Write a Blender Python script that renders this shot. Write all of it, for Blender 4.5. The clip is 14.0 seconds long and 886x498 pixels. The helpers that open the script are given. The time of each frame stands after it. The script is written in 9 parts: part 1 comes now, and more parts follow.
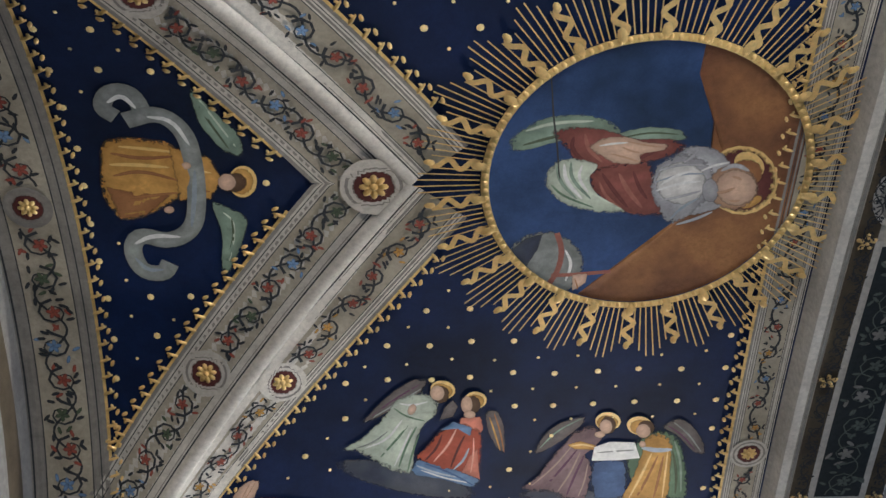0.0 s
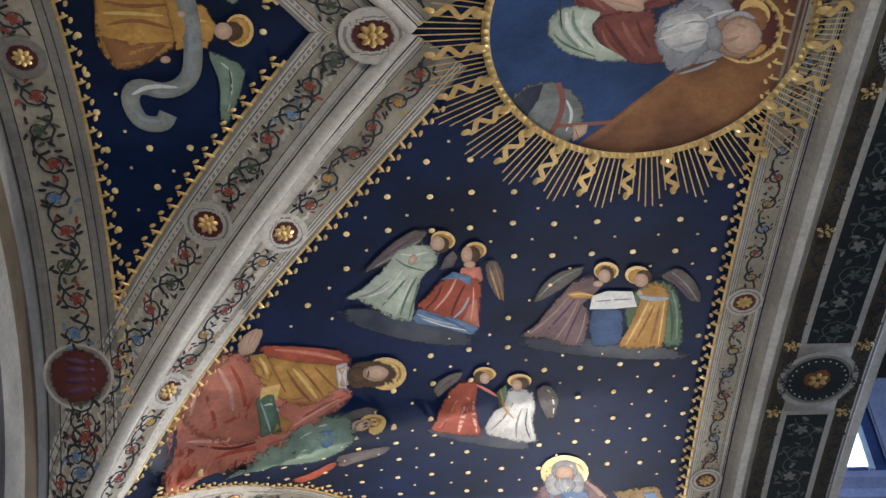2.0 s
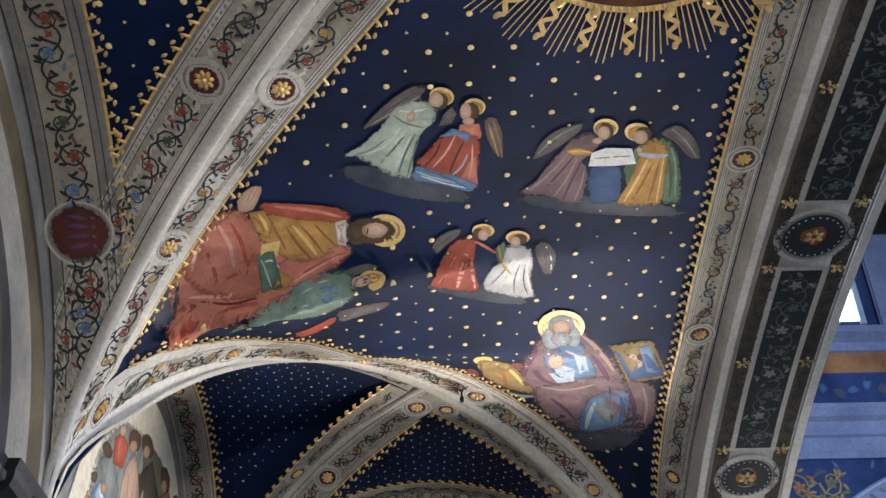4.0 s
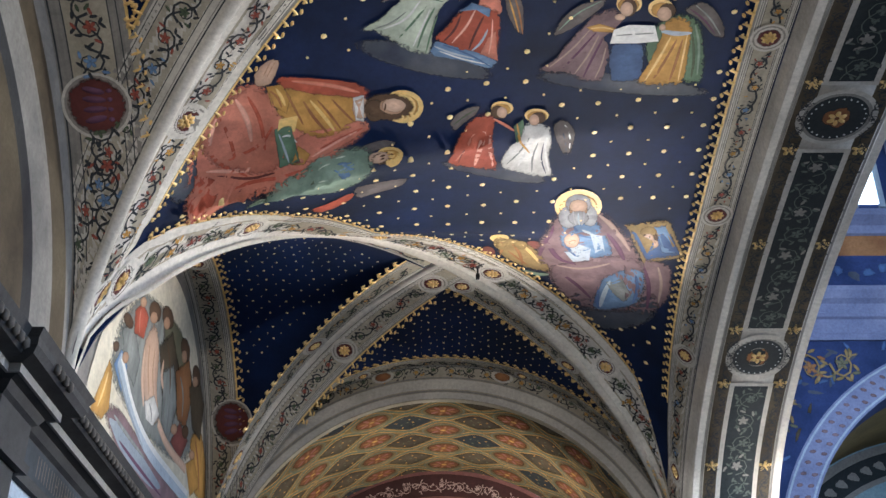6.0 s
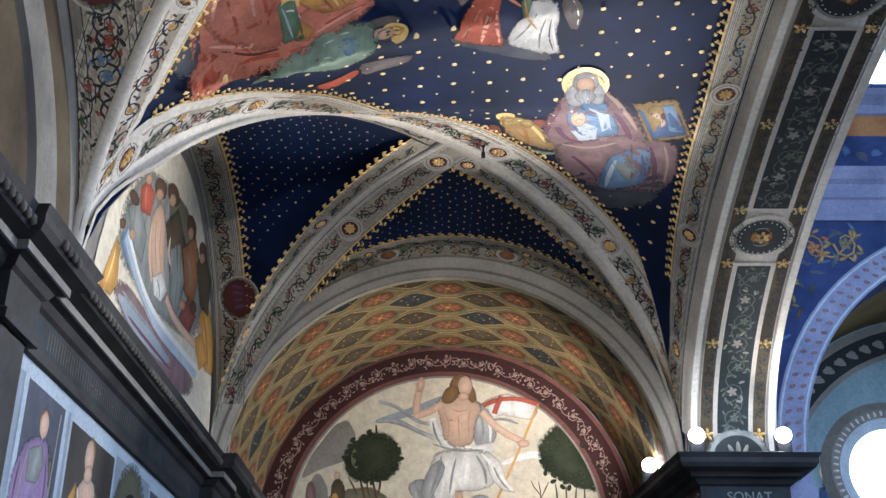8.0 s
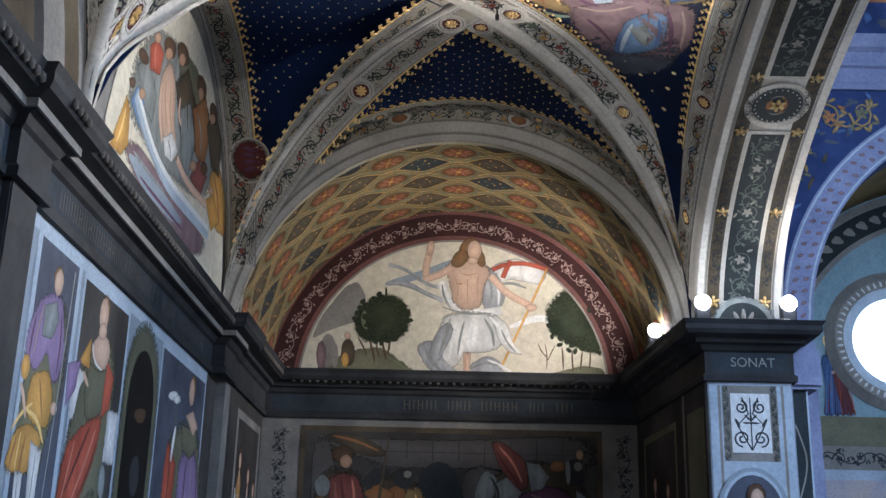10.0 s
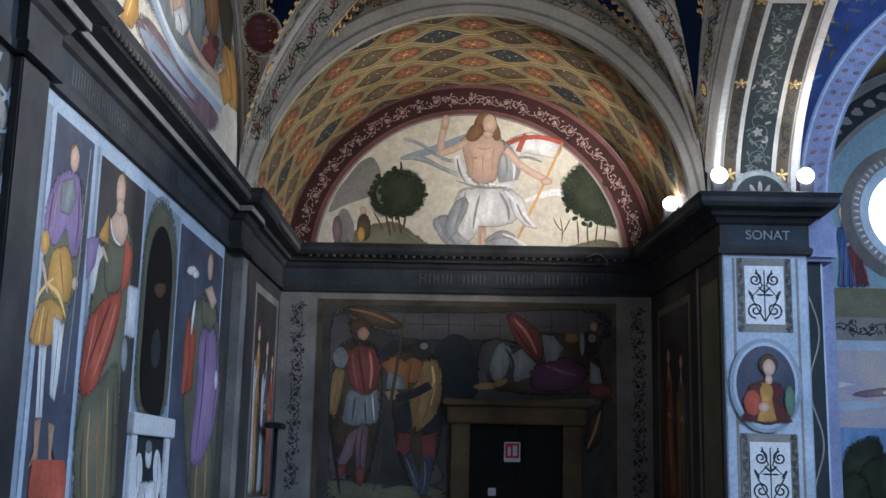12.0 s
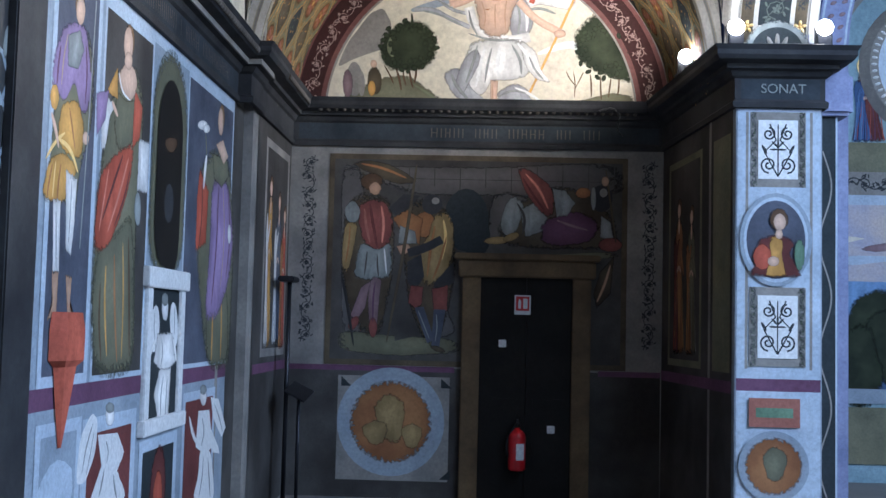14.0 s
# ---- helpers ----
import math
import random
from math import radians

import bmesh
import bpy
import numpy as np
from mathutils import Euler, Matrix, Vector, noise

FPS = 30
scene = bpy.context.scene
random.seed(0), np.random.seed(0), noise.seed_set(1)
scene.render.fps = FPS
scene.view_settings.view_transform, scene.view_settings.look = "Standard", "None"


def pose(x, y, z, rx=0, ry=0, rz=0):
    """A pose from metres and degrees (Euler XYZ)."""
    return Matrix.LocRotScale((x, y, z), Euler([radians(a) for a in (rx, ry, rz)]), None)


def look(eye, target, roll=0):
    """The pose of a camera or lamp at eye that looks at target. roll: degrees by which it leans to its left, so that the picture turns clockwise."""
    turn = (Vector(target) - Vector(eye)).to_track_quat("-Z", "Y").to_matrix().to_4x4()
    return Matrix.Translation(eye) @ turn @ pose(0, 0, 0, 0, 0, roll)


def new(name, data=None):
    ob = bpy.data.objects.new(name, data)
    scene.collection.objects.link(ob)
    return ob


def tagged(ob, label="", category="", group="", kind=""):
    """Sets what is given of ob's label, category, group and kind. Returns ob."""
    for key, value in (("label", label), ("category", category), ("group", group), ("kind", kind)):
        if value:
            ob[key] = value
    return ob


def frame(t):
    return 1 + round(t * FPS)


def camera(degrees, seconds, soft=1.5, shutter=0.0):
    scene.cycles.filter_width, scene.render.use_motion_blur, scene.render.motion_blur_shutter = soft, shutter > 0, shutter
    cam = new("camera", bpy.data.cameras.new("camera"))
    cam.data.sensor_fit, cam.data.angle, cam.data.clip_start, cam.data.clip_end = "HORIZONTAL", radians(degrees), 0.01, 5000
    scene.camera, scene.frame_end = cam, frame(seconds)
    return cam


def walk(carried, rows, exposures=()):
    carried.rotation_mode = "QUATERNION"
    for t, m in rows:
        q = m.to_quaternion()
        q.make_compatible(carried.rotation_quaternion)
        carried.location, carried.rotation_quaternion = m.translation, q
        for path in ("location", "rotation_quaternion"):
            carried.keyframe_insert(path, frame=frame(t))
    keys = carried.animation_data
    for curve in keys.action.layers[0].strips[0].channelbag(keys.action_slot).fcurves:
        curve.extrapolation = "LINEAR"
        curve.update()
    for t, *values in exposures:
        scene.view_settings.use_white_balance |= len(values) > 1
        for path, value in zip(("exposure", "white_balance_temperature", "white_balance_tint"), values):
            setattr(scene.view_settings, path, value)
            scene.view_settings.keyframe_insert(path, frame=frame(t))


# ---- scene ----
cam = camera(43.0, 14.0, soft=1.5)
EYE = (0.0, 0.0, 1.6)
PATH = [(0.0, 51.88, -1.10, -1.54),
        (0.5, 50.18, -0.75, -1.08),
        (1.0, 48.26, -0.65, -1.04),
        (1.5, 46.63, -0.72, -1.01),
        (2.0, 44.30, -0.80, -1.40),
        (2.5, 42.59, -0.83, -1.61),
        (3.0, 40.66, -0.97, -1.69),
        (5.5, 32.35, 0.29, -0.32),
        (6.0, 30.80, 0.48, 0.09),
        (6.5, 29.16, 0.48, 0.29),
        (7.0, 27.63, 0.37, 0.26),
        (7.5, 26.19, 0.40, 0.34),
        (8.0, 24.62, 0.75, 0.50),
        (10.5, 16.04, 1.22, 1.57),
        (11.0, 14.51, 1.41, 1.46),
        (11.5, 13.13, 1.62, 1.47),
        (12.0, 11.30, 1.84, 1.35),
        (12.5, 9.41, 1.91, 1.67),
        (13.0, 7.42, 1.99, 1.66),
        (13.5, 5.55, 2.15, 1.65),
        (14.0, 3.90, 2.25, 1.40)]                        # seconds, pitch, yaw, roll


def turned(pitch, yaw, roll):
    return pose(*EYE, 90 + pitch, 0, yaw) @ pose(0, 0, 0, 0, 0, roll)


walk(cam, [(t, turned(p, y, r)) for t, p, y, r in PATH], exposures=[(0.0, 0.1, 6050, 10), (3.0, 0.05, 6050, 10), (8.0, 0.12, 5850, 10), (10.5, -0.08, 5780, 10), (11.0, -0.05, 5780, 10), (12.5, 0.10, 5680, 10), (14.0, 0.52, 5620, 10)])

# ---- light ----
world = bpy.data.worlds.new("sky")
scene.world = world
world.use_nodes = True
sky = world.node_tree.nodes.new("ShaderNodeTexSky")
sky.sky_type, sky.sun_disc = "NISHITA", False
sky.sun_elevation, sky.sun_rotation = radians(40), radians(120)
world.node_tree.nodes["Background"].inputs[1].default_value = 0.12
world.node_tree.links.new(sky.outputs[0], world.node_tree.nodes["Background"].inputs[0])


def lamp(name, kind, power, colour, m, size=0.3, size_y=None, label=""):
    data = bpy.data.lights.new(name, kind)
    data.energy, data.color = power, colour
    if kind == "AREA":
        data.size = size
        if size_y:
            data.shape, data.size_y = "RECTANGLE", size_y
    else:
        data.shadow_soft_size = size
    ob = new(name, data)
    ob.matrix_world = m
    return ob


COOL, WARM = (0.58, 0.74, 1.0), (1.0, 0.91, 0.80)
# daylight from the hall's assumed tall windows; high and back lamps are added fill
lamp("daylight_hall", "AREA", 820, COOL, look((7.8, 3.0, 6.5), (2.0, 4.0, 3.0)), 3.0, 5.0)
lamp("daylight_high", "AREA", 300, COOL, look((5.2, 0.0, 8.6), (5.2, 3.0, 0.0)), 3.0, 6.0)
lamp("daylight_back", "AREA", 12, (0.9, 0.93, 1.0), look((0.2, -4.5, 2.6), (-0.2, 4.0, 4.6)), 2.2, 2.2)
# floodlights on the cornices of the piers: place, aim, power
FLOODS = (((1.60, 9.20, 3.86), (-0.1, 10.4, 4.5), 530, 115), ((1.80, 8.24, 3.85), (-1.25, 4.0, 5.1), 1200, 82), ((2.44, 8.22, 3.85), (3.6, 7.0, 6.4), 85, 130),
          # these two stand out of view, added to brighten the vault
          ((1.80, -2.70, 3.86), (0.2, 3.1, 5.6), 3300, 46), ((-1.62, -2.6, 3.86), (0.6, 2.6, 5.5), 80, 60))
for at, aim, power, cone in FLOODS:
    beam = lamp("floodlight_beam", "SPOT", power, WARM, look(at, aim), 0.05)
    beam.data.spot_size, beam.data.spot_blend = radians(cone), 0.85


# ---- materials ----
def nodes_of(name):
    m = bpy.data.materials.new(name)
    m.use_nodes = True
    nt = m.node_tree
    return m, nt, nt.nodes["Principled BSDF"]


def add(nt, kind, **inputs):
    n = nt.nodes.new(kind)
    for k, v in inputs.items():
        n.inputs[k.replace("_", " ")].default_value = v
    return n


def plaster(name, colour, other=None, rough=0.75, grain=9.0, wear=0.35, folds=0.0, bump=0.15, metal=0.0, brushed=False):
    """Painted plaster: two scales of tone, fine relief, optional brushed folds."""
    m, nt, b = nodes_of(name)
    co = nt.nodes.new("ShaderNodeTexCoord")
    big = add(nt, "ShaderNodeTexNoise", Scale=grain * 0.25, Detail=5.0, Roughness=0.6)
    fine = add(nt, "ShaderNodeTexNoise", Scale=grain * 4, Detail=6.0, Roughness=0.7)
    nt.links.new(co.outputs["Object"], big.inputs["Vector"])
    nt.links.new(co.outputs["Object"], fine.inputs["Vector"])
    mix = nt.nodes.new("ShaderNodeMixRGB")
    mix.inputs[1].default_value = (*colour, 1)
    other = other or tuple(c * 0.55 for c in colour)
    mix.inputs[2].default_value = (*other, 1)
    ramp = nt.nodes.new("ShaderNodeMapRange")
    ramp.inputs[1].default_value, ramp.inputs[2].default_value = 0.35, 0.75
    ramp.inputs[4].default_value = wear * 2
    nt.links.new(big.outputs[0], ramp.inputs[0])
    nt.links.new(ramp.outputs[0], mix.inputs[0])
    mix2 = nt.nodes.new("ShaderNodeMixRGB")
    mix2.blend_type = "MULTIPLY"
    mix2.inputs[0].default_value = 0.5
    nt.links.new(mix.outputs[0], mix2.inputs[1])
    ramp2 = nt.nodes.new("ShaderNodeMapRange")
    ramp2.inputs[1].default_value, ramp2.inputs[2].default_value, ramp2.inputs[3].default_value, ramp2.inputs[4].default_value = 0.3, 0.7, 0.45, 1.25
    nt.links.new(fine.outputs[0], ramp2.inputs[0])
    nt.links.new(ramp2.outputs[0], mix2.inputs[2])
    last = mix2
    if folds:
        mp = nt.nodes.new("ShaderNodeMapping")
        mp.inputs["Scale"].default_value = (1.0, 1.0, 0.35)
        mp.inputs["Rotation"].default_value = (0.3, 0.2, 0.6)
        wave = add(nt, "ShaderNodeTexNoise", Scale=folds * 2.5, Detail=3.0, Roughness=0.5, Distortion=0.6)
        nt.links.new(co.outputs["Object"], mp.inputs["Vector"])
        nt.links.new(mp.outputs[0], wave.inputs["Vector"])
        r3 = nt.nodes.new("ShaderNodeMapRange")
        r3.inputs[1].default_value, r3.inputs[2].default_value = 0.36, 0.64
        r3.inputs[3].default_value, r3.inputs[4].default_value = 0.78, 1.18
        nt.links.new(wave.outputs[0], r3.inputs[0])
        last = nt.nodes.new("ShaderNodeMixRGB")
        last.blend_type = "MULTIPLY"
        last.inputs[0].default_value = 0.85
        nt.links.new(mix2.outputs[0], last.inputs[1])
        nt.links.new(r3.outputs[0], last.inputs[2])
    nt.links.new(last.outputs[0], b.inputs["Base Color"])
    b.inputs["Roughness"].default_value, b.inputs["Metallic"].default_value = rough, metal
    b.inputs["Specular IOR Level"].default_value = 0.5 if rough < 0.6 else 0.15
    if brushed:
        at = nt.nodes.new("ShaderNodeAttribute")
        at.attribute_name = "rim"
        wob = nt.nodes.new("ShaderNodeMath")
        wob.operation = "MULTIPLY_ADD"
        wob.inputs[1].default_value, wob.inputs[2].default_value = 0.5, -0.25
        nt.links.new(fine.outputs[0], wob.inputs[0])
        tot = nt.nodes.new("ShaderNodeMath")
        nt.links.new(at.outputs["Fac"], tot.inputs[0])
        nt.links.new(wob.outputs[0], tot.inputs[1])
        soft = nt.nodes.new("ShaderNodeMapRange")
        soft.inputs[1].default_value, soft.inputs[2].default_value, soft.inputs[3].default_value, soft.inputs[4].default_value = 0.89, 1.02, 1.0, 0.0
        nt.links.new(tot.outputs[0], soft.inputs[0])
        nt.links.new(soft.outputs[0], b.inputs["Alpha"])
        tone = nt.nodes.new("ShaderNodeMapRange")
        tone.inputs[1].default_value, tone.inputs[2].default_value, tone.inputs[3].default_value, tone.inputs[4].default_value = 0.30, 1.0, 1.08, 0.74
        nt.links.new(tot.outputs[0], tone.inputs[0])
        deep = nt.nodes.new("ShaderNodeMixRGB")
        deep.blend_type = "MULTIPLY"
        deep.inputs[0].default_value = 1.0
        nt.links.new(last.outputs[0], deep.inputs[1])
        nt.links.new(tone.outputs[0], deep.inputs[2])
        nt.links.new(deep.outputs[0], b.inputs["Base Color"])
    bp = add(nt, "ShaderNodeBump", Strength=bump, Distance=0.01)
    nt.links.new(fine.outputs[0], bp.inputs["Height"])
    nt.links.new(bp.outputs[0], b.inputs["Normal"])
    return m


def glow(name, colour, strength):
    m, nt, b = nodes_of(name)
    b.inputs["Emission Color"].default_value = (*colour, 1)
    b.inputs["Emission Strength"].default_value = strength
    b.inputs["Base Color"].default_value = (*colour, 1)
    return m


M = {
    "blue": plaster("ultramarine_plaster", (0.007, 0.020, 0.078), (0.003, 0.009, 0.030), grain=6, wear=0.7),
    "bone": plaster("pale_plaster", (0.62, 0.58, 0.51), (0.40, 0.37, 0.32), wear=0.5),
    "band": plaster("painted_band", (0.47, 0.42, 0.33), (0.26, 0.23, 0.17), wear=0.5),
    "pale": plaster("pale_cream_plaster", (0.76, 0.72, 0.64), (0.52, 0.48, 0.42), wear=0.5),
    "line": plaster("grey_moulding", (0.30, 0.28, 0.25), wear=0.4),
    "gold": plaster("gilding", (1.0, 0.72, 0.30), (0.60, 0.34, 0.10), rough=0.30, wear=0.4, metal=0.45),
    "gold_paint": plaster("gold_paint", (0.85, 0.60, 0.22), (0.55, 0.33, 0.09), rough=0.5, wear=0.35, metal=0.1),
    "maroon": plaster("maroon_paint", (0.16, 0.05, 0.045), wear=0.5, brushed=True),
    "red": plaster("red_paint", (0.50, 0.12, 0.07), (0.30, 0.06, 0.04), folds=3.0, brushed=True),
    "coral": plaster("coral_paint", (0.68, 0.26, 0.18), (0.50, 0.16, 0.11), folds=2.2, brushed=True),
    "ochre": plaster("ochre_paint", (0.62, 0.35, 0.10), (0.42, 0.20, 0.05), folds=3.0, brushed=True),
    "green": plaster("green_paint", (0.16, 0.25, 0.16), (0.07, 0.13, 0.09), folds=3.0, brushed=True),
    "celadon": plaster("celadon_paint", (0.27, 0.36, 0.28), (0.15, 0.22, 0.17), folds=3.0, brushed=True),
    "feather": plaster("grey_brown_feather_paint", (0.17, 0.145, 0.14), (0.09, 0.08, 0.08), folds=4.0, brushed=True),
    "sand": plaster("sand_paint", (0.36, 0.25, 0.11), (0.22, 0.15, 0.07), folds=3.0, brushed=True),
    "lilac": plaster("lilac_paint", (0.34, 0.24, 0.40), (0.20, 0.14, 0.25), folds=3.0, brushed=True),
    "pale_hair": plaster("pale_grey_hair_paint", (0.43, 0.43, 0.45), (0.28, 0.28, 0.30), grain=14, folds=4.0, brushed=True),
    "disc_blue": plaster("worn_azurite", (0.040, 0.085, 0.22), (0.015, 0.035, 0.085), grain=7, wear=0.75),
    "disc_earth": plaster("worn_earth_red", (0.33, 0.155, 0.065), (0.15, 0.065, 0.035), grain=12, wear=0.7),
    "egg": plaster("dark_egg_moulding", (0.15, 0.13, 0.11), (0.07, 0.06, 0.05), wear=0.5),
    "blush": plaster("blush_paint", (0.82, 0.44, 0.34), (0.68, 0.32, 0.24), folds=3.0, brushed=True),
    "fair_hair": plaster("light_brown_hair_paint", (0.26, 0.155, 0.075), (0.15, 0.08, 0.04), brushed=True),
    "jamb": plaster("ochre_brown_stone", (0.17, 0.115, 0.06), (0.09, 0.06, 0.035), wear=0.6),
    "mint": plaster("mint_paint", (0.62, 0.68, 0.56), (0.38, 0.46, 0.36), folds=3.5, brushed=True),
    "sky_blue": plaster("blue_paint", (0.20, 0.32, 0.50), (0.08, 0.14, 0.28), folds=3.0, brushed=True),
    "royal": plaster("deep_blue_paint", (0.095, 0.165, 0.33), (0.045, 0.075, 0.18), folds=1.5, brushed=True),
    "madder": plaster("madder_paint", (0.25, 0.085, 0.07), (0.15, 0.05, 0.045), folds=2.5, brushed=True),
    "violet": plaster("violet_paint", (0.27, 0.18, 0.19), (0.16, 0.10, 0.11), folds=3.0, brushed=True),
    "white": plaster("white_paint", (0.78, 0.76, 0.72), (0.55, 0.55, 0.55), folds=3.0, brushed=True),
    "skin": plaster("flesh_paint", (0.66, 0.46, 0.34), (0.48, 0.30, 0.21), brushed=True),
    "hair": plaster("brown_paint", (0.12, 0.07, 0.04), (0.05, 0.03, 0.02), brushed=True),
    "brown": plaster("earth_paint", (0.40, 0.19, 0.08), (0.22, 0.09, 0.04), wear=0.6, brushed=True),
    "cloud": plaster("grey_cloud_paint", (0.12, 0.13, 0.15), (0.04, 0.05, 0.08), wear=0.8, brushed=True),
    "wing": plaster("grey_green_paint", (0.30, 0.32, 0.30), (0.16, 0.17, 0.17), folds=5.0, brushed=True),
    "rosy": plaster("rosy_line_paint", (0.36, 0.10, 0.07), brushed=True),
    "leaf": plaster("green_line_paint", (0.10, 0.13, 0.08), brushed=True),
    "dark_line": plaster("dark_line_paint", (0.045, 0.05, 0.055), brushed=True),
    "dark_panel": plaster("black_green_panel", (0.035, 0.042, 0.045), (0.015, 0.02, 0.022)),
    "stone": plaster("dark_grey_stone", (0.055, 0.055, 0.055), (0.022, 0.022, 0.025), rough=0.7, wear=0.6),
    "frieze": plaster("slate_frieze", (0.05, 0.06, 0.07), (0.02, 0.025, 0.03), wear=0.6),
    "wall": plaster("aged_wall_plaster", (0.30, 0.28, 0.25), (0.16, 0.15, 0.14), wear=0.6),
    "grey_blue": plaster("grey_blue_paint", (0.34, 0.39, 0.44), (0.20, 0.24, 0.28), wear=0.5),
    "pale_blue": plaster("pale_blue_paint", (0.50, 0.57, 0.64), (0.33, 0.39, 0.46), wear=0.5),
    "purple": plaster("porphyry_paint", (0.15, 0.07, 0.12), (0.08, 0.035, 0.06), wear=0.5, brushed=True),
    "barrel": plaster("ochre_green_intrados", (0.21, 0.155, 0.065), (0.12, 0.095, 0.045), wear=0.6),
    "cream": plaster("cream_sky_paint", (0.72, 0.66, 0.52), (0.52, 0.47, 0.37), grain=3, wear=0.5),
    "tree": plaster("tree_paint", (0.045, 0.055, 0.03), (0.02, 0.025, 0.015), wear=0.8, brushed=True),
    "hill": plaster("hill_paint", (0.20, 0.19, 0.12), (0.12, 0.12, 0.08), wear=0.6, brushed=True),
    # next two are darkened to hold the shade lying on the recess walls
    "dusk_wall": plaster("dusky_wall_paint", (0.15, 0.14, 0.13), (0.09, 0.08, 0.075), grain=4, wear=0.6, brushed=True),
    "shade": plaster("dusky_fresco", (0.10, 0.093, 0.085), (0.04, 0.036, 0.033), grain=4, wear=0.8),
    "door": plaster("black_door_wood", (0.017, 0.015, 0.013), rough=0.7, wear=0.5),
    "ext_red": plaster("red_enamel", (0.55, 0.015, 0.02), (0.40, 0.01, 0.015), rough=0.3, wear=0.2, bump=0.02),
    "black": plaster("black_rubber", (0.015, 0.015, 0.016), rough=0.5),
    "label": plaster("white_label", (0.75, 0.75, 0.73), rough=0.5, wear=0.1),
    "iron": plaster("dark_iron", (0.03, 0.03, 0.035), rough=0.4, metal=0.6),
    "floor": plaster("worn_stone_floor", (0.22, 0.20, 0.18), (0.12, 0.11, 0.10), rough=0.5),
    "lav": plaster("lavender_plaster", (0.29, 0.31, 0.45), (0.17, 0.19, 0.31), wear=0.5),
    "blue2": plaster("blue_fresco", (0.045, 0.07, 0.19), (0.02, 0.035, 0.10), wear=0.6),
    "orange": plaster("orange_paint", (0.25, 0.095, 0.035), (0.15, 0.06, 0.025), wear=0.6, brushed=True),
    "rosy_wall": plaster("rosy_paint", (0.19, 0.085, 0.075), (0.11, 0.045, 0.04), wear=0.5),
    "border": plaster("dark_red_border", (0.062, 0.024, 0.022), (0.03, 0.013, 0.012), wear=0.5),
    "pinkish": plaster("pinkish_line_paint", (0.42, 0.30, 0.26), brushed=True),
    "brick": plaster("brick_red_paint", (0.36, 0.15, 0.11), (0.24, 0.09, 0.07), wear=0.5),
    "grn": plaster("sage_line_paint", (0.13, 0.15, 0.13), brushed=True),
    "pale_teal": plaster("pale_teal_paint", (0.30, 0.42, 0.46), (0.20, 0.30, 0.34), wear=0.5),
    "sunset": plaster("pale_sunset_paint", (0.55, 0.47, 0.42), (0.36, 0.36, 0.46), wear=0.6),
    "sage": plaster("sage_paint", (0.17, 0.18, 0.11), (0.10, 0.11, 0.07), wear=0.5, brushed=True),
    "dusk": plaster("dusky_blue_paint", (0.11, 0.12, 0.155), (0.055, 0.06, 0.08), wear=0.7),
    "umber": plaster("umber_paint", (0.12, 0.095, 0.06), (0.06, 0.045, 0.03), wear=0.7, brushed=True),
    "tan": plaster("tan_flesh_paint", (0.50, 0.31, 0.20), (0.34, 0.20, 0.13), brushed=True),
    "star": plaster("bright_gold_leaf", (1.0, 0.78, 0.36), (0.85, 0.55, 0.2), rough=0.5, wear=0.2),
    "lamp": glow("floodlight_glow", (1.0, 0.97, 0.92), 40.0),
    "pane": glow("daylight_pane", (0.80, 0.90, 1.0), 4.0),
}


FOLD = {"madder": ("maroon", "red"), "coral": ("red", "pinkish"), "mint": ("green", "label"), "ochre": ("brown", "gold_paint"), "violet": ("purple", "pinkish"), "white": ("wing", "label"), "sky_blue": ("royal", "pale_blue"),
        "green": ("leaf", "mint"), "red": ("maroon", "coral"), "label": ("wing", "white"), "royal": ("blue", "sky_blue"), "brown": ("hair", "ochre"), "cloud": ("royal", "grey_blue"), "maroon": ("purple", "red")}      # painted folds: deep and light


# ---- mesh helpers ----
def part(name, bm, material, parent=None, label=""):
    me = bpy.data.meshes.new(name)
    bm.normal_update()
    bm.to_mesh(me)
    bm.free()
    for k in (material if isinstance(material, (list, tuple)) else (material,)):
        me.materials.append(M[k])
    ob = new(name, me)
    if parent:
        ob.parent = parent
    if label:
        ob["label"] = label
    return ob


def empty(name, label, category, group="", kind="", at=(0, 0, 0)):
    ob = new(name)
    ob.location = at
    return tagged(ob, label, category, group, kind)


def add_box(bm, lo, hi, mi=0, bevel=0.0):
    vs = [bm.verts.new((x, y, z)) for z in (lo[2], hi[2]) for y in (lo[1], hi[1]) for x in (lo[0], hi[0])]
    fs = [bm.faces.new([vs[i] for i in q]) for q in ((0, 2, 3, 1), (4, 5, 7, 6), (0, 1, 5, 4), (2, 6, 7, 3), (0, 4, 6, 2), (1, 3, 7, 5))]
    for f in fs:
        f.material_index = mi
    if bevel:
        bmesh.ops.bevel(bm, geom=list({e for f in fs for e in f.edges}), offset=bevel, segments=2, affect="EDGES")


def box(lo, hi, bevel=0.0):
    bm = bmesh.new()
    add_box(bm, lo, hi, 0, bevel)
    return bm


def grid(bm, f, us, vs, mi=0):
    rows = [[bm.verts.new(f(u, v)) for v in vs] for u in us]
    for a, b in zip(rows, rows[1:]):
        for i in range(len(vs) - 1):
            fa = bm.faces.new((a[i], a[i + 1], b[i + 1], b[i]))
            fa.material_index, fa.smooth = mi, True


def steps(a, b, n):
    return [a + (b - a) * i / n for i in range(n + 1)]


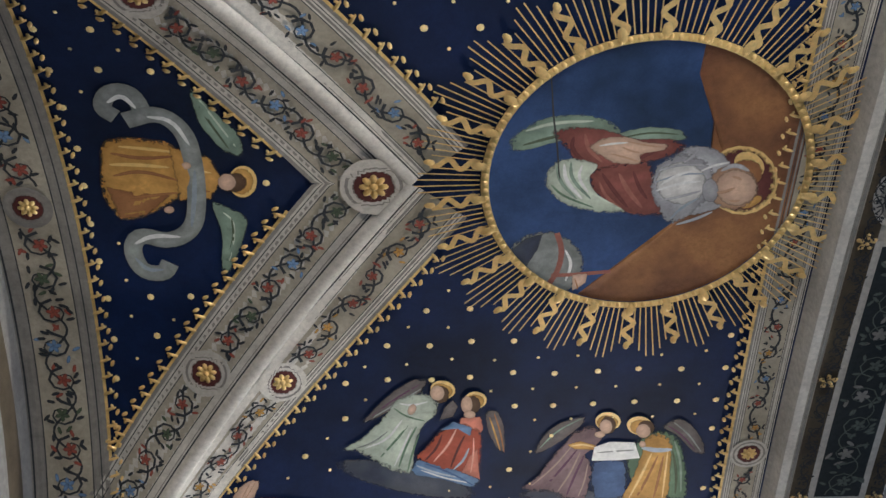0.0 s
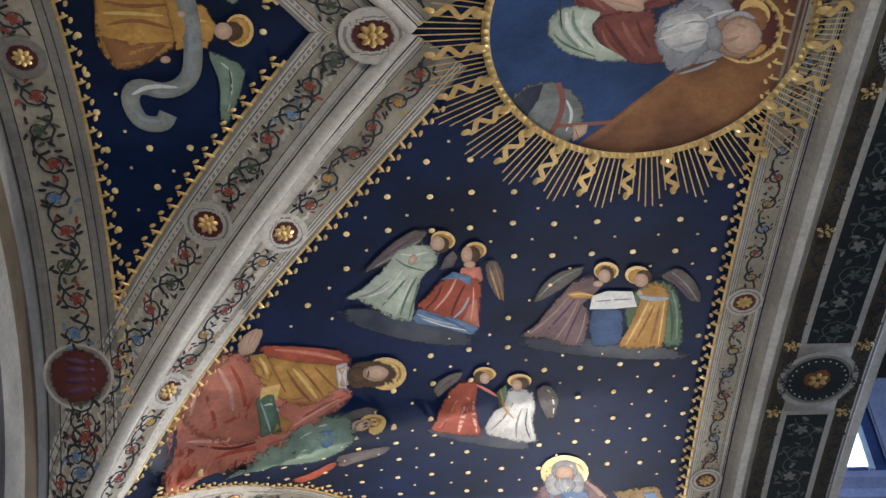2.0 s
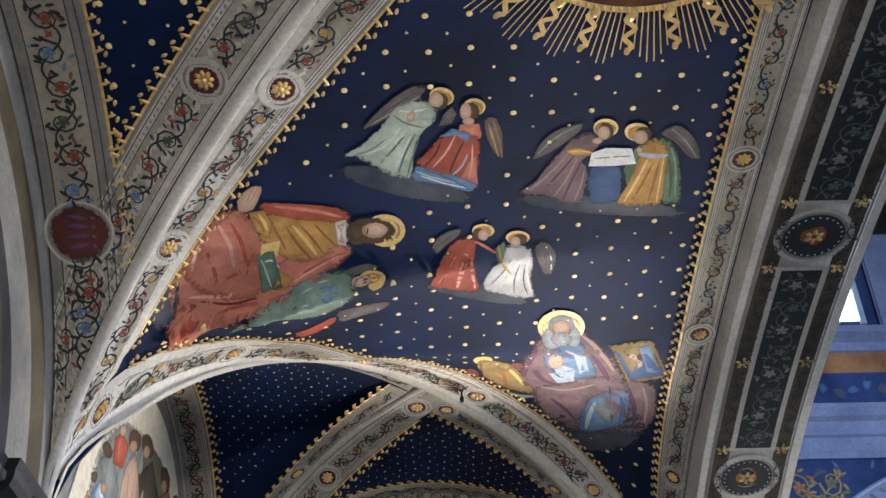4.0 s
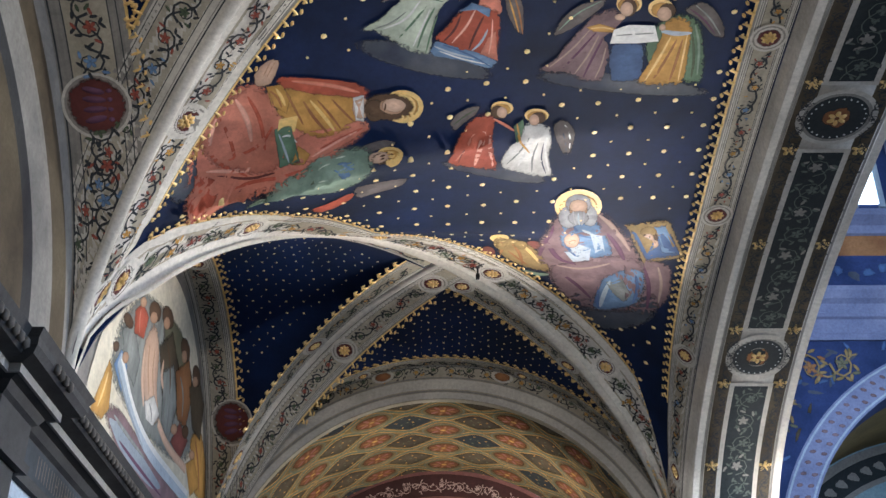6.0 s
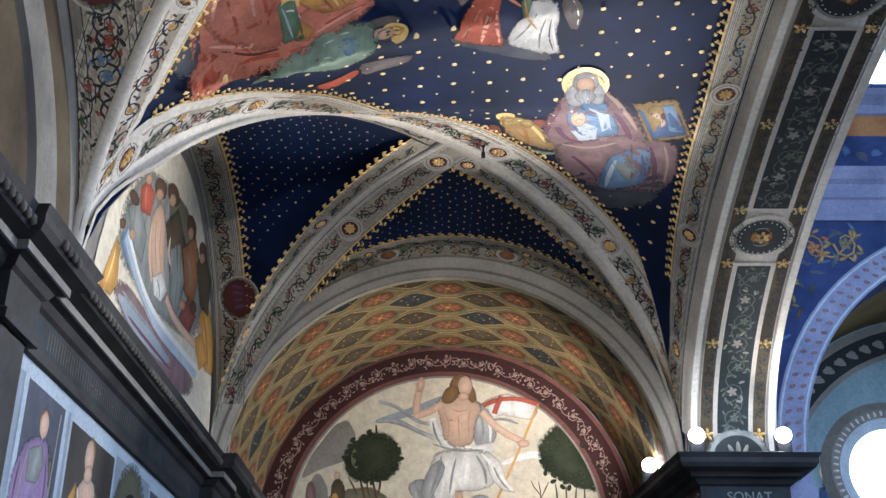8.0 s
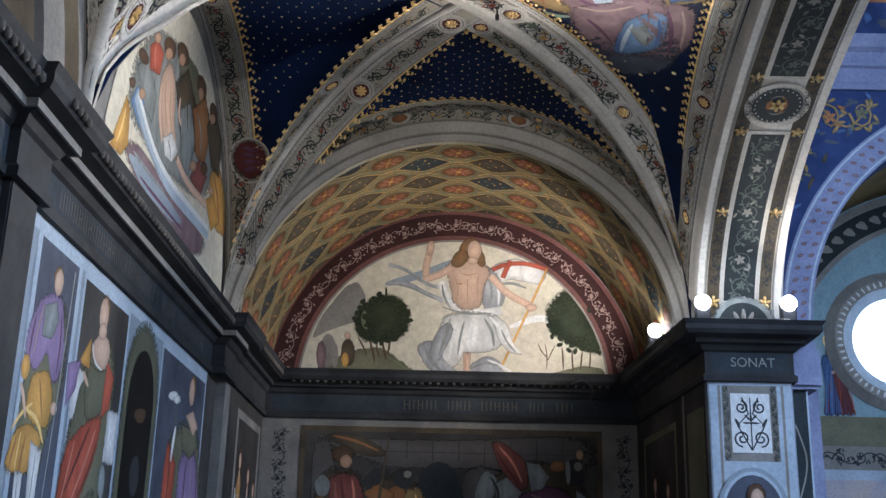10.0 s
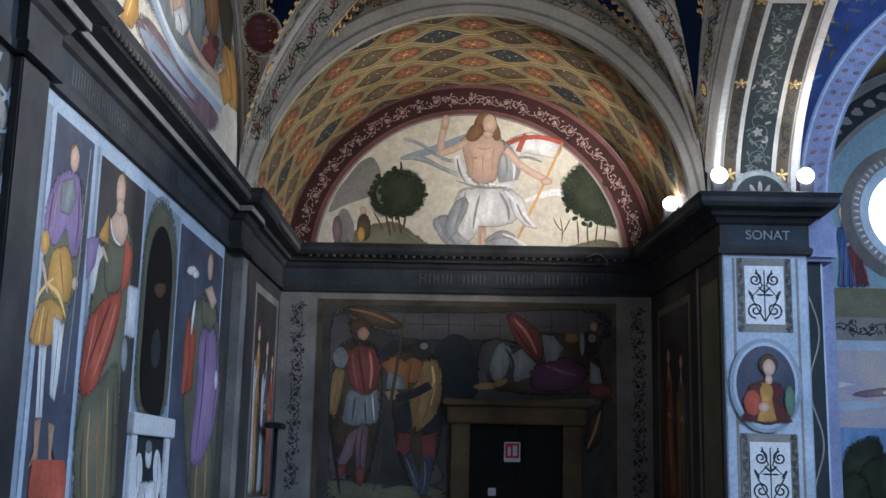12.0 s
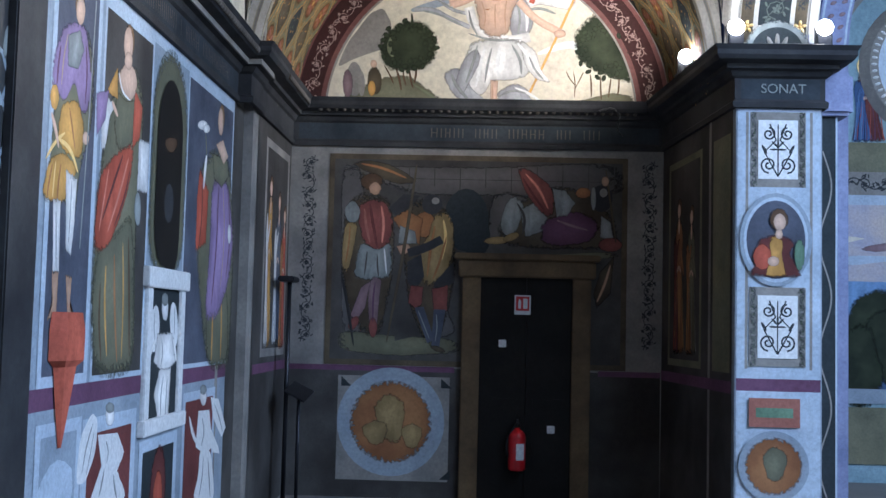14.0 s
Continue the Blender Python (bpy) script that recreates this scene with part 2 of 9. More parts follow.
def prism(pts, z0, z1):
    bm = bmesh.new()
    lo = [bm.verts.new((x, y, z0)) for x, y in pts]
    hi = [bm.verts.new((x, y, z1)) for x, y in pts]
    bm.faces.new(lo[::-1])
    bm.faces.new(hi)
    for i in range(len(pts)):
        j = (i + 1) % len(pts)
        bm.faces.new((lo[i], lo[j], hi[j], hi[i]))
    bmesh.ops.recalc_face_normals(bm, faces=bm.faces)
    return bm


def sweep(profile, path, side=1.0):
    """A moulding: profile of (out, z) run along a level path, mitred; out is to the right of the way times side."""
    bm = bmesh.new()
    rings = []
    for i, p in enumerate(path):
        p = Vector(p)
        d0 = (p - Vector(path[i - 1])).normalized() if i else None
        d1 = (Vector(path[i + 1]) - p).normalized() if i < len(path) - 1 else None
        d0, d1 = d0 or d1, d1 or d0
        n0, n1 = Vector((d0.y, -d0.x)), Vector((d1.y, -d1.x))
        n = (n0 + n1) / max(0.3, 1 + n0.dot(n1))
        rings.append([bm.verts.new((p.x + n.x * o * side, p.y + n.y * o * side, z)) for o, z in profile])
    for a, b in zip(rings, rings[1:]):
        for i in range(len(profile) - 1):
            bm.faces.new((a[i], a[i + 1], b[i + 1], b[i]))
    for r in (rings[0], rings[-1]):
        bm.faces.new(r)
    bmesh.ops.recalc_face_normals(bm, faces=bm.faces)
    return bm


class Paint:
    """Flat shapes laid on a surface; put(a, b, off) gives the place of the paper point (a, b) lifted by off."""

    def __init__(self, put, off=0.004, grow=0.00005):
        self.bm, self.put, self.off, self.mats, self.lift, self.grow = bmesh.new(), put, off, [], 0.0, grow
        self.parts, self.split = [], False
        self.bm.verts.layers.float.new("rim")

    def cut(self, name):
        """Ends the piece drawn so far, as a part of that name."""
        if self.split and len(self.bm.faces):
            self.parts.append((name, self.bm, self.mats))
            self.bm, self.mats = bmesh.new(), []
            self.bm.verts.layers.float.new("rim")

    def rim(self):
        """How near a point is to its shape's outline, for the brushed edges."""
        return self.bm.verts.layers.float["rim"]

    def mi(self, k):
        if k not in self.mats:
            self.mats.append(k)
        return self.mats.index(k)

    def fill(self, pts, k, centre=None, rings=3, dome=0.0, plain=False):
        cx = centre[0] if centre else sum(p[0] for p in pts) / len(pts)
        cy = centre[1] if centre else sum(p[1] for p in pts) / len(pts)
        if 6 <= len(pts) < 20:      # round the corners of drawn outlines
            for _ in range(2):
                pts = [q for (x0, y0), (x1, y1) in zip(pts, pts[1:] + pts[:1]) for q in ((x0 * 0.82 + x1 * 0.18, y0 * 0.82 + y1 * 0.18), (x0 * 0.18 + x1 * 0.82, y0 * 0.18 + y1 * 0.82))] if len(pts) < 40 and not plain else pts
        if not plain and 4 <= len(pts) < 90:
            pts = [(cx + (x - cx) * 1.06, cy + (y - cy) * 1.06) for x, y in pts]
        self.lift += self.grow
        off = self.off + self.lift
        rings = max(rings, min(16, int(max(math.hypot(x - cx, y - cy) for x, y in pts) / 0.06)))
        mid = self.bm.verts.new(self.put(cx, cy, off + dome))
        prev = None
        mi, rim = self.mi(k), self.rim()
        for r in range(1, rings + 1):
            q = r / rings
            ring = [self.bm.verts.new(self.put(cx + (x - cx) * q, cy + (y - cy) * q, off + dome * (1 - q * q))) for x, y in pts]
            n = len(ring)
            for v in ring:
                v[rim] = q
            for i in range(n):
                j = (i + 1) % n
                f = self.bm.faces.new((mid, ring[i], ring[j]) if prev is None else (prev[i], ring[i], ring[j], prev[j]))
                f.material_index = mi
                f.smooth = True
            prev = ring

    def oval(self, x, y, rx, ry, k, turn=0.0, n=16, wob=0.0, seed=0, dome=0.0, rings=2):
        c, s = math.cos(radians(turn)), math.sin(radians(turn))
        pts = []
        for i in range(n):
            a = 2 * math.pi * i / n
            w = 1 + wob * math.sin(3 * a + seed) + wob * 0.7 * math.sin(5 * a + 2.1 * seed)
            px, py = rx * w * math.cos(a), ry * w * math.sin(a)
            pts.append((x + c * px - s * py, y + s * px + c * py))
        self.fill(pts, k, (x, y), rings, dome, True)

    def robe(self, x, y, h, w0, w1, k, turn=0.0, flare=0.0):
        """A draped body: top width w0, foot width w1, height h, foot at (x, y)."""
        c, s = math.cos(radians(turn)), math.sin(radians(turn))
        pts = []
        prof = ((0, 1.0), (0.15, 0.96), (0.4, 0.72), (0.62, 0.66), (0.8, 0.9), (0.93, 0.8), (1.0, 0.35))
        for side in (1, -1):
            for t, q in (prof if side == 1 else prof[::-1]):
                w = (w1 + (w0 - w1) * t) * q / 2
                pts.append((side * w + flare * (1 - t) ** 2, t * h + 0.03 * h * math.sin(9 * side * t + 2 * x)))
        self.fill([(x + c * a - s * b, y + s * a + c * b) for a, b in pts], k, (x - s * h * 0.45 + c * flare * 0.3, y + c * h * 0.45 + s * flare * 0.3), 3)

    def ribbon(self, pts, w, k, taper=False, closed=False):
        self.lift += self.grow
        off, mi, rows, rim = self.off + self.lift, self.mi(k), [], self.rim()
        n = len(pts)
        for i, (x, y) in enumerate(pts):
            if closed:
                x0, y0, x1, y1 = *pts[i - 1], *pts[(i + 1) % n]
            else:
                x0, y0, x1, y1 = *pts[max(0, i - 1)], *pts[min(n - 1, i + 1)]
            d = math.hypot(x1 - x0, y1 - y0) or 1
            h = w / 2 * ((1 - 0.85 * i / (n - 1)) if taper else 1)
            nx, ny = -(y1 - y0) / d * h, (x1 - x0) / d * h
            row = [self.bm.verts.new(self.put(x + nx * s, y + ny * s, off)) for s in (1, 0, -1)]
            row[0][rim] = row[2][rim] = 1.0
            rows.append(row)
        for i in range(n if closed else n - 1):
            a, b = rows[i], rows[(i + 1) % n]
            for s in (0, 1):
                f = self.bm.faces.new((a[s], a[s + 1], b[s + 1], b[s]))
                f.material_index = mi

    def stroke(self, pts, w, k, thin=True):
        """A brush stroke along a smoothed line, thin at both ends unless told otherwise."""
        for _ in range(2):
            pts = [pts[0]] + [q for (x0, y0), (x1, y1) in zip(pts, pts[1:]) for q in ((x0 * 0.75 + x1 * 0.25, y0 * 0.75 + y1 * 0.25), (x0 * 0.25 + x1 * 0.75, y0 * 0.25 + y1 * 0.75))] + [pts[-1]]
        self.lift += self.grow
        off, mi, rows, rim, n = self.off + self.lift, self.mi(k), [], self.rim(), len(pts)
        for i, (x, y) in enumerate(pts):
            x0, y0, x1, y1 = *pts[max(0, i - 1)], *pts[min(n - 1, i + 1)]
            d = math.hypot(x1 - x0, y1 - y0) or 1
            h = w / 2 * (0.12 + 0.88 * math.sin(math.pi * (0.04 + 0.92 * i / (n - 1))) if thin else 1)
            nx, ny = -(y1 - y0) / d * h, (x1 - x0) / d * h
            row = [self.bm.verts.new(self.put(x + nx * s, y + ny * s, off)) for s in (1, 0, -1)]
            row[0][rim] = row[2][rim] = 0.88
            rows.append(row)
        for a, b in zip(rows, rows[1:]):
            for s in (0, 1):
                self.bm.faces.new((a[s], a[s + 1], b[s + 1], b[s])).material_index = mi

    def strip(self, pts0, pts1, k, rows=4):
        self.lift += self.grow
        off, mi, made = self.off + self.lift, self.mi(k), []
        for q in steps(0, 1, rows):
            made.append([self.bm.verts.new(self.put(x0 + (x1 - x0) * q, y0 + (y1 - y0) * q, off)) for (x0, y0), (x1, y1) in zip(pts0, pts1)])
        for a, b in zip(made, made[1:]):
            for i in range(len(a) - 1):
                f = self.bm.faces.new((a[i], a[i + 1], b[i + 1], b[i]))
                f.material_index, f.smooth = mi, True

    def rect(self, x0, y0, x1, y1, k, n=1):
        self.strip([(x, y0) for x in steps(x0, x1, n)], [(x, y1) for x in steps(x0, x1, n)], k, 1)

    def scrolls(self, s0, s1, w0, w1, unit, stem, blooms, thick=0.016, axis=0):
        """Running acanthus: a winding stem with a curl, a bloom and leaves at each turn."""
        n = max(1, round(abs(s1 - s0) / unit))
        u, mid, half = (s1 - s0) / n, (w0 + w1) / 2, abs(w1 - w0) / 2
        P = (lambda a, b: (a, b)) if axis == 0 else (lambda a, b: (b, a))
        keep = self.lift
        self.ribbon([P(s0 + u * t, mid - half * 0.62 * math.cos(math.pi * t)) for t in steps(0, n, n * 7)], thick * 0.75, stem)
        low, rng = self.lift, random.Random(n)
        sx = min(1.0, abs(u) / half * 0.48)
        for i in range(n):
            c, sg = s0 + (i + 0.5) * u, 1 if i % 2 else -1
            self.lift = low + (i % 2) * 0.0012
            sp = []
            for j in range(13):
                a = j / 12 * 2.9 * math.pi
                r = half * 0.80 * (1 - 0.80 * j / 12)
                sp.append(P(c + math.cos(a + math.pi) * r * sx, mid - sg * 0.12 * half + sg * math.sin(a) * r))
            self.ribbon(sp, thick, stem, taper=True)
            b = blooms[i % len(blooms)]
            for j in range(5):
                a = 2 * math.pi * j / 5 + i
                x, y = P(c + 0.17 * half * math.cos(a), mid - sg * 0.12 * half + 0.17 * half * math.sin(a))
                self.oval(x, y, half * 0.23, half * 0.12, b, math.degrees(a) + 90 * axis, 6, rings=1)
            for j in range(9):
                a, k = rng.uniform(0, 6.28), rng.uniform(0.72, 1.0)
                x, y = P(c + abs(u) * 0.5 * k * math.cos(a), mid + half * 0.95 * k * math.sin(a))
                self.oval(x, y, half * 0.25, half * 0.10, stem if j % 3 else b, math.degrees(a) + rng.choice((35, -50)) + 90 * axis, 6, rings=1)
        self.lift = keep + 0.003

    def done(self, name, label, category, kind="", group="", parent=None):
        if self.split:
            self.cut("painted_ground")
            thing = empty(name, label, category, group, kind)
            for n, bm, mats in self.parts:
                part(n, bm, mats, thing)
            self.bm.free()
            return thing
        ob = part(name, self.bm, self.mats, parent)
        return ob if parent else tagged(ob, label, category, group, kind)


# ---- the vault's forms ----
SPRING, RISE, XL, XR, MID = 3.8, 1.85, -1.95, 1.80, 2.8     # springing, rise, left wall, right arch, middle of the hall
HALF, BAY, CX = 2.38, 3.6, -0.075                             # half of the middle bay, length of the side bay, its axis


SPAN = 5.88                                                 # half span of the wide arch


def ell(t):
    return math.sqrt(max(0.0, 1 - t * t))


def low(t, k=1.0):
    """The flatter springing of the rib between the bays."""
    return max(0.0, 1 - t * t) ** (0.5 + 0.14 * k)


def z_right(q):
    return SPRING + RISE * max(0.0, 1 - min(1.0, abs(q) / SPAN) ** 2.25) ** (1 / 2.15)


def z_middle(x, y):
    """The web over the middle lunette."""
    return SPRING + RISE * ell((y - MID) / HALF)


def z_side(x, y):
    """The web over the side lunette."""
    v = (abs(y - MID) - HALF - BAY / 2) / (BAY / 2)
    return SPRING + RISE * (low(v) if v < 0 else ell(v))


def z_end(x, y):
    """The web against the end arch."""
    return SPRING + RISE * ell((x - CX) / 1.875)


def z_main(x, y):
    """The great web under the right arch."""
    q = abs(y - MID)
    if q <= HALF:
        s = 1 - q / HALF
        xl, zl = XL + (CX - XL) * s, SPRING + RISE * ell(1 - s)
    else:
        s = min(1.0, (q - HALF) / BAY)
        xl, zl = XL + (XR - XL) * s, SPRING + RISE * (low(2 * s - 1) if s < 0.5 else ell(2 * s - 1))
    zr = z_right(q)
    u = min(1.0, max(0.0, (x - xl) / max(0.02, XR - xl)))
    z = zl + (zr - zl) * (ell(1 - u) if zr > zl else u * u)
    near = max(0.0, min(1.0, 1.25 - (x - XL) / 0.8))       # towards the foot the web runs level between its two ribs
    k = min(1.0, max(0.0, (q - HALF) / 0.25))
    return z + near * max(0.0, SPRING + RISE * low((x - CX) / 1.875, k) - z)


def on(zf):
    """Places on a web, lifted off it into the room."""
    def put(x, y, off):
        e = 0.02
        gx = max(-4, min(4, (zf(x + e, y) - zf(x - e, y)) / (2 * e)))
        gy = max(-4, min(4, (zf(x, y + e) - zf(x, y - e)) / (2 * e)))
        n = Vector((gx, gy, -1)).normalized()
        return Vector((x, y, zf(x, y))) + n * off
    return put


def vault():
    ys = [MID + sg * q for sg, qs in ((-1, [5.98 * math.cos(i / 40 * math.pi / 2) for i in range(41)]), (1, [5.98 * math.sin(i / 120 * math.pi / 2) for i in range(1, 121)])) for q in qs]

    def main(u, y):
        q = abs(y - MID)
        xl = XL + (CX - XL) * (1 - q / HALF) if q <= HALF else XL + (XR - XL) * min(1, (q - HALF) / BAY)
        x = xl + (XR - xl) * u ** 1.6
        return (x, y, z_main(x, y))
    bm = bmesh.new()
    grid(bm, main, steps(0, 1, 60), ys)
    tagged(part("ceiling", bm, "blue"), "dark blue groin vault web over the hall", "ceiling", kind="structure")

    def mid(t, v):
        x = XL + (CX - XL) * t
        y = MID + HALF * (1 - t) * math.sin(v * math.pi / 2)
        return (x, y, z_middle(x, y))
    bm = bmesh.new()
    grid(bm, mid, steps(0, 1, 24), steps(-1, 1, 40))
    tagged(part("ceiling", bm, "blue"), "dark blue web over the middle lunette", "ceiling", kind="structure")
    for sg in (1, -1):
        c = HALF + BAY / 2

        def side(t, v):
            x = XL + (XR - XL) * 0.5 * t
            q = c + BAY / 2 * (1 - t) * math.sin(v * math.pi / 2)
            return (x, MID + sg * q, z_side(x, MID + sg * q))
        bm = bmesh.new()
        grid(bm, side, steps(0, 1, 20), steps(-1, 1, 36))
        tagged(part("ceiling", bm, "blue"), "dark blue web over the side lunette", "ceiling", kind="structure")

        def end(t, v):
            q = HALF + BAY - BAY / 2 * t
            x = CX + 1.875 * math.sin(v * math.pi / 2) * (1 - t)
            return (x, MID + sg * q, z_end(x, MID + sg * q))
        bm = bmesh.new()
        grid(bm, end, steps(0, 1, 20), steps(-1, 1, 40))
        tagged(part("ceiling", bm, "blue"), "dark blue web before the end arch", "ceiling", kind="structure")


vault()
END_Y, REC_Y, BR = 10.5, 8.75, 1.78       # end wall, mouth of the end recess, radius of its barrel
PIER = [(1.83, 8.35), (2.46, 8.35), (2.46, 10.6), (1.62, 10.6)]
TOP = 3.70                               # top of the cornice


def arch_face(y, cx, cz, r0, r1, n=48, t=0.06):
    """A flat ring on a wall across the hall."""
    bm = bmesh.new()
    for a, b in zip(steps(0, math.pi, n), steps(0, math.pi, n)[1:]):
        q = [(cx + r * math.cos(w), y + d, cz + r * math.sin(w)) for d in (0, t) for r in (r0, r1) for w in (a, b)]
        v = [bm.verts.new(p) for p in q]
        for f in ((0, 1, 3, 2), (0, 4, 5, 1), (2, 3, 7, 6)):
            bm.faces.new([v[i] for i in f])
    return bm


class Curve:
    """A curve by arc length: at(d) gives the parameter at d metres."""

    def __init__(self, f, a, b, n=160):
        ts = steps(a, b, n)
        ps = [Vector(f(t)) for t in ts]
        self.t, self.d = ts, [0.0]
        for p, q in zip(ps, ps[1:]):
            self.d.append(self.d[-1] + (q - p).length)
        self.length = self.d[-1]

    def at(self, d):
        return float(np.interp(d, self.d, self.t))


def z_soffit(q):
    return z_right(q) - 0.10


def shell():
    tagged(part("floor", box((-5, -6, -0.2), (9, 14, 0)), "floor"), "worn grey stone floor", "floor", kind="structure")
    tagged(part("wall_west", box((XL - 0.5, -5, 0), (XL, REC_Y, 6.2)), "wall"), "painted plaster side wall of the hall", "wall", kind="structure")
    tagged(part("wall_north", box((-2.6, END_Y, 0), (2.44, END_Y + 0.4, 6.2)), "wall"), "painted end wall of the recess", "wall", kind="structure")
    tagged(part("wall_recess", box((XL - 0.5, REC_Y, 0), (-1.87, END_Y, TOP)), "wall"), "painted side wall of the recess", "wall", kind="structure")
    # south wall is out of view, added to close the space
    tagged(part("wall_south", box((-3, -5.3, 0), (9, -5, 11)), "wall"), "plain plaster wall behind", "wall", kind="structure")
    tagged(part("pier", prism(PIER, 0, TOP), "grey_blue"), "painted stone pier carrying the wide arch", "pier", kind="structure")
    tagged(part("pier", prism([(1.83, -2.75), (2.46, -2.75), (2.46, -5), (1.62, -5)], 0, TOP), "grey_blue"), "painted stone pier carrying the wide arch", "pier", kind="structure")
    bm = bmesh.new()
    grid(bm, lambda a, y: (CX + BR * math.cos(a), y, 3.57 + BR * math.sin(a)), steps(0, math.pi, 48), steps(REC_Y, END_Y, 6))
    tagged(part("ceiling", bm, "barrel"), "ochre and green painted barrel vault", "ceiling", kind="structure")
    tagged(part("trim", arch_face(REC_Y - 0.02, CX, 3.57, BR - 0.01, 2.3), "band"), "pale plaster arch round the recess", "arch", kind="structure")
    bm = bmesh.new()
    qs = [(SPAN - 0.02) * math.sin(t * math.pi / 2) for t in steps(-1, 1, 140)]
    prof = ((XR - 0.02, 0.01), (XR + 0.005, -0.02), (XR + 0.02, -0.1), (XR + 0.68, -0.1), (XR + 0.70, -0.02), (XR + 0.72, 1.2))
    grid(bm, lambda q, i: (prof[i][0], MID + q * (0.985 if i > 1 else 1), z_right(abs(q)) + prof[i][1]), qs, range(6))
    tagged(part("ceiling", bm, "bone"), "moulded soffit of the wide arch", "arch", kind="structure")
    # unseen slab over the vaults and the neighbouring hall, added to shut out sky light
    tagged(part("roof_slab", box((-3, -5.3, 5.9), (2.52, 14, 6.2)), "stone"), "plain slab over the vaults", "roof", kind="structure")
    tagged(part("ceiling", box((2.0, -5.3, 11), (9, 14, 11.2)), "wall"), "plaster ceiling of the neighbouring hall", "ceiling", kind="structure")


shell()


# ---- ribs, bands, cresting ----
def rosette(p, x, y, r, core="maroon", ring="bone"):
    p.oval(x, y, r, r, ring, n=20)
    p.oval(x, y, r * 0.86, r * 0.86, "line", n=20)
    p.oval(x, y, r * 0.76, r * 0.76, ring, n=20)
    p.oval(x, y, r * 0.64, r * 0.64, core, n=20)
    for i in range(8):
        a = math.pi * i / 4
        p.oval(x + r * 0.27 * math.cos(a), y + r * 0.27 * math.sin(a), r * 0.17, r * 0.11, "gold", math.degrees(a), 8, dome=0.012)
    p.oval(x, y, r * 0.14, r * 0.14, "gold", n=8, dome=0.02)


def band(name, label, f, a, b, zf, side, w0, w1, meds=(), unit=0.18, crest=True, stems="dark_line", blooms=("rosy", "leaf", "rosy", "sky_blue"), med_r=0.12, core="maroon", edge="bone", fringe=0.085, stops=(), crest_from=0.0, crest_to=1.0):
    """A painted band along the plan curve f(t), between w0 and w1 metres to its side, with borders, scrolls, rosettes and gilt cresting."""
    cv = Curve(lambda t: (*f(t), zf(*f(t))), a, b)
    base = on(zf)

    def put(d, w, off):
        t = cv.at(d)
        e = (b - a) * 0.004
        x0, y0 = f(max(min(a, b), t - e) if b > a else min(a, t - e))
        x1, y1 = f(t + e)
        x, y = f(t)
        dx, dy = x1 - x0, y1 - y0
        n = math.hypot(dx, dy) or 1
        lx, ly = -dy / n * side, dx / n * side
        done, k = 0.0, 5
        for _ in range(k):                # the width is true along the web, however steep it stands
            g = (zf(x + lx * 0.015, y + ly * 0.015) - zf(x, y)) / 0.015
            h = w / k / math.sqrt(1 + min(5.0, g * g))
            x, y = x + lx * h, y + ly * h
        for fx, fy, bx, by in stops:      # the band ends along the line from (fx, fy) towards (bx, by), and stays on its left
            over = (x - fx) * -by + (y - fy) * bx
            if over < 0:
                x, y = x + by * over, y - bx * over
        return base(x, y, off)
    p = Paint(put, 0.010)
    L = cv.length
    ds = steps(0, L, 90)
    q = (w1 - w0)
    p.strip([(d, w0) for d in ds], [(d, w1) for d in ds], edge)
    p.strip([(d, w0 + q * 0.13) for d in ds], [(d, w0 + q * 0.17) for d in ds], "line")
    p.strip([(d, w0 + q * 0.20) for d in ds], [(d, w0 + q * 0.78) for d in ds], "band")
    p.strip([(d, w0 + q * 0.82) for d in ds], [(d, w0 + q * 0.86) for d in ds], "line")
    p.strip([(d, w1 - q * 0.06) for d in ds], [(d, w1) for d in ds], "line")
    for t0, t1, k in ((0.02, 0.045, "dark_line"), (0.07, 0.085, "line"), (0.185, 0.20, "dark_line"), (0.78, 0.795, "dark_line"), (0.89, 0.905, "dark_line")):
        p.strip([(d, w0 + q * t0) for d in ds], [(d, w0 + q * t1) for d in ds], k, 1)
    sc = Paint(put, 0.0125)
    cuts = [0.06] + [m for d in meds for m in (d * L - med_r, d * L + med_r)] + [L - 0.06]
    for c0, c1 in zip(cuts[::2], cuts[1::2]):
        if c1 - c0 > 0.12:
            sc.scrolls(c0, c1, w0 + q * 0.23, w0 + q * 0.75, unit, stems, blooms, thick=0.016)
    ob = p.done(name, label, "painted band", kind="structure")
    sc.done("painted_scrolls", "fine painted acanthus scrolls along the band", "ornament", kind="stuff")
    for d in meds:
        m = Paint(put, 0.016)
        rosette(m, d * L, w0 + q * 0.49, med_r, core, edge)
        m.done("rosette", "", "", parent=ob)["label"] = "gilded rosette in a dark ring"
    if crest:
        g = Paint(put, 0.008, 0.0)
        n = int(L / fringe)
        for i in range(n):
            d = (i + 0.5) * fringe
            if not crest_from * L < d < crest_to * L:
                continue
            g.oval(d, w1 + 0.022, 0.009, 0.034, "gold", 18, 7, dome=0.016, rings=1)
            g.oval(d + 0.016, w1 + 0.056, 0.019, 0.010, "gold", -25, 7, dome=0.014, rings=1)
            g.oval(d - 0.016, w1 + 0.034, 0.012, 0.008, "gold", 25, 6, dome=0.012, rings=1)
        dg = steps(crest_from * L, crest_to * L, 50)
        g.strip([(d, w1 - 0.004) for d in dg], [(d, w1 + 0.014) for d in dg], "gold_paint")
        g.done("gilded_cresting", "gilded openwork cresting along the painted band", "ornament", kind="stuff")
    return put


def groin_a(t):
    return (XL + (CX - XL) * t, MID + HALF * (1 - t))


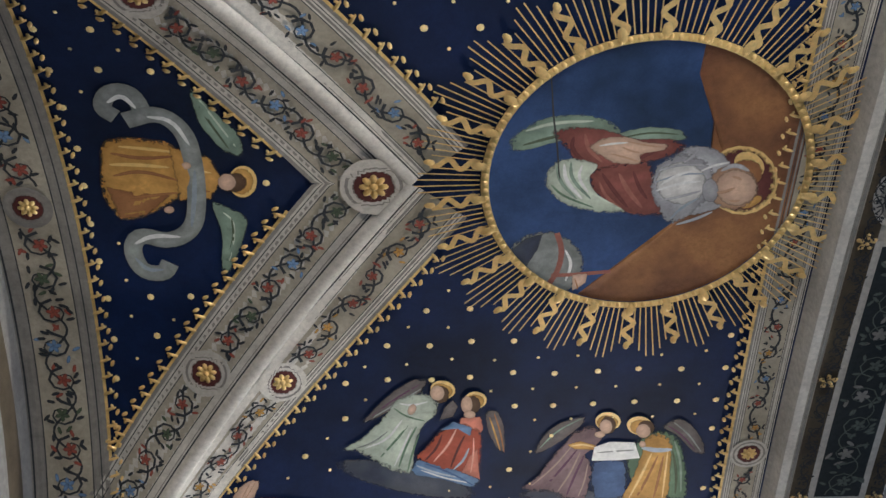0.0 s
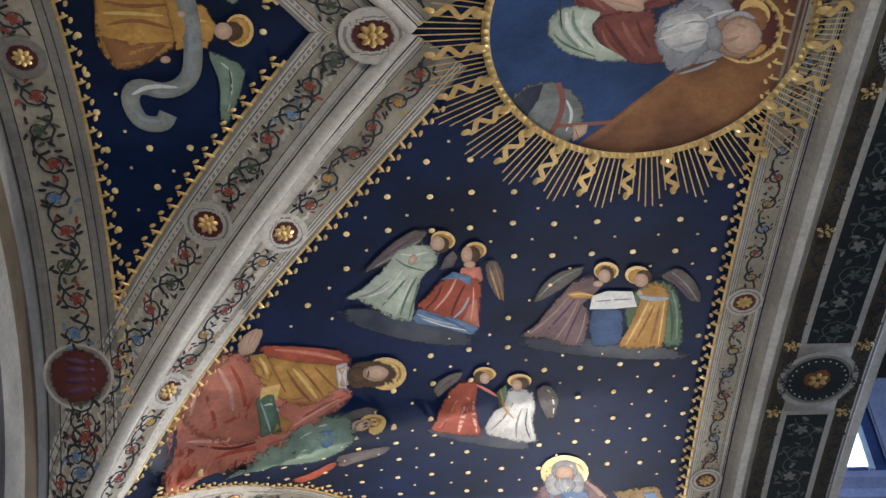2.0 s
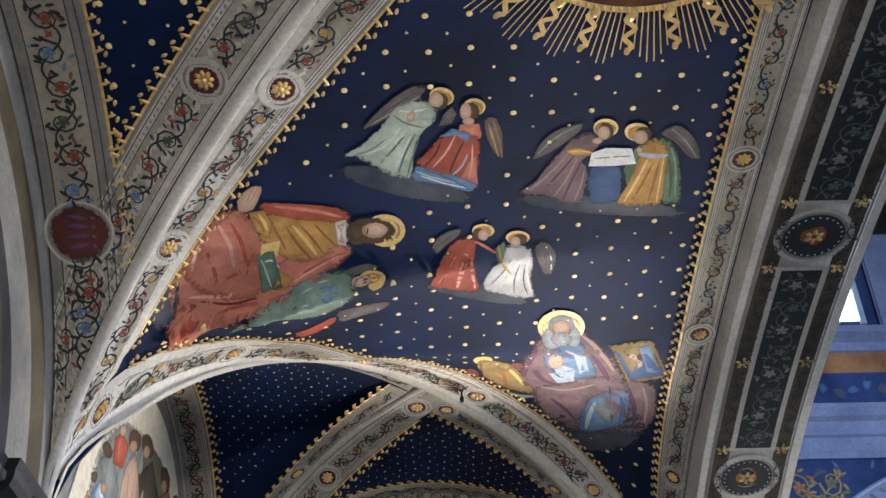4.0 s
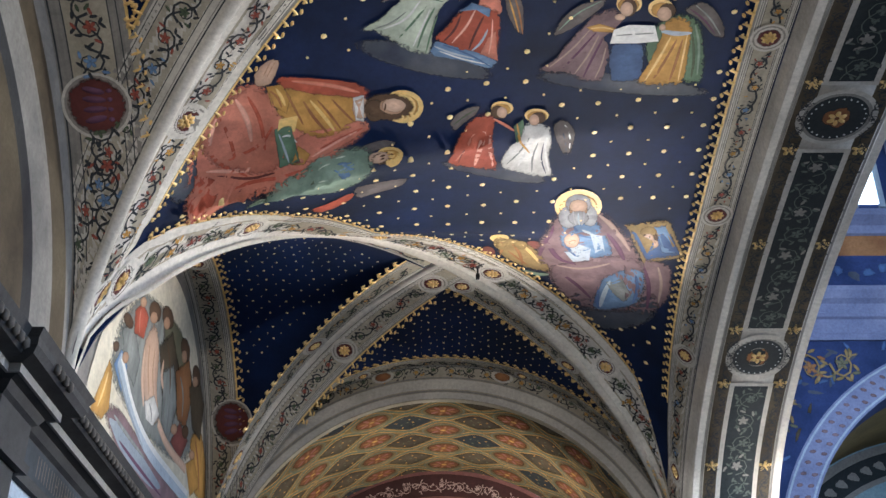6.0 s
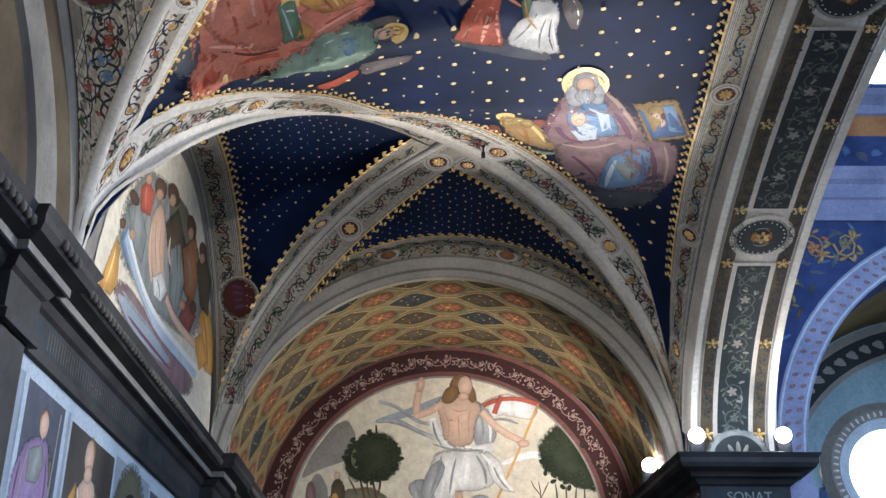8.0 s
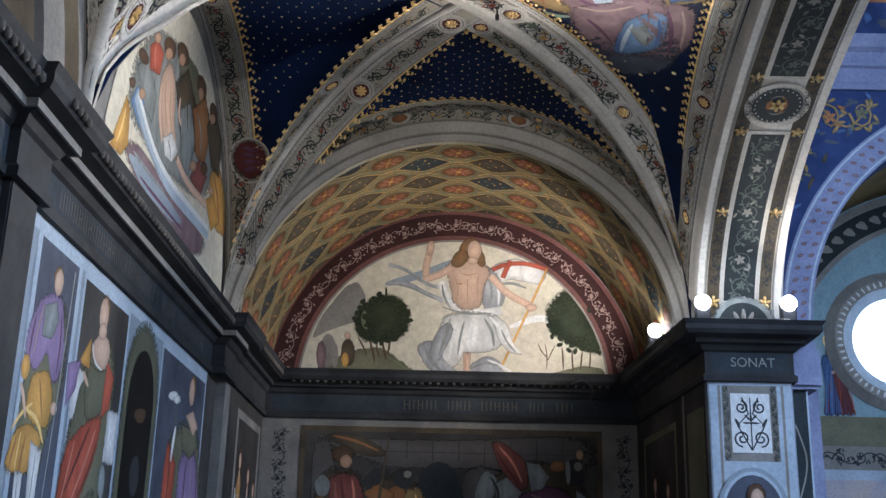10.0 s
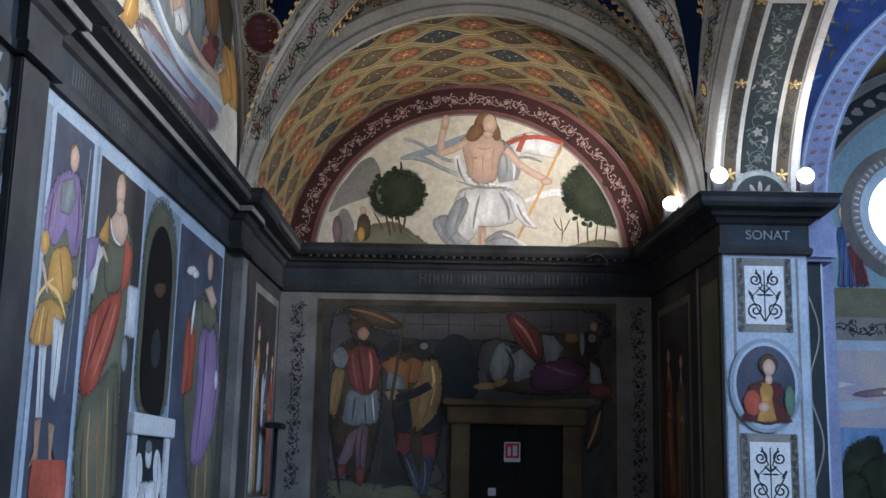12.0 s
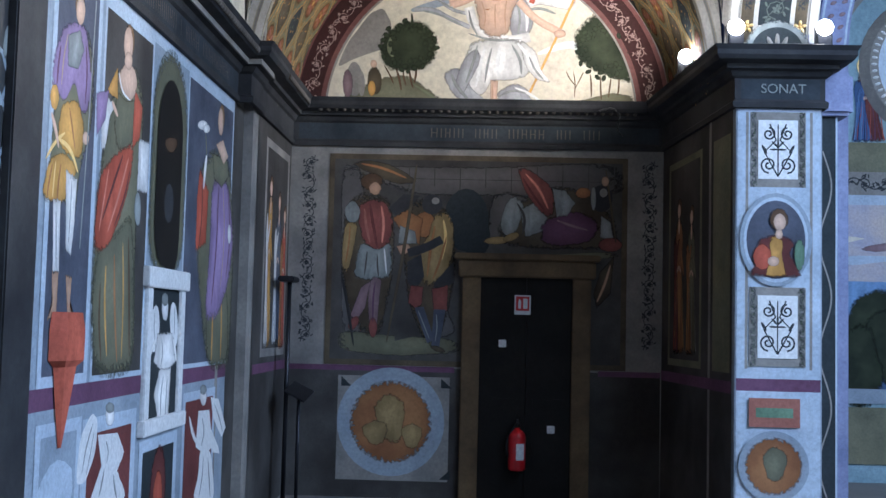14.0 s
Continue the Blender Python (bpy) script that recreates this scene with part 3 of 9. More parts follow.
def groin_b(t):
    return (XL + (CX - XL) * t, MID - HALF * (1 - t))


def groin_c(t):
    return (XL + (XR - XL) * t, MID + HALF + BAY * t)


def groin_d(t):
    return (XL + (CX - XL) * t, MID + HALF + BAY - BAY / 2 * t)


def ridge(f, a, b, z, r=0.022):
    """The raised arris along a groin."""
    bm = bmesh.new()
    pts = [Vector((*f(t), z(*f(t)) - 0.006)) for t in steps(a, b, 70)]
    rows = []
    for i, p in enumerate(pts):
        d = (pts[min(i + 1, 70)] - pts[max(i - 1, 0)]).normalized()
        s = d.cross(Vector((0, 0, 1))).normalized()
        u = s.cross(d)
        rows.append([bm.verts.new(p + s * r * 1.6 * math.cos(w) - u * r * math.sin(w)) for w in steps(0, math.pi, 6)])
    for m, n in zip(rows, rows[1:]):
        for i in range(6):
            bm.faces.new((m[i], m[i + 1], n[i + 1], n[i])).smooth = True
    tagged(part("trim", bm, "bone"), "pale rounded arris of a vault rib", "rib", kind="structure")


G = "painted vault rib with acanthus scrolls and gilt rosettes"
FOOT, FAR = MID + HALF, MID + HALF + BAY          # where the ribs spring from the side wall
WALL_UP = (XL + 0.012, 0, 0, -1)
band("rib_band", G, groin_a, 0.005, 1.0, z_main, 1, 0.03, 0.31, (0.06, 0.36, 0.66), blooms=("rosy", "ochre", "rosy"), stops=((XL, FOOT, -1.0, 0.07),), crest_from=0.16, crest_to=0.93, edge="pale")
band("rib_band", G, groin_a, 0.02, 1.0, z_middle, -1, 0.03, 0.34, (0.60,), core="maroon", stops=(WALL_UP, (0, MID, 1, 0)), crest_from=0.42, crest_to=0.87)
band("rib_band", G, groin_b, 0.005, 1.0, z_main, -1, 0.03, 0.31, (0.36, 0.66), blooms=("rosy", "sky_blue", "rosy"), crest_from=0.16, crest_to=0.93, edge="pale")
band("rib_band", G, groin_b, 0.02, 1.0, z_middle, 1, 0.03, 0.34, (0.60,), core="maroon", stops=(WALL_UP, (0, MID, -1, 0)), crest_from=0.42, crest_to=0.87)
band("rib_band", G, groin_c, 0.005, 0.995, z_main, -1, 0.0, 0.36, (0.055, 0.215, 0.385, 0.55, 0.755), unit=0.15, blooms=("leaf", "ochre", "rosy"), edge="pale", stops=((XL, FOOT, 1.0, -0.07), (XR, FAR, 0.405, 0.914)), crest_from=0.07, crest_to=0.86)
band("rib_band", G, groin_c, 0.52, 0.98, z_end, 1, 0.03, 0.22, (0.08, 0.5), unit=0.15, blooms=("leaf", "ochre"), med_r=0.10, stops=((0, REC_Y, -1, 0),), crest_to=0.75)
band("rib_band", G, groin_d, 0.02, 1.0, z_side, 1, 0.03, 0.26, (0.62, 0.93), unit=0.15, blooms=("leaf", "rosy"), core="maroon", med_r=0.11, stops=(WALL_UP,), crest_from=0.40, crest_to=0.90)
band("rib_band", G, groin_d, 0.02, 0.95, z_end, -1, 0.03, 0.21, (0.25, 0.62), unit=0.15, blooms=("leaf", "ochre"), med_r=0.10, stops=((0, REC_Y, -1, 0),), crest_from=0.35)
band("rib_band", G, groin_c, 0.01, 0.49, z_side, 1, 0.02, 0.12, (), unit=0.14, crest=False, stops=(WALL_UP,))
p = Paint(on(z_side), 0.014)
low_ts = steps(0.004, 0.26, 40)
p.strip([groin_c(t) for t in low_ts], [(XL + 0.006, groin_c(t)[1]) for t in low_ts], "bone", 6)
p.done("rib_reveal", "pale plaster reveal of the rib above the lunette", "rib", kind="structure")
ridge(groin_a, 0, 1, z_main)
ridge(groin_b, 0, 1, z_main)
ridge(groin_c, 0.0, 1, z_main)
ridge(groin_d, 0.0, 1, z_end)


def wall_curve(t):
    return (XL, MID + HALF * math.sin(t))


band("wall_rib", "painted band along the middle lunette arch", wall_curve, -1.45, 1.565, z_middle, -1, 0.0, 0.38, (0.5,), stems="dark_line", core="maroon", edge="wall", stops=((XL, FOOT, -0.619, 0.785), (XL, MID - HALF, 0.619, 0.785)), med_r=0.11, crest_from=0.12, crest_to=0.90)
band("wall_rib", "painted band along the side lunette arch", lambda t: (XL, MID + HALF + BAY / 2 * (1 + math.sin(t))), -0.95, 1.35, z_side, -1, 0.0, 0.25, (0.42,), unit=0.14, blooms=("rosy", "leaf"), med_r=0.09, crest_from=0.2, crest_to=0.85)
band("wall_rib", "painted band along the wide arch", lambda t: (XR - 0.005, MID + SPAN * math.sin(t)), -0.5, 1.5, z_main, 1, 0.02, 0.23, (0.495, 0.655, 0.815, 0.94), unit=0.17, blooms=("rosy", "ochre", "sky_blue"), med_r=0.10, stops=((XR, FAR, -0.405, -0.914),), crest_to=0.88)
band("wall_rib", "painted band before the end arch", lambda t: (CX + 1.86 * math.sin(t), REC_Y + 0.0), 1.35, -1.35, z_end, 1, 0.02, 0.19, (0.36, 0.64), unit=0.14, blooms=("leaf", "ochre"), med_r=0.07)
# disc at the meeting of the two ribs
p = Paint(on(z_middle), 0.024)
rosette(p, -0.24, 2.81, 0.15)
p.done("rib_boss", "maroon disc with a gilded rosette where ribs meet", "boss", kind="structure")


# ---- stars ----
def stars(zf, x0, x1, y0, y1, gap, inside, r=0.0165):
    p = Paint(on(zf), 0.005, 0.0)
    rng = random.Random(4)
    ny, nx = int((y1 - y0) / gap), int((x1 - x0) / gap)
    for j in range(ny * 2):
        for i in range(nx + 1):
            x = x0 + (i + (0.5 if j % 2 else 0)) * gap + rng.uniform(-0.012, 0.012)
            y = y0 + j * gap / 2 + rng.uniform(-0.012, 0.012)
            if inside(x, y):
                p.oval(x, y, r if j % 2 == 0 else r * 0.5, r if j % 2 == 0 else r * 0.5, "star", n=8, dome=0.006, rings=1)
    p.done("gilded_stars", "small gilded stars scattered over the blue web", "stars", kind="stuff")


PICTURES = ((0.95, 2.8, 1.03, 1.03), (-0.02, 4.32, 0.44, 0.36), (1.0, 4.58, 0.50, 0.30), (0.4, 5.3, 0.34, 0.36), (-0.85, 4.85, 0.66, 0.36), (1.15, 6.6, 0.52, 0.72), (0.55, 6.75, 0.25, 0.25))


def clear_main(x, y):
    q = abs(y - MID)
    xl = XL + (CX - XL) * (1 - q / HALF) if q <= HALF else XL + (XR - XL) * (q - HALF) / BAY
    if x > 1.5 or x < xl + (0.52 if q <= HALF else 0.40):
        return False
    return all(((x - cx) / rx) ** 2 + ((y - cy) / ry) ** 2 > 1 for cx, cy, rx, ry in PICTURES)


stars(z_main, -1.9, 1.7, 1.2, 8.2, 0.21, clear_main)
stars(z_middle, -1.5, -0.3, 1.2, 4.6, 0.2, lambda x, y: abs(y - MID) < (CX - x) * 1.25 - 0.62 and ((x + 1.1) / 0.36) ** 2 + ((y - 2.8) / 0.55) ** 2 > 1)
stars(z_side, -1.6, -0.2, 5.4, 8.6, 0.12, lambda x, y: abs(y - MID - HALF - BAY / 2) < (CX - x) * 0.95 - 0.34, 0.008)
stars(z_end, -1.5, 1.4, 7.2, 8.6, 0.12, lambda x, y: abs(x - CX) < (y - MID - HALF - BAY / 2) * 1.04 - 0.24 and y < REC_Y - 0.22, 0.008)


# ---- painted figures as plain shapes ----
def figure(p, x, y, h, w, turn, robe, cloak=None, wings=None, halo=True, lean=0.0, flare=0.0, arm="skin", sash=None, hair="hair"):
    """A plain robed shape: foot at (x, y), height h, width w, upright along turn."""
    c, s = math.cos(radians(turn)), math.sin(radians(turn))

    def at(a, b):
        a += lean * b
        return (x + c * a - s * b, y + s * a + c * b)
    p.cut("painted_ground")
    if wings:
        for sg in (1, -1):
            wx, wy = at(sg * w * 0.62, h * 0.60)
            p.oval(wx, wy, w * 0.15, h * 0.30, wings, turn - sg * 38, 14, 0.05, sg)
            wx, wy = at(sg * w * 0.46, h * 0.72)
            p.oval(wx, wy, w * 0.16, h * 0.15, wings, turn - sg * 30, 12)
            for i in range(4):
                f = [at(sg * w * (0.42 + 0.40 * t + 0.06 * i), h * (0.78 - 0.46 * t + 0.02 * i)) for t in steps(0.15, 0.85, 4)]
                p.ribbon(f, w * 0.02, "cloud" if i % 2 else "line", taper=True)
        p.cut("wings")
    if halo:
        hx, hy = at(0, h * 0.91)
        p.oval(hx, hy, h * 0.135, h * 0.135, "gold_paint", n=22)
        p.oval(hx, hy, h * 0.115, h * 0.115, "ochre", n=22)
        p.oval(hx, hy, h * 0.108, h * 0.108, "gold_paint", n=22)
        p.cut("halo")
    p.robe(*at(0, 0), h * 0.84, w * 0.72, w, robe, turn - math.degrees(math.atan(lean)), flare)
    if cloak:
        p.robe(*at(-w * 0.18, 0), h * 0.74, w * 0.34, w * 0.62, cloak, turn - math.degrees(math.atan(lean)) + 4, flare)
    if sash:
        p.oval(*at(0, h * 0.50), w * 0.40, h * 0.055, sash, turn + 12, 12, 0.05)
    for sg in (1, -1):
        p.oval(*at(sg * w * 0.24, h * 0.60), w * 0.10, h * 0.14, cloak if cloak and sg < 0 else robe, turn + sg * 24, 10)
        p.oval(*at(sg * w * 0.10, h * 0.53), w * 0.06, h * 0.035, arm, turn + sg * 50, 8)
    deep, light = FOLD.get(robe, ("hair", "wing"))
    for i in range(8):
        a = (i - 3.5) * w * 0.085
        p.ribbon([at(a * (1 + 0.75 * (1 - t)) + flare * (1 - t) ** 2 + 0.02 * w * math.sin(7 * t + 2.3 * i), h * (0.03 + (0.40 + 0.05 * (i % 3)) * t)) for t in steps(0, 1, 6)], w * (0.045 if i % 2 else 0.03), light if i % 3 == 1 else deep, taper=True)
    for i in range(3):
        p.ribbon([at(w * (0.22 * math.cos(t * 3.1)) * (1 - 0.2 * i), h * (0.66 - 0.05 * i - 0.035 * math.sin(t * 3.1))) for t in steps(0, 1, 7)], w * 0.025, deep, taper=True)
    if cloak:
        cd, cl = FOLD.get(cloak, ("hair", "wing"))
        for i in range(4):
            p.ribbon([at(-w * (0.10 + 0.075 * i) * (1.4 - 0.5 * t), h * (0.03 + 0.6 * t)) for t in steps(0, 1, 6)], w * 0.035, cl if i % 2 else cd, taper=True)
    p.oval(*at(0, h * 0.80), w * 0.09, h * 0.06, "skin", turn, 8)
    hs = 0.78 if h > 1.0 else 1.0
    p.oval(*at(0.01 * h, h * 0.910), h * 0.072 * hs, h * 0.085 * hs, hair, turn, 12)
    p.oval(*at(0, h * 0.893), h * 0.048 * hs, h * 0.064 * hs, "skin", turn, 12)
    p.cut("robed_shape")


def fresco(put, name, label, build):
    p = Paint(put, 0.0065)
    p.split = True
    build(p)
    return p.done(name, label, "painting")


main = on(z_main)


def pair_one(p):
    p.oval(-0.131, 4.567, 0.395, 0.088, "cloud", -157, 18)
    p.cut("cloud")
    p.fill([(-0.353, 4.177), (-0.259, 4.065), (-0.159, 3.971), (-0.080, 3.928), (-0.024, 3.943), (-0.053, 4.016), (-0.163, 4.093), (-0.289, 4.159)], "feather")
    p.stroke([(-0.305, 4.142), (-0.187, 4.047), (-0.058, 3.962)], 0.010, "purple")
    p.stroke([(-0.335, 4.172), (-0.189, 4.083), (-0.050, 3.991)], 0.010, "wing")
    p.fill([(0.038, 4.201), (0.068, 4.115), (0.108, 4.074), (0.131, 4.120), (0.108, 4.182)], "feather")
    p.fill([(0.267, 4.169), (0.331, 4.155), (0.368, 4.250), (0.381, 4.455), (0.337, 4.415), (0.294, 4.317)], "feather")
    p.stroke([(0.294, 4.202), (0.326, 4.320), (0.353, 4.429)], 0.010, "ochre")
    p.stroke([(0.317, 4.177), (0.352, 4.303), (0.374, 4.443)], 0.010, "brown")
    p.cut("wings")
    p.fill([(-0.457, 4.327), (-0.350, 4.279), (-0.249, 4.171), (-0.176, 4.055), (-0.108, 4.029), (-0.039, 4.024), (0.028, 4.074), (0.018, 4.162), (-0.043, 4.219), (-0.089, 4.312), (-0.098, 4.421), (-0.106, 4.532), (-0.192, 4.500), (-0.276, 4.435), (-0.368, 4.347)], "mint")
    p.stroke([(-0.121, 4.218), (-0.182, 4.305), (-0.266, 4.406)], 0.013, "green")
    p.stroke([(-0.078, 4.230), (-0.134, 4.348), (-0.174, 4.484)], 0.013, "green")
    p.stroke([(-0.149, 4.178), (-0.226, 4.299), (-0.344, 4.339)], 0.013, "label")
    p.stroke([(-0.102, 4.239), (-0.152, 4.365), (-0.197, 4.473)], 0.010, "label")
    p.stroke([(-0.189, 4.101), (-0.128, 4.162), (-0.034, 4.198)], 0.010, "green")
    p.stroke([(-0.160, 4.075), (-0.089, 4.093), (-0.018, 4.074)], 0.013, "label")
    p.stroke([(-0.224, 4.244), (-0.299, 4.308), (-0.388, 4.333)], 0.010, "wing")
    p.stroke([(-0.065, 4.281), (-0.106, 4.409), (-0.130, 4.521)], 0.010, "green")
    p.oval(-0.099, 4.117, 0.036, 0.022, "skin", 107, 18)
    p.cut("robed_shape")
    p.fill([(0.151, 4.193), (0.247, 4.194), (0.263, 4.276), (0.223, 4.322), (0.137, 4.237)], "coral")
    p.fill([(-0.083, 4.423), (-0.026, 4.376), (0.038, 4.273), (0.152, 4.231), (0.249, 4.294), (0.251, 4.422), (0.238, 4.612), (0.153, 4.574), (-0.021, 4.485)], "red")
    p.fill([(-0.116, 4.538), (-0.077, 4.443), (0.008, 4.489), (0.138, 4.544), (0.248, 4.613), (0.211, 4.669), (0.050, 4.588)], "sky_blue")
    p.fill([(0.153, 4.558), (0.194, 4.452), (0.233, 4.409), (0.248, 4.613)], "coral")
    p.fill([(0.038, 4.265), (0.108, 4.215), (0.207, 4.263), (0.193, 4.315), (0.122, 4.255)], "sky_blue")
    p.stroke([(0.191, 4.397), (0.162, 4.480), (0.110, 4.533)], 0.014, "pale_blue")
    p.stroke([(0.052, 4.293), (0.022, 4.386), (-0.039, 4.456)], 0.014, "maroon")
    p.stroke([(0.125, 4.263), (0.081, 4.373), (0.006, 4.469)], 0.014, "blush")
    p.stroke([(0.170, 4.305), (0.125, 4.417), (0.095, 4.519)], 0.014, "maroon")
    p.stroke([(0.214, 4.329), (0.215, 4.446), (0.201, 4.564)], 0.010, "blush")
    p.stroke([(-0.084, 4.481), (0.005, 4.539), (0.125, 4.586)], 0.014, "pale_blue")
    p.stroke([(-0.061, 4.515), (0.065, 4.586), (0.202, 4.636)], 0.010, "label")
    p.stroke([(-0.039, 4.475), (0.095, 4.551), (0.217, 4.654)], 0.010, "royal")
    p.cut("robed_shape")
    p.oval(0.057, 4.004, 0.066, 0.055, "gold_paint", -140, 18)
    p.oval(0.054, 4.011, 0.057, 0.045, "ochre", -146, 18)
    p.oval(0.048, 4.032, 0.059, 0.043, "hair", 85, 18)
    p.oval(0.029, 4.023, 0.050, 0.038, "skin", 88, 18)
    p.oval(0.220, 4.083, 0.059, 0.054, "gold_paint", -142, 18)
    p.oval(0.217, 4.090, 0.050, 0.044, "ochre", -155, 18)
    p.oval(0.209, 4.112, 0.060, 0.039, "hair", 86, 18)
    p.oval(0.177, 4.109, 0.060, 0.031, "skin", 88, 18)
    p.oval(0.192, 4.174, 0.032, 0.026, "skin", -164, 18)
    p.cut("halo")


def pair_two(p):
    p.oval(0.945, 4.841, 0.507, 0.072, "cloud", -169, 18)
    p.cut("cloud")
    p.fill([(0.535, 4.462), (0.565, 4.360), (0.643, 4.271), (0.781, 4.222), (0.780, 4.281), (0.680, 4.385), (0.582, 4.454)], "feather")
    p.stroke([(0.560, 4.432), (0.643, 4.319), (0.765, 4.244)], 0.010, "celadon")
    p.fill([(1.188, 4.320), (1.266, 4.260), (1.345, 4.311), (1.420, 4.429), (1.442, 4.530), (1.374, 4.506), (1.284, 4.386)], "feather")
    p.stroke([(1.250, 4.291), (1.337, 4.376), (1.417, 4.504)], 0.011, "wing")
    p.stroke([(1.223, 4.314), (1.308, 4.387), (1.385, 4.494)], 0.011, "purple")
    p.cut("wings")
    p.fill([(0.850, 4.545), (0.942, 4.544), (1.020, 4.557), (1.034, 4.689), (1.040, 4.815), (0.943, 4.824), (0.872, 4.809), (0.848, 4.670)], "royal")
    p.fill([(1.021, 4.487), (1.136, 4.358), (1.236, 4.363), (1.305, 4.445), (1.361, 4.671), (1.379, 4.860), (1.287, 4.841), (1.055, 4.691)], "green")
    p.fill([(0.462, 4.708), (0.564, 4.632), (0.630, 4.498), (0.697, 4.407), (0.734, 4.333), (0.829, 4.300), (0.894, 4.364), (0.843, 4.458), (0.786, 4.470), (0.840, 4.573), (0.841, 4.695), (0.813, 4.816), (0.707, 4.793), (0.644, 4.736)], "violet")
    p.stroke([(0.758, 4.456), (0.690, 4.573), (0.605, 4.698)], 0.014, "purple")
    p.stroke([(0.726, 4.433), (0.644, 4.569), (0.527, 4.690)], 0.014, "pinkish")
    p.stroke([(0.798, 4.500), (0.756, 4.641), (0.719, 4.777)], 0.014, "purple")
    p.stroke([(0.775, 4.477), (0.733, 4.619), (0.670, 4.747)], 0.014, "pinkish")
    p.stroke([(0.821, 4.564), (0.812, 4.689), (0.783, 4.792)], 0.011, "pinkish")
    p.fill([(0.704, 4.419), (0.768, 4.396), (0.856, 4.434), (0.843, 4.462), (0.742, 4.450)], "ochre")
    p.stroke([(0.726, 4.429), (0.785, 4.421), (0.847, 4.442)], 0.011, "gold_paint")
    p.cut("robed_shape")
    p.fill([(1.011, 4.843), (1.071, 4.692), (1.107, 4.492), (1.111, 4.397), (1.180, 4.368), (1.253, 4.421), (1.266, 4.585), (1.279, 4.854), (1.152, 4.854)], "ochre")
    p.stroke([(1.191, 4.526), (1.149, 4.693), (1.102, 4.828)], 0.015, "brown")
    p.stroke([(1.157, 4.503), (1.115, 4.670), (1.063, 4.825)], 0.015, "gold_paint")
    p.stroke([(1.221, 4.528), (1.212, 4.697), (1.198, 4.835)], 0.015, "brown")
    p.stroke([(1.241, 4.487), (1.244, 4.656), (1.246, 4.839)], 0.011, "gold_paint")
    p.stroke([(1.269, 4.426), (1.320, 4.575), (1.344, 4.792)], 0.015, "celadon")
    p.stroke([(1.265, 4.488), (1.307, 4.660), (1.315, 4.812)], 0.015, "leaf")
    p.stroke([(1.098, 4.462), (1.180, 4.488), (1.261, 4.484)], 0.032, "pale_blue")
    p.cut("robed_shape")
    p.fill([(0.843, 4.536), (0.851, 4.446), (0.926, 4.415), (0.978, 4.542)], "label")
    p.fill([(0.926, 4.415), (1.057, 4.427), (1.091, 4.533), (0.978, 4.542)], "label")
    p.stroke([(0.866, 4.484), (0.972, 4.479), (1.063, 4.477)], 0.011, "wing")
    p.cut("painted_sheet")
    p.oval(0.906, 4.269, 0.070, 0.060, "gold_paint", -140, 18)
    p.oval(0.904, 4.277, 0.059, 0.050, "ochre", -150, 18)
    p.oval(0.909, 4.293, 0.065, 0.042, "hair", 78, 18)
    p.oval(0.898, 4.304, 0.051, 0.035, "skin", 76, 18)
    p.oval(0.870, 4.358, 0.030, 0.023, "skin", -162, 18)
    p.oval(1.073, 4.306, 0.071, 0.060, "gold_paint", -139, 18)
    p.oval(1.080, 4.315, 0.060, 0.050, "ochre", -148, 18)
    p.oval(1.111, 4.320, 0.055, 0.044, "hair", 63, 18)
    p.oval(1.096, 4.344, 0.053, 0.038, "skin", 71, 18)
    p.oval(1.101, 4.438, 0.025, 0.018, "skin", 72, 18)
    p.cut("halo")


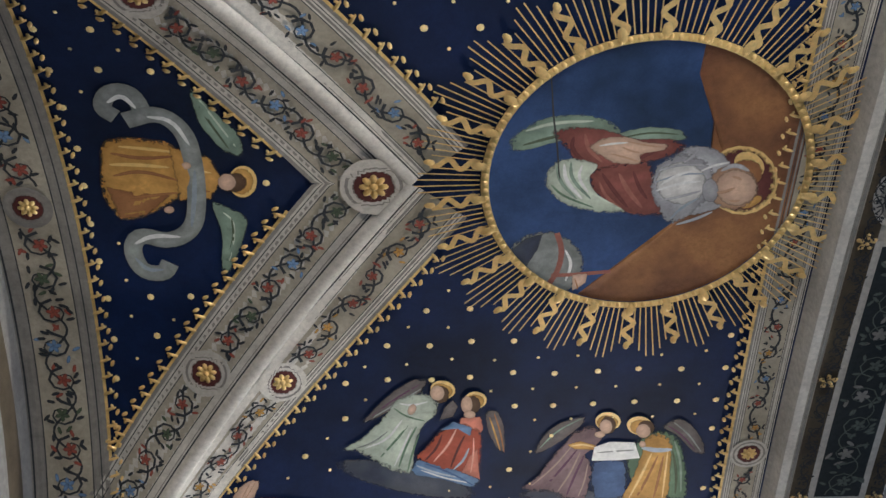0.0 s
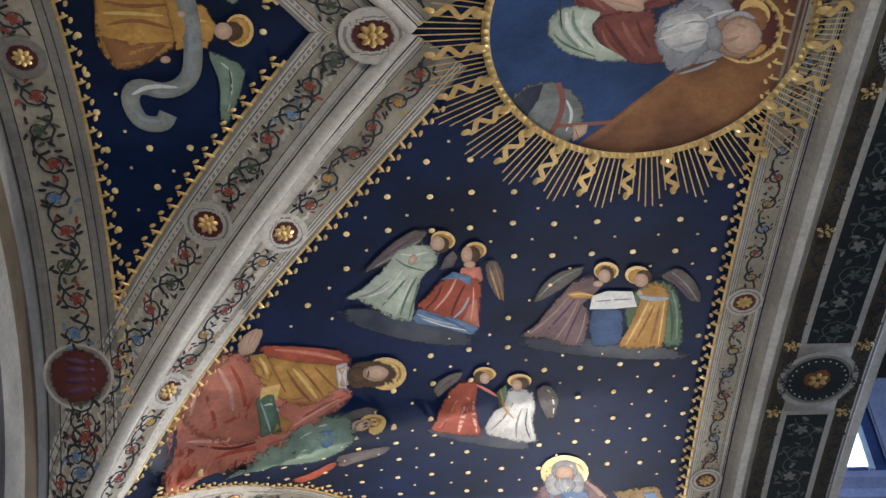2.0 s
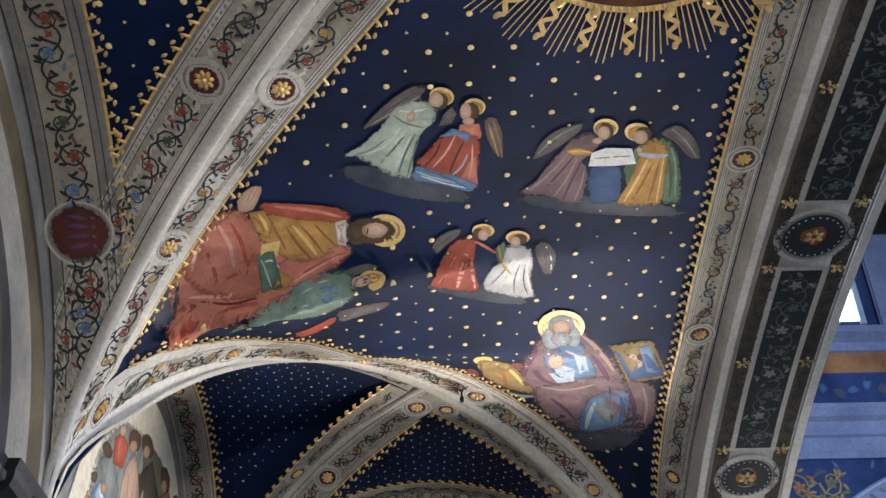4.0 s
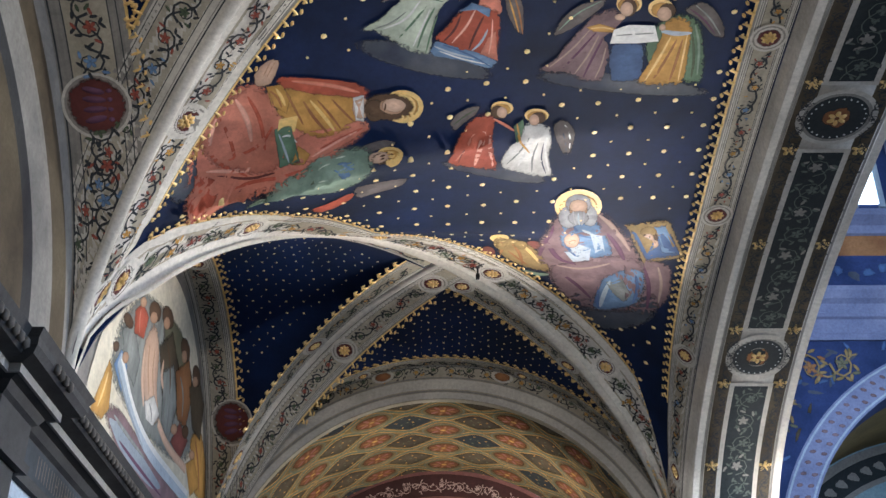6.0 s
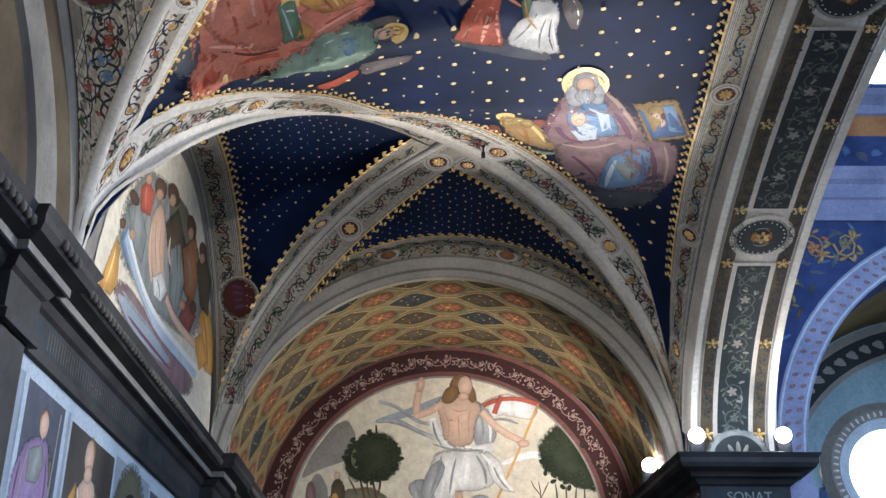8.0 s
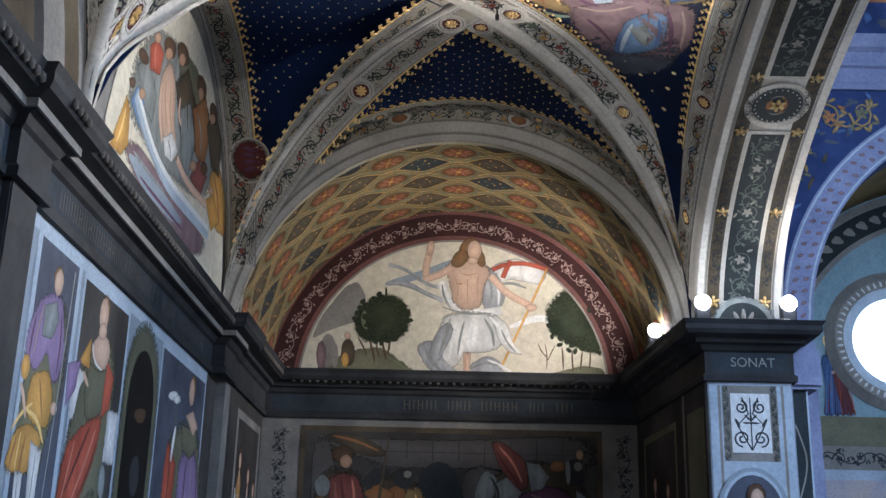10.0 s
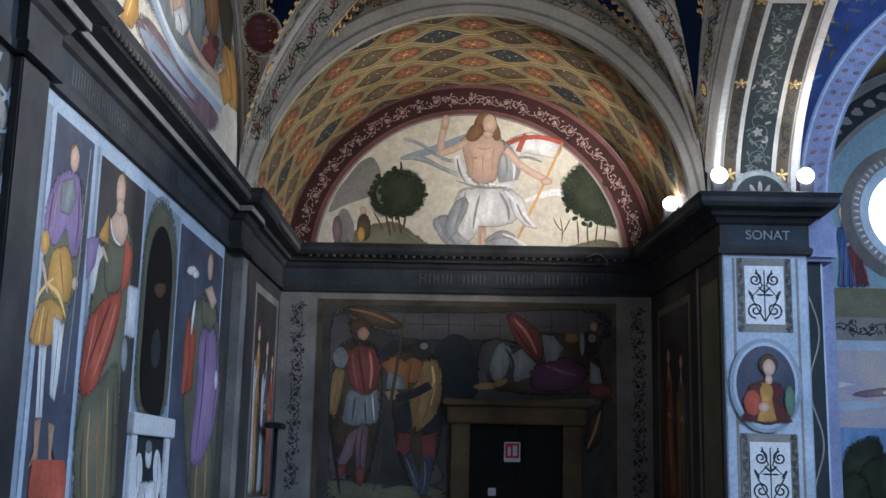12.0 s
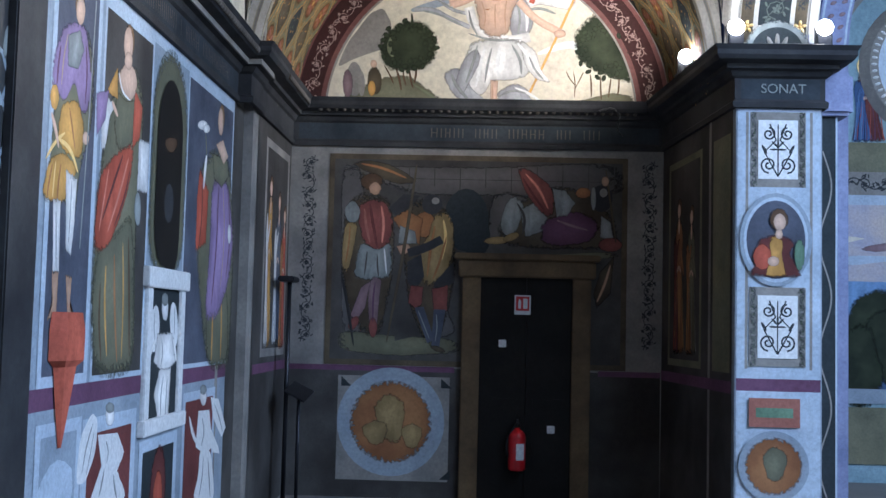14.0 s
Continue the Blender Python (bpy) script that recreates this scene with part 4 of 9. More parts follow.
def pair_three(p):
    p.oval(0.260, 5.466, 0.363, 0.084, "cloud", -153, 18)
    p.cut("cloud")
    p.fill([(0.016, 5.076), (-0.008, 5.016), (0.030, 4.958), (0.094, 4.925), (0.166, 4.921), (0.141, 4.977), (0.077, 5.024)], "feather")
    p.stroke([(0.014, 5.031), (0.077, 4.978), (0.144, 4.942)], 0.011, "leaf")
    p.fill([(0.577, 5.106), (0.644, 5.078), (0.713, 5.167), (0.702, 5.375), (0.651, 5.367), (0.601, 5.212)], "feather")
    p.stroke([(0.609, 5.110), (0.653, 5.205), (0.674, 5.360)], 0.009, "cloud")
    p.stroke([(0.635, 5.098), (0.686, 5.199), (0.690, 5.357)], 0.009, "label")
    p.fill([(0.353, 5.091), (0.407, 5.044), (0.419, 5.146), (0.376, 5.226)], "green")
    p.cut("wings")
    p.fill([(-0.022, 5.303), (0.034, 5.138), (0.099, 5.028), (0.166, 4.981), (0.249, 5.007), (0.231, 5.156), (0.254, 5.347), (0.277, 5.469), (0.159, 5.429), (0.004, 5.353)], "red")
    p.stroke([(0.173, 5.041), (0.108, 5.139), (0.027, 5.313)], 0.016, "coral")
    p.stroke([(0.195, 5.083), (0.169, 5.176), (0.139, 5.394)], 0.033, "blush")
    p.stroke([(0.221, 5.124), (0.223, 5.256), (0.246, 5.428)], 0.024, "blush")
    p.stroke([(0.144, 5.055), (0.076, 5.163), (0.043, 5.338)], 0.008, "maroon")
    p.stroke([(0.236, 5.020), (0.301, 5.071), (0.357, 5.122)], 0.018, "coral")
    p.cut("robed_shape")
    p.fill([(0.292, 5.385), (0.346, 5.216), (0.399, 5.179), (0.417, 5.081), (0.551, 5.110), (0.577, 5.244), (0.566, 5.404), (0.613, 5.582), (0.475, 5.549), (0.313, 5.458)], "white")
    p.stroke([(0.448, 5.161), (0.405, 5.302), (0.326, 5.420)], 0.013, "wing")
    p.stroke([(0.501, 5.233), (0.474, 5.373), (0.481, 5.522)], 0.013, "wing")
    p.stroke([(0.534, 5.241), (0.526, 5.408), (0.567, 5.549)], 0.009, "cloud")
    p.stroke([(0.474, 5.148), (0.438, 5.309), (0.394, 5.454)], 0.018, "label")
    p.stroke([(0.552, 5.141), (0.537, 5.300), (0.582, 5.524)], 0.017, "label")
    p.stroke([(0.372, 5.074), (0.391, 5.198), (0.456, 5.330)], 0.015, "ochre")
    p.cut("robed_shape")
    p.oval(0.283, 4.952, 0.065, 0.047, "gold_paint", -160, 18)
    p.oval(0.280, 4.959, 0.056, 0.039, "ochre", -161, 18)
    p.oval(0.258, 4.976, 0.050, 0.039, "hair", 72, 18)
    p.oval(0.284, 4.984, 0.042, 0.030, "skin", 79, 18)
    p.oval(0.480, 5.030, 0.070, 0.048, "gold_paint", -162, 18)
    p.oval(0.484, 5.039, 0.060, 0.040, "ochre", -163, 18)
    p.oval(0.494, 5.049, 0.049, 0.040, "hair", 51, 18)
    p.oval(0.468, 5.061, 0.043, 0.030, "skin", 77, 18)
    p.cut("halo")


def elder(p):
    p.oval(-1.449, 4.921, 0.220, 0.091, "cloud", 95, 18)
    p.cut("cloud")
    p.fill([(-0.899, 4.544), (-0.714, 4.595), (-0.511, 4.655), (-0.431, 4.730), (-0.489, 4.782), (-0.781, 4.681), (-0.892, 4.617)], "red")
    p.fill([(-1.413, 4.991), (-1.444, 5.127), (-1.457, 5.365), (-1.353, 5.323), (-1.120, 5.172), (-0.907, 5.147), (-0.724, 5.111), (-0.550, 5.034), (-0.463, 4.959), (-0.526, 4.884), (-0.736, 4.852), (-0.910, 4.806), (-0.975, 4.580), (-1.117, 4.562), (-1.229, 4.664), (-1.340, 4.770), (-1.383, 4.877)], "coral")
    p.fill([(-1.417, 5.006), (-1.444, 5.127), (-1.457, 5.365), (-1.301, 5.173), (-1.264, 5.122), (-1.348, 5.031)], "red")
    p.fill([(-0.877, 4.614), (-0.723, 4.694), (-0.511, 4.752), (-0.491, 4.910), (-0.684, 4.975), (-0.801, 4.921), (-0.934, 4.747)], "ochre")
    p.fill([(-0.801, 4.911), (-0.620, 4.922), (-0.490, 4.903), (-0.451, 4.969), (-0.597, 5.039), (-0.753, 5.082), (-0.873, 5.072), (-0.897, 4.991)], "coral")
    p.fill([(-1.229, 4.664), (-1.063, 4.590), (-0.952, 4.637), (-0.954, 4.794), (-0.896, 4.976), (-0.932, 5.056), (-1.057, 5.100), (-1.287, 5.007), (-1.340, 4.810)], "coral")
    p.fill([(-1.420, 4.804), (-1.372, 4.806), (-1.297, 4.760), (-1.273, 4.850), (-1.332, 4.912), (-1.412, 4.893)], "ochre")
    p.fill([(-0.962, 4.593), (-0.890, 4.593), (-0.846, 4.683), (-0.878, 4.773), (-0.945, 4.709)], "ochre")
    p.fill([(-0.916, 4.804), (-0.821, 4.805), (-0.847, 4.891), (-0.931, 4.868)], "gold_paint")
    p.fill([(-0.950, 4.849), (-0.862, 4.860), (-0.831, 5.070), (-0.939, 5.065)], "green")
    p.fill([(-0.836, 4.977), (-0.774, 5.041), (-0.814, 5.088), (-0.879, 5.070)], "ochre")
    p.stroke([(-1.375, 5.023), (-1.335, 5.130), (-1.301, 5.170)], 0.016, "red")
    p.stroke([(-1.217, 4.727), (-1.180, 4.888), (-1.175, 5.057)], 0.019, "red")
    p.stroke([(-1.063, 4.634), (-1.012, 4.787), (-1.010, 4.972)], 0.022, "red")
    p.stroke([(-0.955, 4.835), (-1.029, 4.947), (-1.222, 5.000)], 0.019, "red")
    p.stroke([(-1.242, 5.154), (-1.058, 5.119), (-0.815, 5.109)], 0.016, "red")
    p.stroke([(-1.320, 4.862), (-1.260, 5.018), (-1.118, 5.099)], 0.021, "red")
    p.stroke([(-1.412, 5.098), (-1.401, 5.162), (-1.451, 5.349)], 0.011, "maroon")
    p.stroke([(-1.280, 5.066), (-1.120, 5.119), (-0.965, 5.090)], 0.013, "maroon")
    p.stroke([(-1.126, 4.633), (-1.079, 4.774), (-1.077, 4.914)], 0.029, "blush")
    p.stroke([(-1.039, 5.060), (-1.176, 5.071), (-1.332, 5.021)], 0.023, "blush")
    p.stroke([(-1.236, 4.718), (-1.277, 4.811), (-1.304, 4.909)], 0.022, "blush")
    p.stroke([(-0.831, 4.586), (-0.630, 4.653), (-0.486, 4.727)], 0.026, "coral")
    p.stroke([(-0.718, 5.024), (-0.594, 4.991), (-0.484, 4.954)], 0.019, "red")
    p.stroke([(-0.766, 5.058), (-0.641, 5.012), (-0.516, 4.968)], 0.016, "blush")
    p.stroke([(-0.784, 4.723), (-0.735, 4.845), (-0.668, 4.952)], 0.016, "brown")
    p.stroke([(-0.711, 4.730), (-0.650, 4.837), (-0.597, 4.942)], 0.013, "brown")
    p.stroke([(-0.637, 4.739), (-0.578, 4.836), (-0.527, 4.909)], 0.013, "brown")
    p.stroke([(-0.749, 4.724), (-0.686, 4.836), (-0.636, 4.939)], 0.019, "gold_paint")
    p.stroke([(-0.866, 4.649), (-0.839, 4.737), (-0.797, 4.864)], 0.013, "brown")
    p.stroke([(-0.945, 4.621), (-0.911, 4.666), (-0.898, 4.733)], 0.013, "brown")
    p.stroke([(-0.915, 4.612), (-0.891, 4.671), (-0.879, 4.727)], 0.016, "gold_paint")
    p.stroke([(-0.914, 4.906), (-0.872, 4.905), (-0.841, 4.960)], 0.012, "label")
    p.stroke([(-0.930, 4.885), (-0.908, 4.979), (-0.890, 5.056)], 0.012, "pale_blue")
    p.stroke([(-1.390, 4.832), (-1.350, 4.842), (-1.305, 4.814)], 0.013, "brown")
    p.cut("cloak")
    p.fill([(-1.011, 4.584), (-1.016, 4.508), (-0.960, 4.448), (-0.913, 4.434), (-0.874, 4.444), (-0.906, 4.525), (-0.940, 4.580)], "skin")
    p.stroke([(-0.953, 4.534), (-0.922, 4.485), (-0.898, 4.449)], 0.006, "tan")
    p.stroke([(-0.969, 4.525), (-0.940, 4.474), (-0.920, 4.443)], 0.006, "tan")
    p.fill([(-0.524, 4.756), (-0.466, 4.746), (-0.476, 4.913), (-0.518, 4.897)], "white")
    p.oval(-0.483, 4.828, 0.072, 0.051, "skin", 85, 18)
    p.cut("painted_hand")
    p.oval(-0.260, 4.858, 0.119, 0.102, "gold_paint", -134, 18)
    p.oval(-0.270, 4.856, 0.102, 0.088, "ochre", -134, 18)
    p.oval(-0.276, 4.855, 0.093, 0.080, "gold_paint", -130, 18)
    p.cut("halo")
    p.oval(-0.340, 4.846, 0.144, 0.091, "hair", -163, 18)
    p.oval(-0.414, 4.857, 0.075, 0.060, "hair", 76, 18)
    p.oval(-0.318, 4.847, 0.076, 0.055, "tan", -159, 18)
    p.oval(-0.309, 4.841, 0.068, 0.046, "skin", -161, 18)
    p.stroke([(-0.354, 4.821), (-0.355, 4.843), (-0.363, 4.868)], 0.010, "hair")
    p.cut("head")


def helper_angel(p):
    p.fill([(-0.531, 5.077), (-0.443, 5.053), (-0.365, 5.051), (-0.294, 5.086), (-0.367, 5.099), (-0.477, 5.108)], "feather")
    p.fill([(-0.848, 5.631), (-0.728, 5.588), (-0.587, 5.490), (-0.569, 5.546), (-0.668, 5.655), (-0.791, 5.712)], "red")
    p.fill([(-0.572, 5.429), (-0.402, 5.415), (-0.238, 5.423), (-0.302, 5.522), (-0.477, 5.563), (-0.559, 5.596)], "feather")
    p.cut("wings")
    p.fill([(-1.204, 5.453), (-0.998, 5.139), (-0.815, 5.114), (-0.674, 5.042), (-0.506, 5.064), (-0.440, 5.121), (-0.479, 5.315), (-0.664, 5.443), (-0.818, 5.388), (-0.967, 5.163)], "celadon")
    p.stroke([(-0.691, 5.077), (-0.816, 5.125), (-0.998, 5.155)], 0.016, "leaf")
    p.stroke([(-0.603, 5.160), (-0.726, 5.169), (-0.877, 5.164)], 0.010, "leaf")
    p.stroke([(-0.538, 5.085), (-0.662, 5.104), (-0.755, 5.139)], 0.014, "mint")
    p.stroke([(-0.510, 5.157), (-0.634, 5.171), (-0.756, 5.170)], 0.008, "mint")
    p.oval(-0.596, 5.151, 0.060, 0.029, "sky_blue", -174, 18)
    p.oval(-0.615, 5.143, 0.028, 0.015, "pale_blue", -164, 18)
    p.cut("robed_shape")
    p.oval(-0.341, 5.139, 0.074, 0.040, "gold_paint", -165, 18)
    p.oval(-0.347, 5.141, 0.061, 0.032, "ochre", -165, 18)
    p.cut("halo")
    p.oval(-0.385, 5.144, 0.068, 0.030, "hair", -175, 18)
    p.oval(-0.403, 5.140, 0.063, 0.029, "skin", -174, 18)
    p.cut("head")


def seated(p):
    p.oval(1.159, 7.249, 0.425, 0.246, "cloud", 125, 18)
    p.cut("cloud")
    p.fill([(0.591, 6.695), (0.599, 6.220), (0.662, 5.982), (0.763, 5.912), (0.906, 5.931), (1.024, 6.040), (1.151, 6.248), (1.259, 6.488), (1.341, 6.793), (1.345, 7.157), (1.088, 7.337), (0.887, 7.371), (0.768, 7.178), (0.669, 6.947)], "violet")
    p.fill([(1.179, 6.554), (1.332, 6.525), (1.475, 6.541), (1.522, 6.890), (1.425, 7.171), (1.275, 7.222), (1.209, 6.861)], "violet")
    p.fill([(0.688, 6.080), (0.790, 6.022), (0.935, 6.039), (1.016, 6.249), (1.088, 6.518), (0.967, 6.614), (0.818, 6.642), (0.743, 6.461)], "sky_blue")
    p.fill([(0.771, 6.557), (0.849, 6.400), (0.930, 6.457), (0.942, 6.660), (0.845, 6.719)], "pale_blue")
    p.fill([(0.896, 6.164), (0.974, 6.207), (1.026, 6.475), (0.975, 6.519)], "pale_blue")
    p.fill([(0.690, 6.862), (0.901, 6.705), (1.107, 6.520), (1.263, 6.510), (1.255, 6.721), (1.070, 6.833), (1.052, 7.197), (0.884, 7.341), (0.769, 7.194)], "violet")
    p.fill([(1.052, 6.945), (1.146, 6.763), (1.279, 6.626), (1.341, 6.793), (1.341, 7.071), (1.200, 7.260), (1.042, 7.366)], "sky_blue")
    p.fill([(1.094, 6.939), (1.185, 6.825), (1.276, 7.023), (1.240, 7.139), (1.157, 7.067)], "wing")
    p.stroke([(0.634, 6.376), (0.729, 6.726), (0.869, 6.766)], 0.043, "purple")
    p.stroke([(1.003, 6.156), (1.111, 6.408), (1.170, 6.573)], 0.039, "purple")
    p.stroke([(0.928, 5.969), (1.051, 6.106), (1.188, 6.430)], 0.035, "pinkish")
    p.stroke([(0.769, 6.952), (0.899, 7.071), (1.015, 7.220)], 0.035, "purple")
    p.stroke([(0.739, 6.841), (0.915, 6.838), (1.087, 6.655)], 0.035, "pinkish")
    p.stroke([(1.309, 6.622), (1.379, 6.846), (1.398, 7.119)], 0.030, "purple")
    p.stroke([(1.397, 6.589), (1.452, 6.774), (1.460, 7.008)], 0.024, "pinkish")
    p.stroke([(0.612, 6.719), (0.617, 6.440), (0.651, 6.067)], 0.033, "purple")
    p.stroke([(1.058, 7.068), (1.057, 7.235), (1.086, 7.322)], 0.028, "royal")
    p.stroke([(1.271, 6.752), (1.313, 6.919), (1.300, 7.114)], 0.026, "royal")
    p.stroke([(1.118, 6.909), (1.097, 7.128), (1.092, 7.302)], 0.033, "pale_blue")
    p.stroke([(0.777, 6.067), (0.848, 6.223), (0.962, 6.257)], 0.025, "royal")
    p.stroke([(0.746, 6.294), (0.785, 6.501), (0.855, 6.628)], 0.025, "royal")
    p.stroke([(0.836, 6.114), (0.914, 6.163), (0.983, 6.368)], 0.024, "pale_blue")
    p.stroke([(0.808, 6.545), (0.888, 6.586), (0.949, 6.621)], 0.024, "pale_blue")
    p.cut("cloak")
    p.oval(0.791, 6.308, 0.172, 0.053, "skin", 85, 18)
    p.oval(0.809, 6.369, 0.072, 0.030, "tan", 85, 18)
    p.cut("painted_hand")
    p.oval(0.792, 5.880, 0.168, 0.144, "gold_paint", 63, 18)
    p.oval(0.793, 5.891, 0.136, 0.119, "ochre", 57, 18)
    p.oval(0.793, 5.896, 0.124, 0.109, "gold_paint", 57, 18)
    p.cut("halo")
    p.oval(0.744, 5.983, 0.120, 0.072, "pale_hair", 86, 18)
    p.oval(0.864, 5.968, 0.120, 0.057, "pale_hair", 75, 18)
    p.oval(0.790, 5.858, 0.100, 0.082, "pale_hair", 69, 18)
    p.oval(0.794, 5.907, 0.094, 0.059, "tan", 80, 18)
    p.oval(0.792, 5.880, 0.070, 0.058, "skin", 69, 18)
    p.oval(0.802, 5.995, 0.074, 0.066, "pale_hair", 58, 18)
    p.stroke([(0.764, 5.928), (0.774, 6.000), (0.794, 6.067)], 0.018, "pale_hair")
    p.stroke([(0.831, 5.930), (0.838, 6.001), (0.830, 6.067)], 0.018, "pale_hair")
    p.stroke([(0.798, 5.945), (0.804, 6.011), (0.816, 6.067)], 0.013, "pale_blue")
    p.cut("head")


def lion(p):
    p.oval(0.257, 6.729, 0.123, 0.054, "madder", 86, 18)
    p.oval(0.556, 6.480, 0.105, 0.056, "madder", 83, 18)
    p.cut("wings")
    p.oval(0.319, 6.340, 0.145, 0.063, "gold_paint", 90, 18)
    p.fill([(0.301, 6.459), (0.379, 6.343), (0.488, 6.425), (0.594, 6.628), (0.671, 6.829), (0.706, 6.970), (0.562, 6.968), (0.426, 6.885), (0.336, 6.753)], "sand")
    p.oval(0.333, 6.491, 0.179, 0.049, "sand", 88, 18)
    p.stroke([(0.314, 6.414), (0.353, 6.587), (0.345, 6.773)], 0.027, "brown")
    p.stroke([(0.404, 6.472), (0.474, 6.690), (0.507, 6.910)], 0.026, "brown")
    p.stroke([(0.428, 6.427), (0.527, 6.606), (0.622, 6.849)], 0.033, "gold_paint")
    p.stroke([(0.396, 6.681), (0.461, 6.802), (0.547, 6.916)], 0.019, "brown")
    p.oval(0.471, 6.505, 0.108, 0.049, "sand", 86, 18)
    p.stroke([(0.447, 6.560), (0.491, 6.594), (0.513, 6.564)], 0.013, "hair")
    p.stroke([(0.512, 7.004), (0.616, 7.043), (0.702, 7.009)], 0.048, "celadon")


def panel(p):
    p.fill([(1.111, 6.078), (1.381, 6.035), (1.545, 6.423), (1.303, 6.580)], "sand")
    p.fill([(1.151, 6.129), (1.369, 6.072), (1.512, 6.406), (1.309, 6.525)], "royal")
    p.fill([(1.293, 6.093), (1.367, 6.085), (1.502, 6.388), (1.394, 6.400)], "sky_blue")
    p.oval(1.265, 6.140, 0.057, 0.051, "sand", 42, 18)
    p.oval(1.290, 6.230, 0.106, 0.053, "hair", 79, 18)
    p.oval(1.291, 6.305, 0.117, 0.048, "wing", 85, 18)
    p.oval(1.279, 6.231, 0.078, 0.034, "skin", 81, 18)
    p.oval(1.326, 6.299, 0.058, 0.030, "skin", 81, 18)


hook = empty("ceiling_hook", "small black iron hook hanging at the rib crossing", "hook", at=(0.19, 7.02, 5.625))
for name, lo, hi in (("plate", (-0.016, -0.016, 0.0), (0.016, 0.016, 0.01)), ("stem", (-0.007, -0.007, -0.05), (0.007, 0.007, 0.0)), ("bulb", (-0.014, -0.014, -0.09), (0.014, 0.014, -0.05))):
    bm = bmesh.new()
    add_box(bm, lo, hi, 0, 0.003)
    part(name, bm, "iron", hook)
fresco(main, "fresco_angels", "painted pair of plain robed winged shapes, green and red", pair_one)
fresco(main, "fresco_angels", "painted pair of robed winged shapes holding a white sheet", pair_two)
fresco(main, "fresco_angels", "small painted pair of winged shapes, red and white robes", pair_three)
fresco(main, "fresco_saint", "large painted shape in a coral cloak and gold halo", elder)
fresco(main, "fresco_angel", "painted shape in a green robe beside the coral cloak", helper_angel)
fresco(main, "fresco_saint", "painted bearded shape in a violet cloak with gold halo", seated)
fresco(main, "fresco_lion", "painted ochre winged lion beside the violet cloak", lion)
fresco(main, "small_fresco", "painted small framed picture held on the vault", panel)


def scroll_angel(p):
    p.fill([(-0.969, 2.282), (-0.898, 2.399), (-0.793, 2.542), (-0.794, 2.652), (-0.875, 2.624), (-0.960, 2.472)], "celadon")
    p.stroke([(-0.949, 2.326), (-0.888, 2.458), (-0.813, 2.613)], 0.010, "mint")
    p.stroke([(-0.946, 2.384), (-0.899, 2.502), (-0.849, 2.612)], 0.011, "leaf")
    p.fill([(-0.965, 2.892), (-0.899, 2.920), (-0.805, 2.978), (-0.836, 3.085), (-0.924, 3.278), (-0.954, 3.239), (-0.927, 3.060)], "celadon")
    p.stroke([(-0.925, 2.934), (-0.859, 3.010), (-0.920, 3.234)], 0.011, "mint")
    p.stroke([(-0.880, 2.980), (-0.879, 3.085), (-0.925, 3.204)], 0.011, "leaf")
    p.cut("wings")
    p.fill([(-1.379, 2.570), (-1.257, 2.554), (-1.095, 2.579), (-1.059, 2.687), (-1.084, 2.857), (-1.267, 2.966), (-1.369, 2.976), (-1.427, 2.838)], "ochre")
    p.fill([(-1.098, 2.597), (-0.935, 2.665), (-0.902, 2.779), (-0.963, 2.874), (-1.092, 2.878)], "ochre")
    p.fill([(-1.402, 2.808), (-1.284, 2.839), (-1.139, 2.856), (-1.254, 2.960), (-1.369, 2.976)], "brown")
    p.stroke([(-1.356, 2.629), (-1.229, 2.661), (-1.082, 2.648)], 0.019, "brown")
    p.stroke([(-1.366, 2.749), (-1.239, 2.720), (-1.090, 2.776)], 0.019, "brown")
    p.stroke([(-1.374, 2.689), (-1.258, 2.690), (-1.116, 2.707)], 0.019, "gold_paint")
    p.stroke([(-1.313, 2.594), (-1.196, 2.608), (-1.079, 2.627)], 0.016, "gold_paint")
    p.stroke([(-1.326, 2.869), (-1.213, 2.855), (-1.100, 2.842)], 0.016, "brown")
    p.stroke([(-1.065, 2.693), (-1.009, 2.723), (-0.938, 2.739)], 0.013, "gold_paint")
    p.stroke([(-1.083, 2.812), (-1.024, 2.828), (-0.958, 2.838)], 0.014, "brown")
    p.cut("robed_shape")
    p.stroke([(-1.293, 2.438), (-1.347, 2.393), (-1.300, 2.307), (-1.212, 2.302), (-1.176, 2.396), (-1.193, 2.460)], 0.077, "wing", False)
    p.stroke([(-1.258, 2.459), (-1.114, 2.414), (-1.019, 2.515), (-1.007, 2.694), (-1.017, 2.873), (-1.053, 3.037), (-1.174, 3.105), (-1.299, 3.055), (-1.352, 3.138), (-1.318, 3.258), (-1.216, 3.271), (-1.183, 3.212)], 0.082, "wing", False)
    p.stroke([(-1.313, 2.365), (-1.246, 2.322), (-1.203, 2.395)], 0.023, "label")
    p.stroke([(-1.165, 2.440), (-1.063, 2.456), (-1.013, 2.589)], 0.021, "label")
    p.stroke([(-1.009, 2.723), (-1.030, 2.873), (-1.062, 3.022)], 0.022, "grey_blue")
    p.stroke([(-1.119, 3.076), (-1.244, 3.065), (-1.327, 3.109)], 0.022, "label")
    p.stroke([(-1.338, 3.183), (-1.291, 3.252), (-1.218, 3.247)], 0.019, "grey_blue")
    p.cut("painted_scroll")
    p.oval(-0.809, 2.786, 0.085, 0.061, "gold_paint", 102, 18)
    p.oval(-0.814, 2.786, 0.073, 0.051, "ochre", 102, 18)
    p.oval(-0.847, 2.791, 0.060, 0.053, "hair", 158, 18)
    p.oval(-0.878, 2.788, 0.049, 0.040, "skin", 111, 18)
    p.oval(-1.042, 2.699, 0.024, 0.020, "skin", 159, 18)
